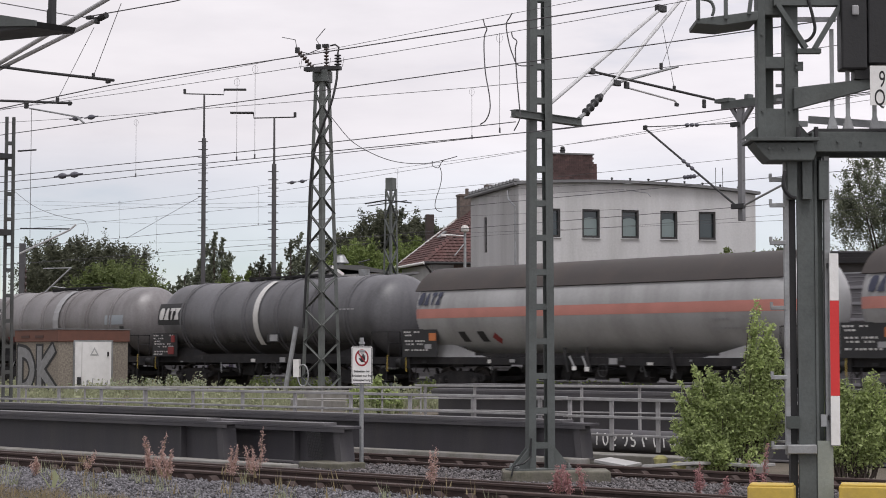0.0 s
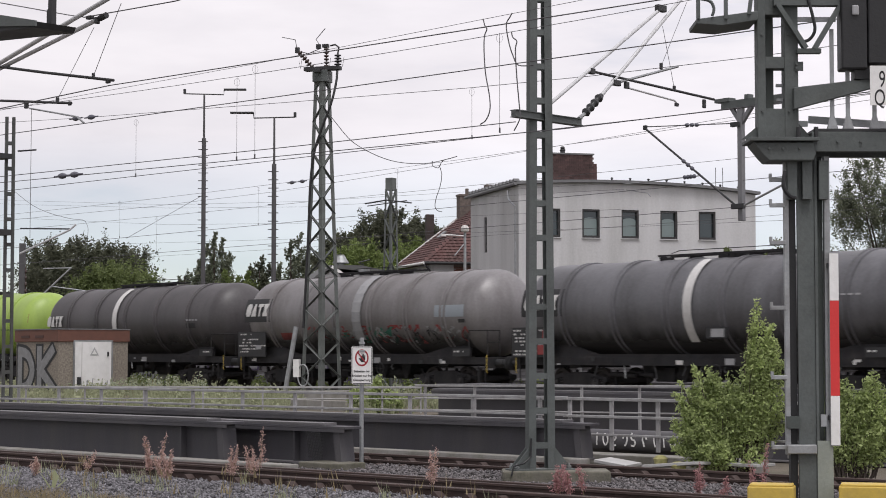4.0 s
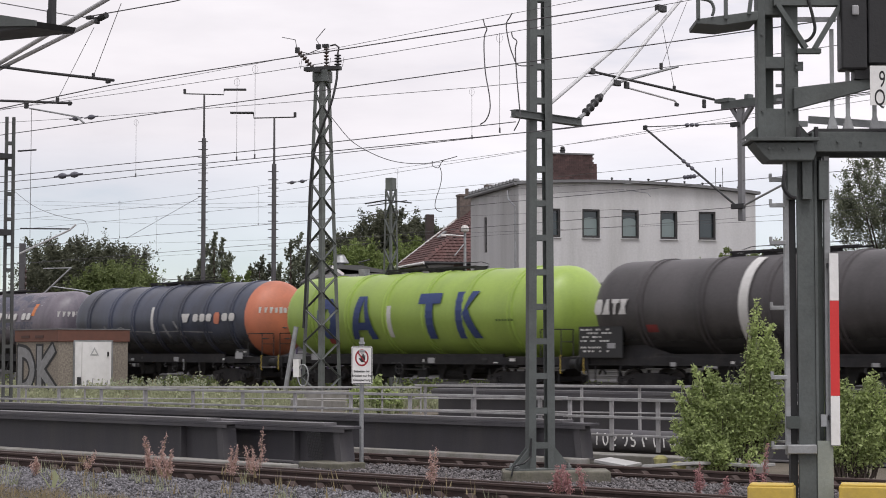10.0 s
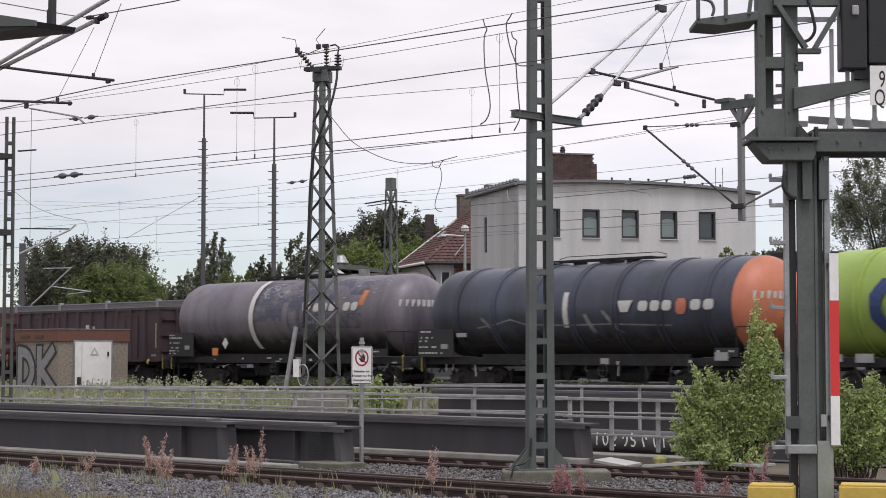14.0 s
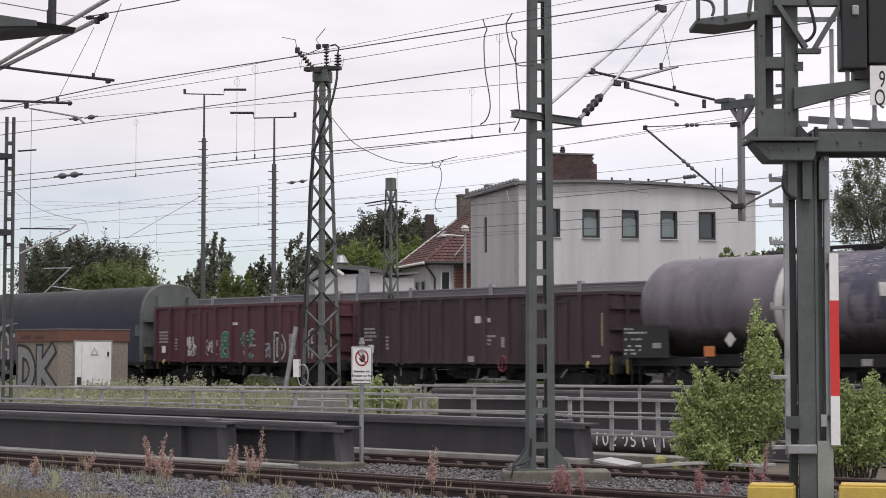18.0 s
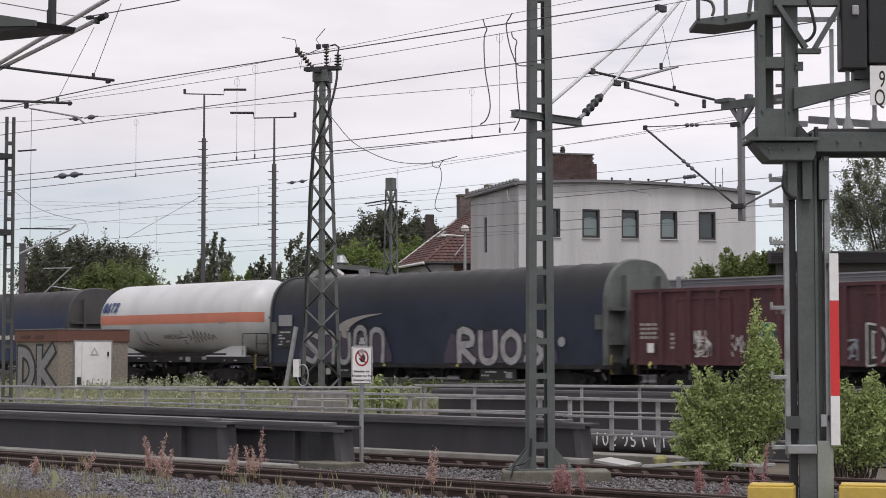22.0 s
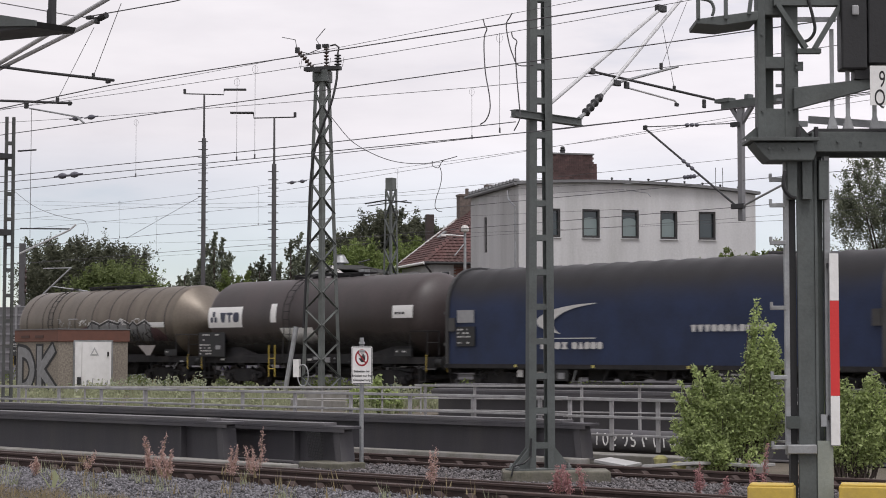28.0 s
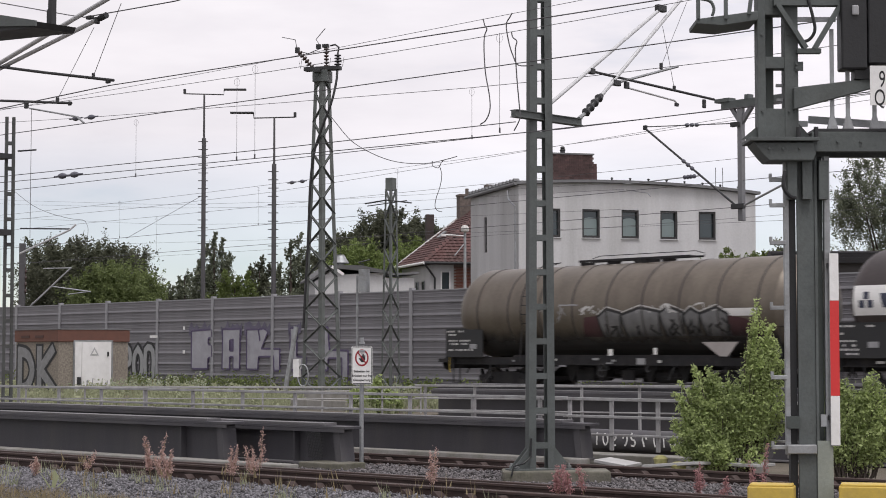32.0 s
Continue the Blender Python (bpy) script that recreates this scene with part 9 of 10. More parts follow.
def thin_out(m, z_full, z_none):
    """The film of dirt and painted shade breaks up into clear paint with height, in clouds and runs."""
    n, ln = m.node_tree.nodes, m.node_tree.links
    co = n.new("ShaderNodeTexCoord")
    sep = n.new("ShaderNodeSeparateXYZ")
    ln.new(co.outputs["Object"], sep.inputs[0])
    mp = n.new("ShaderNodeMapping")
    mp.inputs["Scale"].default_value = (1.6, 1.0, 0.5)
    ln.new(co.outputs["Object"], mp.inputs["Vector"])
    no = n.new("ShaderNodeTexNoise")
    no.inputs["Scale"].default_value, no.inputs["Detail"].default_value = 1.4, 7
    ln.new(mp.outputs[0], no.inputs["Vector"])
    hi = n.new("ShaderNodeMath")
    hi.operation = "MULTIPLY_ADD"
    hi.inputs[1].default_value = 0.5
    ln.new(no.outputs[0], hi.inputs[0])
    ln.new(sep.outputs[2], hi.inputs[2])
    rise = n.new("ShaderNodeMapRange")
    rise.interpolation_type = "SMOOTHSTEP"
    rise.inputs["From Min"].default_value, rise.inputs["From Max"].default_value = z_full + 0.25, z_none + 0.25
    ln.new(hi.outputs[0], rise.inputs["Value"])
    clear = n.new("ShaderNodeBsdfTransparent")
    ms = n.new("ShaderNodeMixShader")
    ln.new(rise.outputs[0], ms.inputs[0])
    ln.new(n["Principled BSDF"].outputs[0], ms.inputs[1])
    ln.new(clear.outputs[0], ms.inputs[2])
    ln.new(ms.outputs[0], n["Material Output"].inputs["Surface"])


thin_out(GRIME_SHADE, 1.55, 2.30)


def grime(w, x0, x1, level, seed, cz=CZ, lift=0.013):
    """Black oily spill and painted shade over a tank's underside, with a ragged upper edge."""
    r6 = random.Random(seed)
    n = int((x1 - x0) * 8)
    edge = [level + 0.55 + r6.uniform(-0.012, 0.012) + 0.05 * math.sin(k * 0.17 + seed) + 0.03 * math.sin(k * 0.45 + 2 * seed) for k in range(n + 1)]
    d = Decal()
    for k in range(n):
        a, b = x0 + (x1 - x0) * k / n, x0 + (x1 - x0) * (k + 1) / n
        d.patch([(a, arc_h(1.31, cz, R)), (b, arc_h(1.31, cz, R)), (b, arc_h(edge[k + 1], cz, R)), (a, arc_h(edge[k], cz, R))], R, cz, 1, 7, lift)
    part("grime", d, GRIME_SHADE, w, "black oily film of dirt and painted shade over the lower tank", weld=True)


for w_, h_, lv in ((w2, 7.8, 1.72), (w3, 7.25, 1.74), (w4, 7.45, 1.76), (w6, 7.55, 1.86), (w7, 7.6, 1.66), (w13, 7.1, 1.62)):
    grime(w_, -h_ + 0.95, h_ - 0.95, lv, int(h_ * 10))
# the two gas tank wagons with sunshades
for g in (g0, g1):
    mark_forms(g, -8.0, -6.75, 3.02, 3.44, (OCT, WEDGE, FUNNEL, WAIST), NAVY_MARK, 1.5, 2.80, 0.10)
    for x, m_ in ((-5.78, BLACK_SPRAY), (-4.82, BLACK_SPRAY)):
        tank_box(g, "hazard_plate", x - 0.17, x + 0.18, 1.78, 2.12, m_, 1.5, 2.80, -0.1)
    part("hazard_plate", Decal().patch([(-4.16, arc_h(1.70, 2.8, 1.5)), (-3.96, arc_h(1.86, 2.8, 1.5)), (-4.2, arc_h(2.08, 2.8, 1.5)), (-4.4, arc_h(1.92, 2.8, 1.5))], 1.5, 2.8, 2, 4, 0.006), RED_DULL, g)
    part("hazard_plate", Shape().box(-7.35, -1.39, 1.95, 0.36, 0.012, 0.26), ORANGE_PLATE, g)
    mark_blocks(g, 5.5, 6.2, 2.35, 2.42, 5, GREY_PLATE, 1.5, 2.80)
    mark_blocks(g, 5.5, 6.6, 2.1, 2.16, 8, GREY_PLATE, 1.5, 2.80)
    for x in (-1.0, 0.0, 3.6):
        part("pipe", Shape().tube([(x, -1.15, 1.55), (x + 0.15, -1.3, 1.25), (x + 0.3, -1.3, 0.8)], 0.05, 8), UNDER, g)
    for x in (-5.0, 1.8, 5.4):
        tank_box(g, "weld_seam", x - 0.012, x + 0.012, 1.5, 3.6, GREY_PLATE, 1.5, 2.80)
    part("valve_lever", Shape().span((-0.6, -1.36, 1.3), (-0.35, -1.36, 0.95), 0.03, 0.06).span((0.0, -1.36, 1.3), (0.2, -1.36, 0.9), 0.03, 0.06), GREY_PLATE, g)
    part("reflector", Shape().box(-0.35, -1.38, 0.92, 0.18, 0.02, 0.12).box(0.22, -1.38, 0.90, 0.18, 0.02, 0.14), WHITE_PAINT, g)
# dark grey wagon
tank_box(w2, "logo_field", -7.45, -5.55, 2.55, 3.42, BOARD, lift=0.005)
mark_forms(w2, -7.3, -5.75, 2.76, 3.22, (OCT, WEDGE, FUNNEL, WAIST), MARK_WHITE, slant=0.08, gap=0.08)
part("table_plate", Shape().box(0.9, -1.42, 1.98, 0.8, 0.03, 0.32), BOARD, w2)
part("table", Shape().box(0.95, -1.44, 1.98, 0.5, 0.012, 0.24), GREY_PLATE, w2)
part("tail_lamp", Shape().box(-6.4, -1.40, 1.98, 0.2, 0.06, 0.28).box(-6.55, -1.40, 1.5, 0.42, 0.03, 0.3), RED_DULL, w2)
mark_blocks(w2, 5.2, 6.2, 2.95, 3.0, 4, GREY_PLATE)
# light grey wagon
tank_box(w3, "logo_field", -6.88, -5.04, 2.58, 3.47, BOARD, lift=0.005)
mark_forms(w3, -6.74, -5.25, 2.80, 3.26, (OCT, WEDGE, FUNNEL, WAIST), MARK_WHITE, slant=0.08, gap=0.08)
tank_box(w3, "pale_band", 0.1, 0.62, 1.9, 4.15, GREY_PLATE, label="pale worn hoop on the tank", lift=0.049)
tank_box(w3, "patch", 4.75, 6.3, 2.62, 3.02, PALE_BLUE)
tank_box(w3, "table", 6.0, 6.35, 2.42, 2.54, BOARD)
tank_box(w3, "red_patch", -4.6, -3.8, 1.9, 2.16, RED_DULL)
scribble(w3, -3.0, 6.4, 1.75, 2.35, 26, RED_DULL, 3, 0.05)
scribble(w3, -1.5, 6.0, 1.7, 2.3, 22, CHROME_SPRAY, 4, 0.06)
scribble(w3, -0.3, 3.4, 1.7, 2.3, 13, TEAL_SPRAY, 5, 0.11)
scribble(w3, -2.6, 5.0, 1.65, 2.3, 18, BLACK_SPRAY, 6, 0.05)
tank_box(w3, "table", 1.4, 1.9, 1.95, 2.15, MARK_WHITE)
# sooty black wagon
mark_forms(w4, -6.85, -5.45, 2.58, 3.03, (OCT, WEDGE, FUNNEL, WAIST), MARK_WHITE, slant=0.08, gap=0.08)
tank_box(w4, "red_patch", -4.75, -4.3, 2.02, 2.25, RED_DULL)
mark_blocks(w4, 5.0, 5.9, 2.70, 2.76, 4, GREY_PLATE)
tank_box(w4, "table", 4.9, 5.6, 2.40, 2.6, BOARD)
# lime green wagon: large plain dark blue shapes
shape = Decal()
n_ = 8
zc, hz, hx = arc_h(2.64, CZ, R), 0.80, 0.64
for k in range(n_):
    a0, a1 = 2 * math.pi * (k + 0.5) / n_, 2 * math.pi * (k + 1.5) / n_
    shape.patch([(-4.47 + hx * math.cos(a0), zc + hz * math.sin(a0)), (-4.47 + hx * math.cos(a1), zc + hz * math.sin(a1)), (-4.47 + hx * 0.34 * math.cos(a1), zc + hz * 0.48 * math.sin(a1)), (-4.47 + hx * 0.34 * math.cos(a0), zc + hz * 0.48 * math.sin(a0))], R, CZ, 2, 2, 0.049)
part("blue_shape", shape, BLUE_MARK, w5, "large dark blue ring shape")
q = Decal()
q.patch([(-3.1, zc - 0.78), (-2.75, zc - 0.78), (-2.25, zc + 0.78), (-2.65, zc + 0.78)], R, CZ, 2, 8, 0.049)
q.patch([(-2.05, zc - 0.78), (-1.65, zc - 0.78), (-2.15, zc + 0.78), (-2.30, zc + 0.78)], R, CZ, 2, 8, 0.0495)
q.rect(-2.7, -2.0, zc - 0.42, zc - 0.15, R, CZ, lift=0.050)
part("blue_shape", q, BLUE_MARK, w5, "large dark blue wedge shape")
q = Decal().rect(1.25, 1.65, zc - 0.78, zc + 0.45, R, CZ, lift=0.049).rect(0.85, 2.05, zc + 0.43, zc + 0.8, R, CZ, lift=0.0495)
part("blue_shape", q, BLUE_MARK, w5, "large dark blue slab shape")
q = Decal().rect(2.85, 3.22, zc - 0.78, zc + 0.82, R, CZ, lift=0.049)
q.patch([(3.2, zc + 0.0), (3.45, zc + 0.2), (4.0, zc + 0.82), (3.6, zc + 0.82)], R, CZ, 2, 6, 0.0495).patch([(3.6, zc - 0.78), (4.02, zc - 0.78), (3.5, zc + 0.25), (3.2, zc + 0.1)], R, CZ, 2, 6, 0.050)
part("blue_shape", q, BLUE_MARK, w5, "large dark blue forked shape")
tank_box(w5, "hoop_piece", -0.98, -0.72, 1.95, 3.05, MARK_WHITE)
tank_box(w5, "red_patch", -4.72, -4.2, 1.74, 1.95, RED_DULL, lift=0.009)
mark_blocks(w5, 4.9, 5.8, 2.45, 2.52, 6, mat("dark_green_print", (0.10, 0.16, 0.03), 0.6, vary=0.1))
tank_box(w5, "red_patch", 7.55, 7.6, 2.8, 3.2, RED_DULL)
part("table", Shape().box(-6.6, -1.3, 1.26, 0.9, 0.02, 0.2).box(-5.4, -1.3, 1.26, 0.6, 0.02, 0.24), GREY_PLATE, w5)
# navy wagon
tank_box(w6, "hoop_piece", -0.4, -0.1, 2.2, 3.3, MARK_WHITE)
mark_forms(w6, 2.05, 2.75, 2.64, 2.98, (VEE,), MARK_WHITE, slant=0.04, gap=0.1)
mark_forms(w6, 2.95, 4.42, 2.66, 2.96, (OCT, OCT, OCT), MARK_WHITE, slant=0.03, gap=0.22)
mark_forms(w6, 4.5, 4.95, 2.55, 3.0, (OCT,), P_ORANGE, slant=0.03, gap=0.1)
mark_forms(w6, 5.08, 6.1, 2.66, 2.96, (OCT, OCT), MARK_WHITE, slant=0.03, gap=0.22)
for x0, x1, z0, z1 in ((-4.4, -3.9, 2.2, 2.55), (-2.1, -1.7, 2.15, 2.6), (0.5, 0.95, 2.0, 2.6), (1.3, 2.1, 2.0, 2.7)):
    part("smear", Decal().patch([(x0, arc_h(z1, CZ, R)), (x0 + 0.16, arc_h(z1, CZ, R)), (x1 + 0.1, arc_h(z0, CZ, R)), (x1 - 0.12, arc_h(z0, CZ, R))], R, CZ, 2, 6, 0.006), mat("faded_spray_smear", (0.20, 0.20, 0.21), 0.6, vary=0.4, scale=5), w6)
part("smear", Decal().stroke([(-4.6, -0.55), (-3.6, -0.42), (-2.9, -0.28), (-2.2, -0.45), (-0.4, -0.5), (1.6, -0.48), (4.2, -0.55)], 0.05, R, CZ), mat("faded_spray_smear", (0.20, 0.20, 0.21), 0.6), w6)
for p_ in t6.data.polygons:
    if p_.center.x > 6.1:
        p_.material_index = 1
t6.data.materials.append(P_ORANGE)
part("dome_mark", Shape().box(0, 0, 0, 0.02, 0.1, 0.1), MARK_WHITE, w6, m=pose(7.5, -0.35, 2.75))
db = Shape()
for k in range(7):
    y = -1.12 + 0.19 * k
    x = 7.55 - 0.9 * (1 - math.sqrt(max(0.0, 1 - (y * y + 0.3 * 0.3) / R ** 2))) + 0.012
    db.box(x, y, CZ + 0.3, 0.03, 0.13, 0.2 if k % 2 else 0.24)
part("emblem", db, MARK_WHITE, w6, "plain pale blocks on the dome")
part("dome_ladder", Shape().rod((7.3, -0.9, CZ - 0.35), (7.55, -0.1, CZ - 0.38), 0.02, seg=6).rod((7.2, -1.0, CZ - 0.8), (7.45, 0.1, CZ - 0.8), 0.02, seg=6), DARK_STEEL, w6)
part("table", Shape().box(6.2, -1.42, 1.3, 0.5, 0.02, 0.24).box(-5.4, -1.42, 2.0, 0.5, 0.02, 0.14), GREY_PLATE, w6)
# faded mauve wagon
P_FADED = mat("faded_blue_mauve_paint", (0.062, 0.064, 0.098), 0.5, vary=0.35, scale=2.5, dirt=(0.15, 0.135, 0.155), dirt_amount=0.9, low=0.48, high=0.58)
mark_forms(w7, 1.75, 2.45, 2.9, 3.26, (VEE,), MARK_WHITE, slant=0.05, gap=0.1)
mark_forms(w7, 2.5, 3.95, 2.92, 3.22, (OCT, OCT, OCT), MARK_WHITE, slant=0.05, gap=0.2)
mark_forms(w7, 4.35, 5.3, 2.92, 3.22, (OCT, OCT), MARK_WHITE, slant=0.05, gap=0.2)
tank_box(w7, "orange_mark", 5.2, 5.5, 3.1, 3.65, ORANGE_PLATE, slant=0.1)
wrapped_text(w7, "tank car 3000", 2.85, 2.55, 0.26, GREY_PLATE)
tank_box(w7, "faded_patch", 0.75, 1.6, 2.2, 3.5, P_FADED, slant=0.1, lift=0.006, label="faded darker field on the tank")
rf_ = random.Random(17)
fl = Decal()
for k in range(150):
    x, z = rf_.uniform(-1.2, 6.4), 4.12 - abs(rf_.gauss(0, 0.3))
    h_ = arc_h(max(3.2, z), CZ, R)
    L_ = rf_.uniform(0.03, 0.22)
    fl.patch([(x, h_), (x + L_, h_ + rf_.uniform(-0.03, 0.03)), (x + L_ * 0.9, h_ + 0.022), (x + 0.02, h_ + 0.018)], R, CZ, 1, 1, 0.007 + 0.00003 * k)
tagged(part("flaking_paint", fl, mat("pale_lilac_flakes", (0.34, 0.33, 0.36), 0.6, vary=0.2), w7, "pale flakes of peeling paint"), kind="stuff")
for x0, x1, z0, z1 in ((-1.5, 0.4, 2.6, 4.1), (0.45, 2.1, 3.3, 4.12), (2.15, 4.3, 3.35, 4.1), (4.35, 5.6, 3.5, 4.0), (1.7, 5.3, 2.3, 2.84)):
    tank_box(w7, "faded_patch", x0, x1, z0, z1, P_FADED, slant=0.2, lift=0.004, label="faded bluish patch of old paint")
tank_box(w7, "table", 0.0, 0.5, 1.62, 1.9, GREY_PLATE)
tank_box(w7, "table", -2.0, -1.5, 1.62, 1.8, GREY_PLATE)
scribble(w7, -1.5, 1.0, 3.5, 3.95, 7, GREY_PLATE, 8, 0.04)
part("diamond_plate", Shape().prism([(-3.4, 2.0), (-3.2, 1.78), (-3.4, 1.56), (-3.6, 1.78)], -1.50, -1.48, "y"), MARK_WHITE, w7)
part("warning_stripe", Shape().box(-4.3, -1.38, 1.45, 0.4, 0.015, 0.3), ORANGE_PLATE, w7)
db = Shape()
for k in range(7):
    y = -1.1 + 0.2 * k
    x = 7.6 - 0.9 * (1 - math.sqrt(max(0.0, 1 - (y * y + 0.4 * 0.4) / R ** 2))) + 0.012
    db.box(x, y, CZ + 0.4, 0.03, 0.14, 0.24)
part("emblem", db, MARK_WHITE, w7, "plain pale blocks on the dome")
# open wagons
part("emblem", Shape().box(0.2, -1.452, 2.5, 0.28, 0.01, 0.24), MARK_WHITE, w8)
part("emblem", Shape().box(0.42, -1.452, 2.48, 0.06, 0.01, 0.14).box(0.58, -1.452, 2.5, 0.12, 0.01, 0.18).box(0.76, -1.452, 2.48, 0.12, 0.01, 0.14), MARK_WHITE, w8)
part("red_tag", Shape().tube([(1.55 + 0.2 * math.cos(a), -1.56, 1.06 + 0.26 * math.sin(a)) for a in [0.3 * k for k in range(21)]], 0.02, 5).rod((1.5, -1.56, 0.85), (1.6, -1.56, 1.3), 0.018, seg=5), mat("dull_red_spray", (0.20, 0.045, 0.06), 0.6, vary=0.1), w8)
part("table", Shape().box(1.55, -1.452, 1.75, 0.34, 0.01, 0.34).box(-0.1, -1.5, 1.2, 0.3, 0.01, 0.2), mat("faded_white_marking", (0.36, 0.33, 0.32), 0.7), w8)
part("emblem", Shape().box(-0.6, -1.452, 2.54, 0.24, 0.01, 0.14).box(-0.3, -1.452, 2.54, 0.3, 0.01, 0.1), MARK_WHITE, w9)


def side_scribble(w, x0, x1, z0, z1, n, material, seed, width, y=-1.46):
    rr = random.Random(seed)
    for k in range(n):
        s = Shape()
        x, z = rr.uniform(x0, x1), rr.uniform(z0, z1)
        for j in range(rr.randint(3, 6)):
            x2, z2 = min(x1, max(x0, x + rr.uniform(-0.25, 0.3))), min(z1, max(z0, z + rr.uniform(-0.4, 0.4)))
            s.span((x, y - 0.0004 * k, z), (x2, y - 0.0004 * k, z2), 0.004, width, (0, 0, 1))
            x, z = x2, z2
        part("graffiti", s, material, w, "sprayed tag on the side")




def loop_tag(w, x, z, rings, fill, seed):
    """A fat sprayed sign of rings with a pale rim."""
    for width, lift, material in ((0.25, 0.0, MARK_WHITE), (0.19, 0.006, fill)):
        s = Shape()
        for cx, cz_, rx, rz, a0, a1 in rings:
            pts = [(x + cx + rx * math.cos(a0 + (a1 - a0) * k / 12), -1.462 - lift, z + cz_ + rz * math.sin(a0 + (a1 - a0) * k / 12)) for k in range(13)]
            for k, (a, b) in enumerate(zip(pts[:-1], pts[1:])):
                s.span(a, b, 0.004, width, (0, 0, 1))
        part("graffiti", s, material, w, "green sprayed sign with a pale rim")


loop_tag(w9, 0.55, 1.7, ((-0.05, 0.22, 0.24, 0.2, -1.2, 4.2), (0.1, -0.25, 0.2, 0.26, 1.5, 6.0), (0.3, 0.35, 0.12, 0.15, 0, 5)), TEAL_SPRAY, 1)
loop_tag(w9, -1.0, 1.7, ((0, 0.25, 0.2, 0.2, 0, 6.28), (0, -0.22, 0.26, 0.24, 0, 6.28)), TEAL_SPRAY, 2)
side_scribble(w9, 1.6, 2.1, 1.15, 1.75, 5, PALE_BLUE, 22, 0.06, -1.47)
flat_graffiti(w9, "y", -1.497, "D", 2.42, 1.12, 0.85, 0.92, 0.15, BLACK_SPRAY, MARK_WHITE, 23)
flat_graffiti(w9, "y", -1.497, "L", 3.45, 1.42, 0.45, 0.60, 0.11, PALE_BLUE, MARK_WHITE, 24)
flat_graffiti(w9, "y", -1.45, "R", 4.58, 1.15, 0.85, 0.98, 0.15, BLACK_SPRAY, MARK_WHITE, 25)
side_scribble(w9, 5.3, 5.8, 1.4, 1.9, 4, MARK_WHITE, 27, 0.04, -1.47)
side_scribble(w9, -3.75, -3.1, 1.3, 2.05, 8, MARK_WHITE, 28, 0.05, -1.50)
side_scribble(w9, -2.4, -1.6, 1.3, 1.9, 6, MARK_WHITE, 29, 0.04, -1.47)
# tarpaulin wagons: a swoosh of plain curved pieces, silver letters


def swoosh(w, x0, z0, material):
    s = Shape()
    outer = smooth_line([(2.75, 0.95, 0), (1.75, 0.90, 0), (0.75, 0.76, 0), (0.10, 0.52, 0), (0.06, 0.30, 0), (0.45, 0.12, 0), (1.10, 0.0, 0)])
    inner = smooth_line([(2.75, 0.93, 0), (2.0, 0.84, 0), (1.35, 0.70, 0), (0.90, 0.50, 0), (0.78, 0.32, 0), (0.88, 0.14, 0), (1.12, 0.0, 0)])
    for a, b, c, d in zip(outer[:-1], outer[1:], inner[1:], inner[:-1]):
        s.add([(x0 + p.x, -1.452, z0 + p.y) for p in (a, b, c, d)], [(0, 1, 2, 3)])
    part("swoosh", s, material, w, "pale curved swoosh on the tarpaulin", weld=True)


DIM_SILVER = mat("dim_silver_spray", (0.33, 0.32, 0.335), 0.55, vary=0.35, scale=4)
swoosh(w10, -4.9, 1.85, mat("faded_white_marking", (0.36, 0.33, 0.32), 0.7))
swoosh(w12, -4.6, 2.0, MARK_WHITE)
rr = random.Random(71)
PINK = mat("pink_purple_haze", (0.062, 0.048, 0.078), 0.6, vary=0.35, scale=3)
for x0, x1 in ((-7.2, -1.6), (1.3, 6.9)):
    hz = Shape()
    n = 16
    up = [2.05 + rr.uniform(-0.12, 0.22) for k in range(n + 1)]
    lo = [1.1 - rr.uniform(0, 0.04) for k in range(n + 1)]
    up[0] = up[-1] = 1.35
    for k in range(n):
        a, b = x0 + (x1 - x0) * k / n, x0 + (x1 - x0) * (k + 1) / n
        hz.add([(a, -1.4505, lo[k]), (b, -1.4505, lo[k + 1]), (b, -1.4505, up[k + 1]), (a, -1.4505, up[k])], [(0, 1, 2, 3)])
    part("spray_haze", hz, PINK, w10, "pink-purple sprayed haze round the letters")
flat_graffiti(w10, "y", -1.45, "SNUAN", -6.8, 1.12, 0.98, 1.0, 0.20, DIM_SILVER, BLACK_SPRAY, 41, 0.08, rim=1.5)
flat_graffiti(w10, "y", -1.45, "RUOS", 1.9, 1.14, 1.14, 0.95, 0.25, DIM_SILVER, BLACK_SPRAY, 42, 0.04, rim=1.42)
part("round_mark", Shape().tube([(7.1, -1.45, 1.75), (7.1, -1.456, 1.75)], 0.16, 16), GREY_PLATE, w10)
part("bar", Shape().box(-3.2, -1.45, 1.86, 2.6, 0.008, 0.03), MARK_WHITE, w12, "white line under the swoosh")
mark_forms(w12, -4.4, -3.1, 1.52, 1.74, (SLAB, OCT, OCT, WAIST), MARK_WHITE, gap=0.14, flat=-1.4545)
mark_forms(w12, -2.95, -1.55, 1.52, 1.74, (OCT, WEDGE, OCT, OCT, OCT), MARK_WHITE, gap=0.14, flat=-1.4545)
mark_forms(w12, 2.1, 5.3, 2.02, 2.22, (VEE, VEE, VEE, OCT, OCT, OCT, WEDGE, OCT, OCT, OCT, OCT, WAIST), MARK_WHITE, gap=0.16, flat=-1.4545)
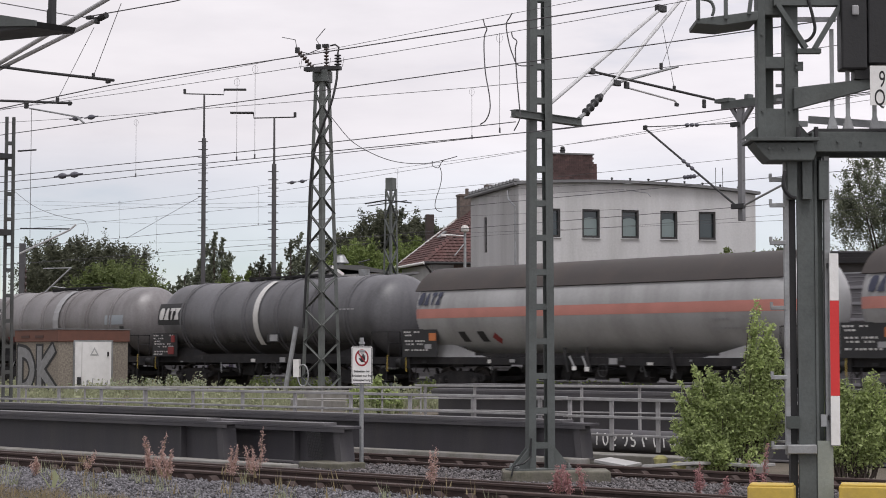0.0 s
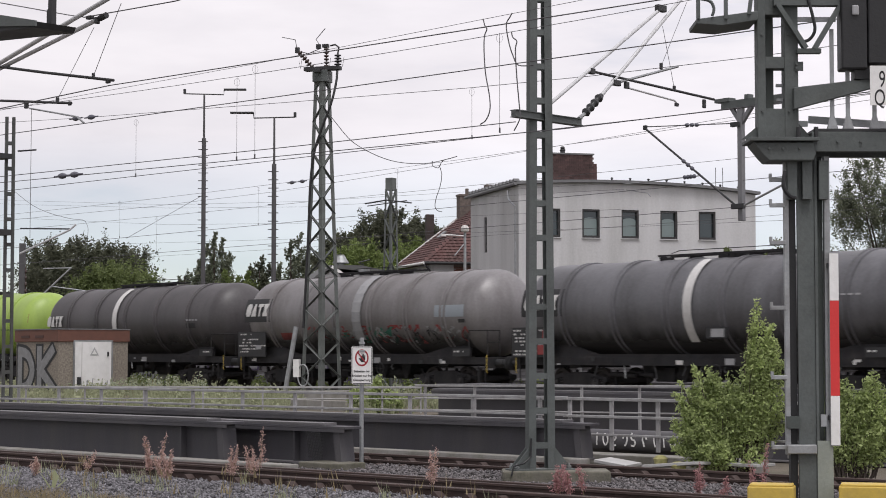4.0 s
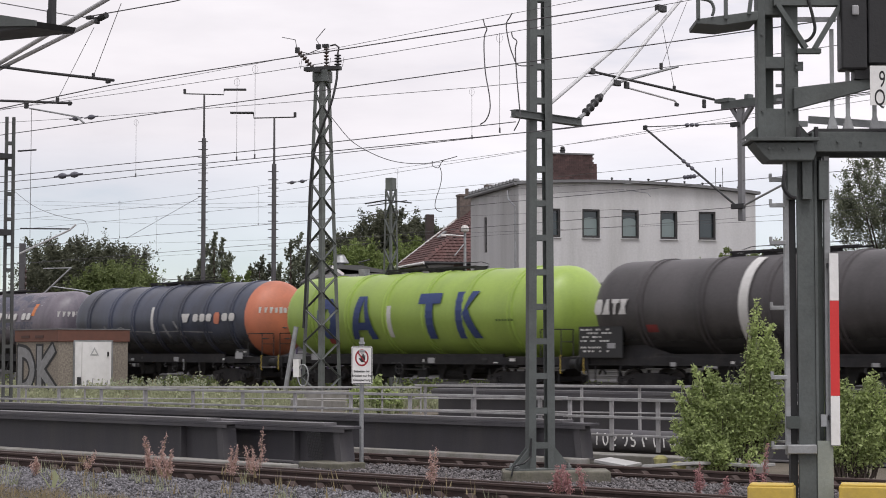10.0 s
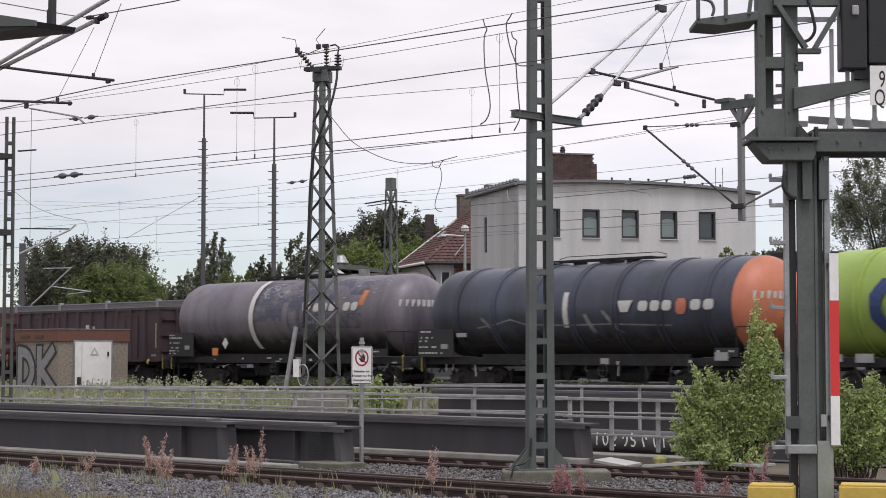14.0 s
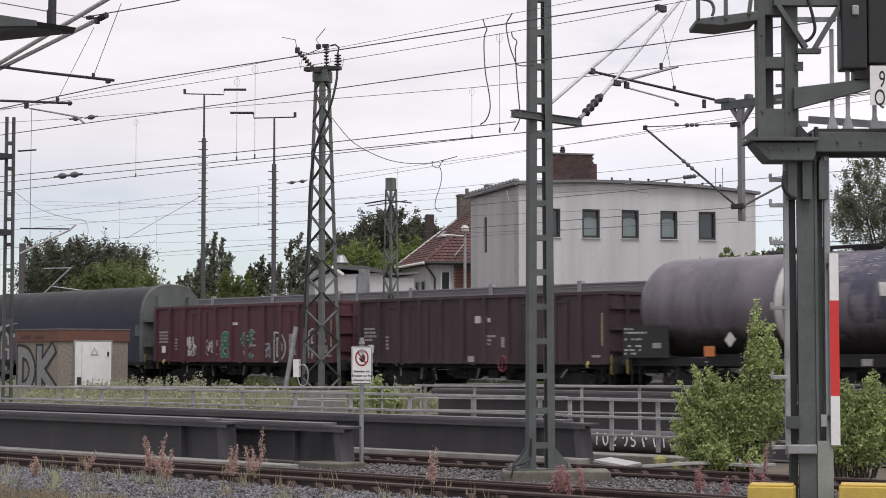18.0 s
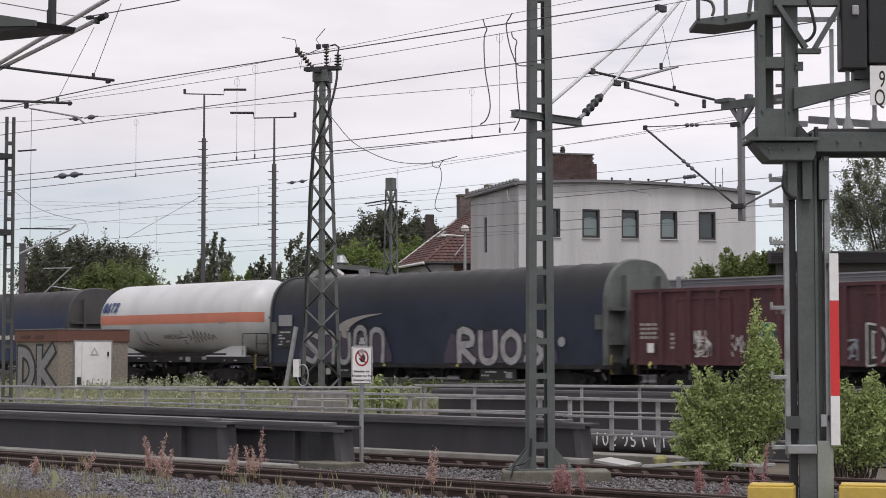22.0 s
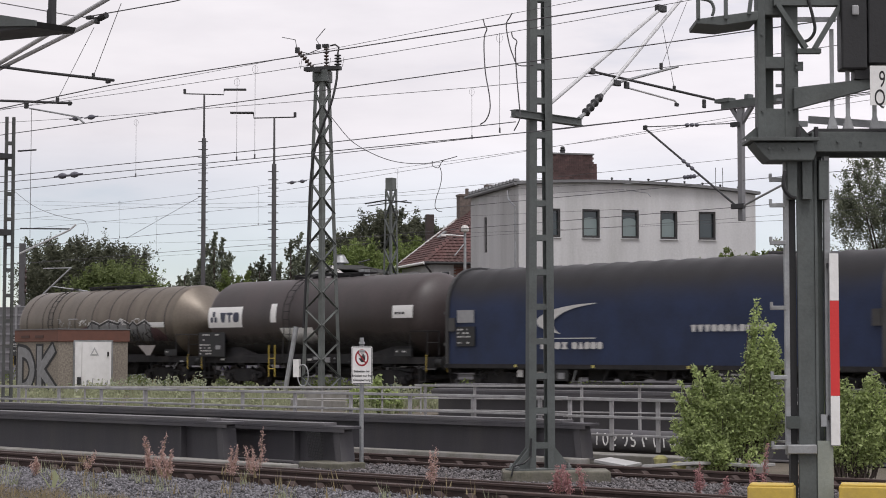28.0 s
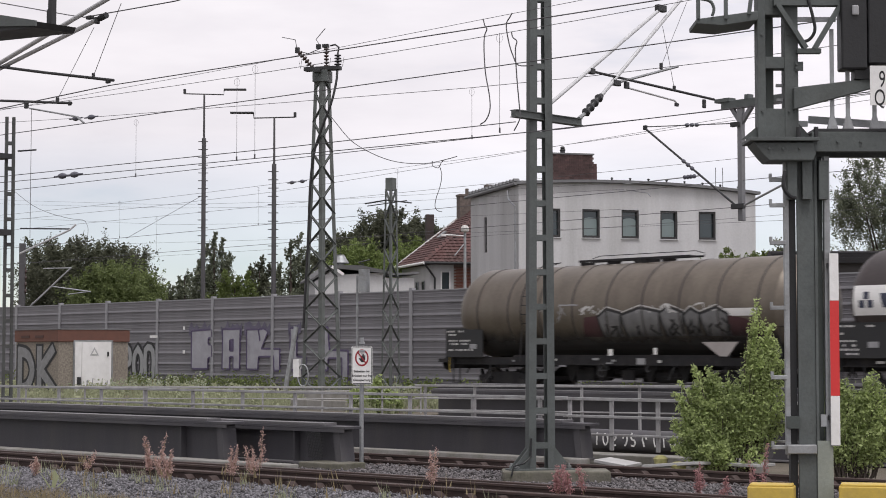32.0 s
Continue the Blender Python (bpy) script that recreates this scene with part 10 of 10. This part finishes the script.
# white gas wagon
mark_forms(g11, -5.35, -4.05, 3.12, 3.52, (OCT, WEDGE, FUNNEL, WAIST), BLUE_MARK, 1.5, 2.80, 0.10, gap=0.1)
wrapped_text(g11, "ANSCHLU", 0.15, 2.06, 0.30, BLACK_SPRAY, 1.5, 2.80)
wrapped_text(g11, "S1", 0.98, 2.22, 0.26, BLACK_SPRAY, 1.5, 2.80)
wrapped_text(g11, "S2", 1.0, 1.84, 0.26, BLACK_SPRAY, 1.5, 2.80)
part("graffiti", Decal().stroke([(0.75, arc_h(2.04, 2.8, 1.5)), (1.35, arc_h(2.05, 2.8, 1.5))], 0.04, 1.5, 2.80, 0.007), BLACK_SPRAY, g11, "black sprayed line")
zig = [(1.42, 2.16), (1.62, 2.04), (1.45, 1.92)]
part("graffiti", Decal().stroke([(x, arc_h(z, 2.8, 1.5)) for x, z in zig], 0.05, 1.5, 2.80, 0.007), BLACK_SPRAY, g11, "black sprayed arrow head")
zig = [(1.75 + 0.14 * k, (2.36 - 0.02 * k) if k % 2 else (1.80 + 0.015 * k)) for k in range(13)]
part("graffiti", Decal().stroke([(x, arc_h(z, 2.8, 1.5)) for x, z in zig], 0.045, 1.5, 2.80, 0.007), BLACK_SPRAY, g11, "black sprayed zigzag tag")
for x in (-2.5, -1.9):
    part("graffiti", Decal().stroke([(x, arc_h(2.26, 2.8, 1.5)), (x + 0.12, arc_h(2.12, 2.8, 1.5)), (x + 0.02, arc_h(1.95, 2.8, 1.5)), (x + 0.3, arc_h(1.8, 2.8, 1.5)), (x + 0.7, arc_h(1.72, 2.8, 1.5))], 0.05, 1.5, 2.80, 0.007), BLACK_SPRAY, g11, "black sprayed tag")
part("red_box", Shape().box(-4.55, -1.33, 1.55, 0.4, 0.1, 0.42), RED_DULL, g11)
mark_blocks(g11, 4.0, 4.5, 2.55, 2.62, 4, GREY_PLATE, 1.5, 2.80)
# brown wagon with white panels
pnl = tank_box(w13, "panel", -6.47, -4.05, 2.4, 3.2, WHITE_PAINT, lift=0.006, label="white panel with a dark blue mark")
mark_forms(w13, -5.6, -4.2, 2.6, 2.98, (VEE, FUNNEL, OCT), NAVY_MARK, gap=0.1, lift=0.012)
for a in (90, 210, 330):
    ax, ay = math.cos(radians(a)), math.sin(radians(a))
    part("emblem", Decal().rect(-6.05 + 0.16 * ax - 0.09, -6.05 + 0.16 * ax + 0.09, arc_h(2.78, CZ, R) + 0.15 * ay - 0.10, arc_h(2.78, CZ, R) + 0.15 * ay + 0.10, R, CZ, 0, 3, 0.012), NAVY_MARK, w13)
tank_box(w13, "panel", -1.2, 0.9, 1.7, 2.35, WHITE_PAINT, slant=-0.35, label="white slanted panel on the tank")
tank_box(w13, "panel", 5.45, 6.6, 2.62, 3.06, WHITE_PAINT, label="white label panel on the tank")
mark_blocks(w13, 5.6, 6.2, 2.75, 2.83, 3, BOARD, lift=0.012)
tank_box(w13, "panel", -2.1, -1.72, 2.56, 3.27, WHITE_PAINT, label="narrow white panel on the tank")
part("yellow_ladder", Shape().rod((-2.3, -1.4, 0.5), (-2.3, -1.4, 1.7), 0.025, seg=6).rod((-1.9, -1.4, 0.5), (-1.9, -1.4, 1.7), 0.025, seg=6).rod((-2.3, -1.4, 0.8), (-1.9, -1.4, 0.8), 0.02, seg=6).rod((-2.3, -1.4, 1.2), (-1.9, -1.4, 1.2), 0.02, seg=6), mat("yellow_handrail", (0.45, 0.33, 0.06)), w13)
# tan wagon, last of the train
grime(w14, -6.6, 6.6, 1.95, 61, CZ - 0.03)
# a silver piece of five rounded forms with peaked tops that run out in the painted film of dirt and shade
DULL_SILVER = mat("dulled_silver_spray", (0.19, 0.19, 0.195), 0.45, vary=0.3, scale=3)
WINE = mat("wine_red_spray", (0.075, 0.03, 0.035), 0.6, vary=0.2)
cz_ = CZ - 0.03
H_ = lambda z: arc_h(z, cz_, R)
part("graffiti", Decal().patch([(-1.2, H_(1.9)), (-0.3, H_(1.9)), (-0.3, H_(2.55)), (-1.0, H_(2.5))], R, cz_, 3, 6, 0.004).patch([(4.6, H_(1.9)), (6.4, H_(1.9)), (5.6, H_(2.38)), (4.6, H_(2.55))], R, cz_, 3, 6, 0.004), WINE, w14, "wine-red sprayed ground")
rr = random.Random(62)
for k, (a, pk, b, zt) in enumerate(((-0.4, 0.0, 0.62, 2.74), (0.62, 1.45, 2.25, 2.76), (2.25, 2.6, 3.2, 2.77), (3.2, 3.5, 3.85, 2.70), (3.85, 4.5, 4.95, 2.72))):
    ls, rs_ = zt - rr.uniform(0.16, 0.24), zt - rr.uniform(0.12, 0.2)
    d = Decal().patch([(a + 0.05, H_(1.9)), (pk, H_(1.9)), (pk, H_(zt)), (a, H_(ls))], R, cz_, 3, 7, 0.006).patch([(pk, H_(1.9)), (b - 0.06, H_(1.9)), (b, H_(rs_)), (pk, H_(zt))], R, cz_, 3, 7, 0.006)
    g_ = part("graffiti", d, DULL_SILVER, w14, "silver sprayed form with a peaked top")
    o_ = Decal()
    o_.stroke([(a + 0.1, H_(1.9)), (a, H_(ls)), (pk, H_(zt)), (b, H_(rs_)), (b - 0.12, H_(2.0))], 0.075, R, cz_, 0.009)
    for j in range(3):
        x = a + (b - a) * rr.uniform(0.25, 0.8)
        o_.stroke([(x, H_(rr.uniform(2.15, 2.4))), (x + rr.uniform(-0.25, 0.25), H_(rr.uniform(2.05, 2.2))), (x + rr.uniform(-0.3, 0.3), H_(1.92))], 0.07, R, cz_, 0.0095 + 0.0003 * j)
    part("outline", o_, BLACK_SPRAY, g_, "black sprayed outline")
    part("halo", Decal().stroke([(a, H_(ls + 0.07)), (pk, H_(zt + 0.08)), (b, H_(rs_ + 0.07))], 0.03, R, cz_, 0.0075), MARK_WHITE, g_, "thin white halo line")
scribble(w14, -1.4, 5.2, 2.6, 2.85, 16, MARK_WHITE, 63, 0.03, R, CZ)
scribble(w14, -3.2, -2.0, 2.0, 2.9, 9, GREY_PLATE, 65, 0.035, R, CZ)
tank_box(w14, "table", 4.75, 6.05, 2.46, 2.68, WHITE_PAINT, R, CZ)
tank_box(w14, "table", -1.25, -0.85, 1.85, 2.1, GREY_PLATE, R, CZ)
part("triangle_plate", Shape().prism([(3.9, 1.72), (5.3, 1.72), (4.9, 1.3), (4.6, 1.3)], -1.44, -1.42, "y"), mat("faded_white_marking", (0.36, 0.33, 0.32), 0.7), w14)
part("reflector", Shape().box(0.1, -1.4, 1.42, 0.18, 0.02, 0.2).box(2.0, -1.4, 1.45, 0.12, 0.02, 0.2), WHITE_PAINT, w14)
part("end_rail", Shape().box(-8.05, -0.9, 1.15, 0.9, 0.5, 0.12), UNDER, w14)

def motions():
    """The train rolls past from the left and away to the right; every wheelset turns with it."""
    step = 1.0
    times = [k * step for k in range(33)]
    for w, c in WAGONS:
        walk(w, [(t, far(travel(t) + c, LINE_D, LINE_Z)) for t in times])
    # a wheel of 0.46 m rolls about a radian in 0.46 m: rows close enough for less than a quarter turn
    spins = []
    t = 0.0
    while t < 32.0:
        spins.append(t)
        t += 1 / 15
    spins.append(32.0)
    angles = [math.degrees((travel(t) - travel(0)) / 0.46) for t in spins]
    for w, x in TURNING:
        walk(w, [(t, pose(x, 0, 0.46, 0, a, 0)) for t, a in zip(spins, angles)])


motions()
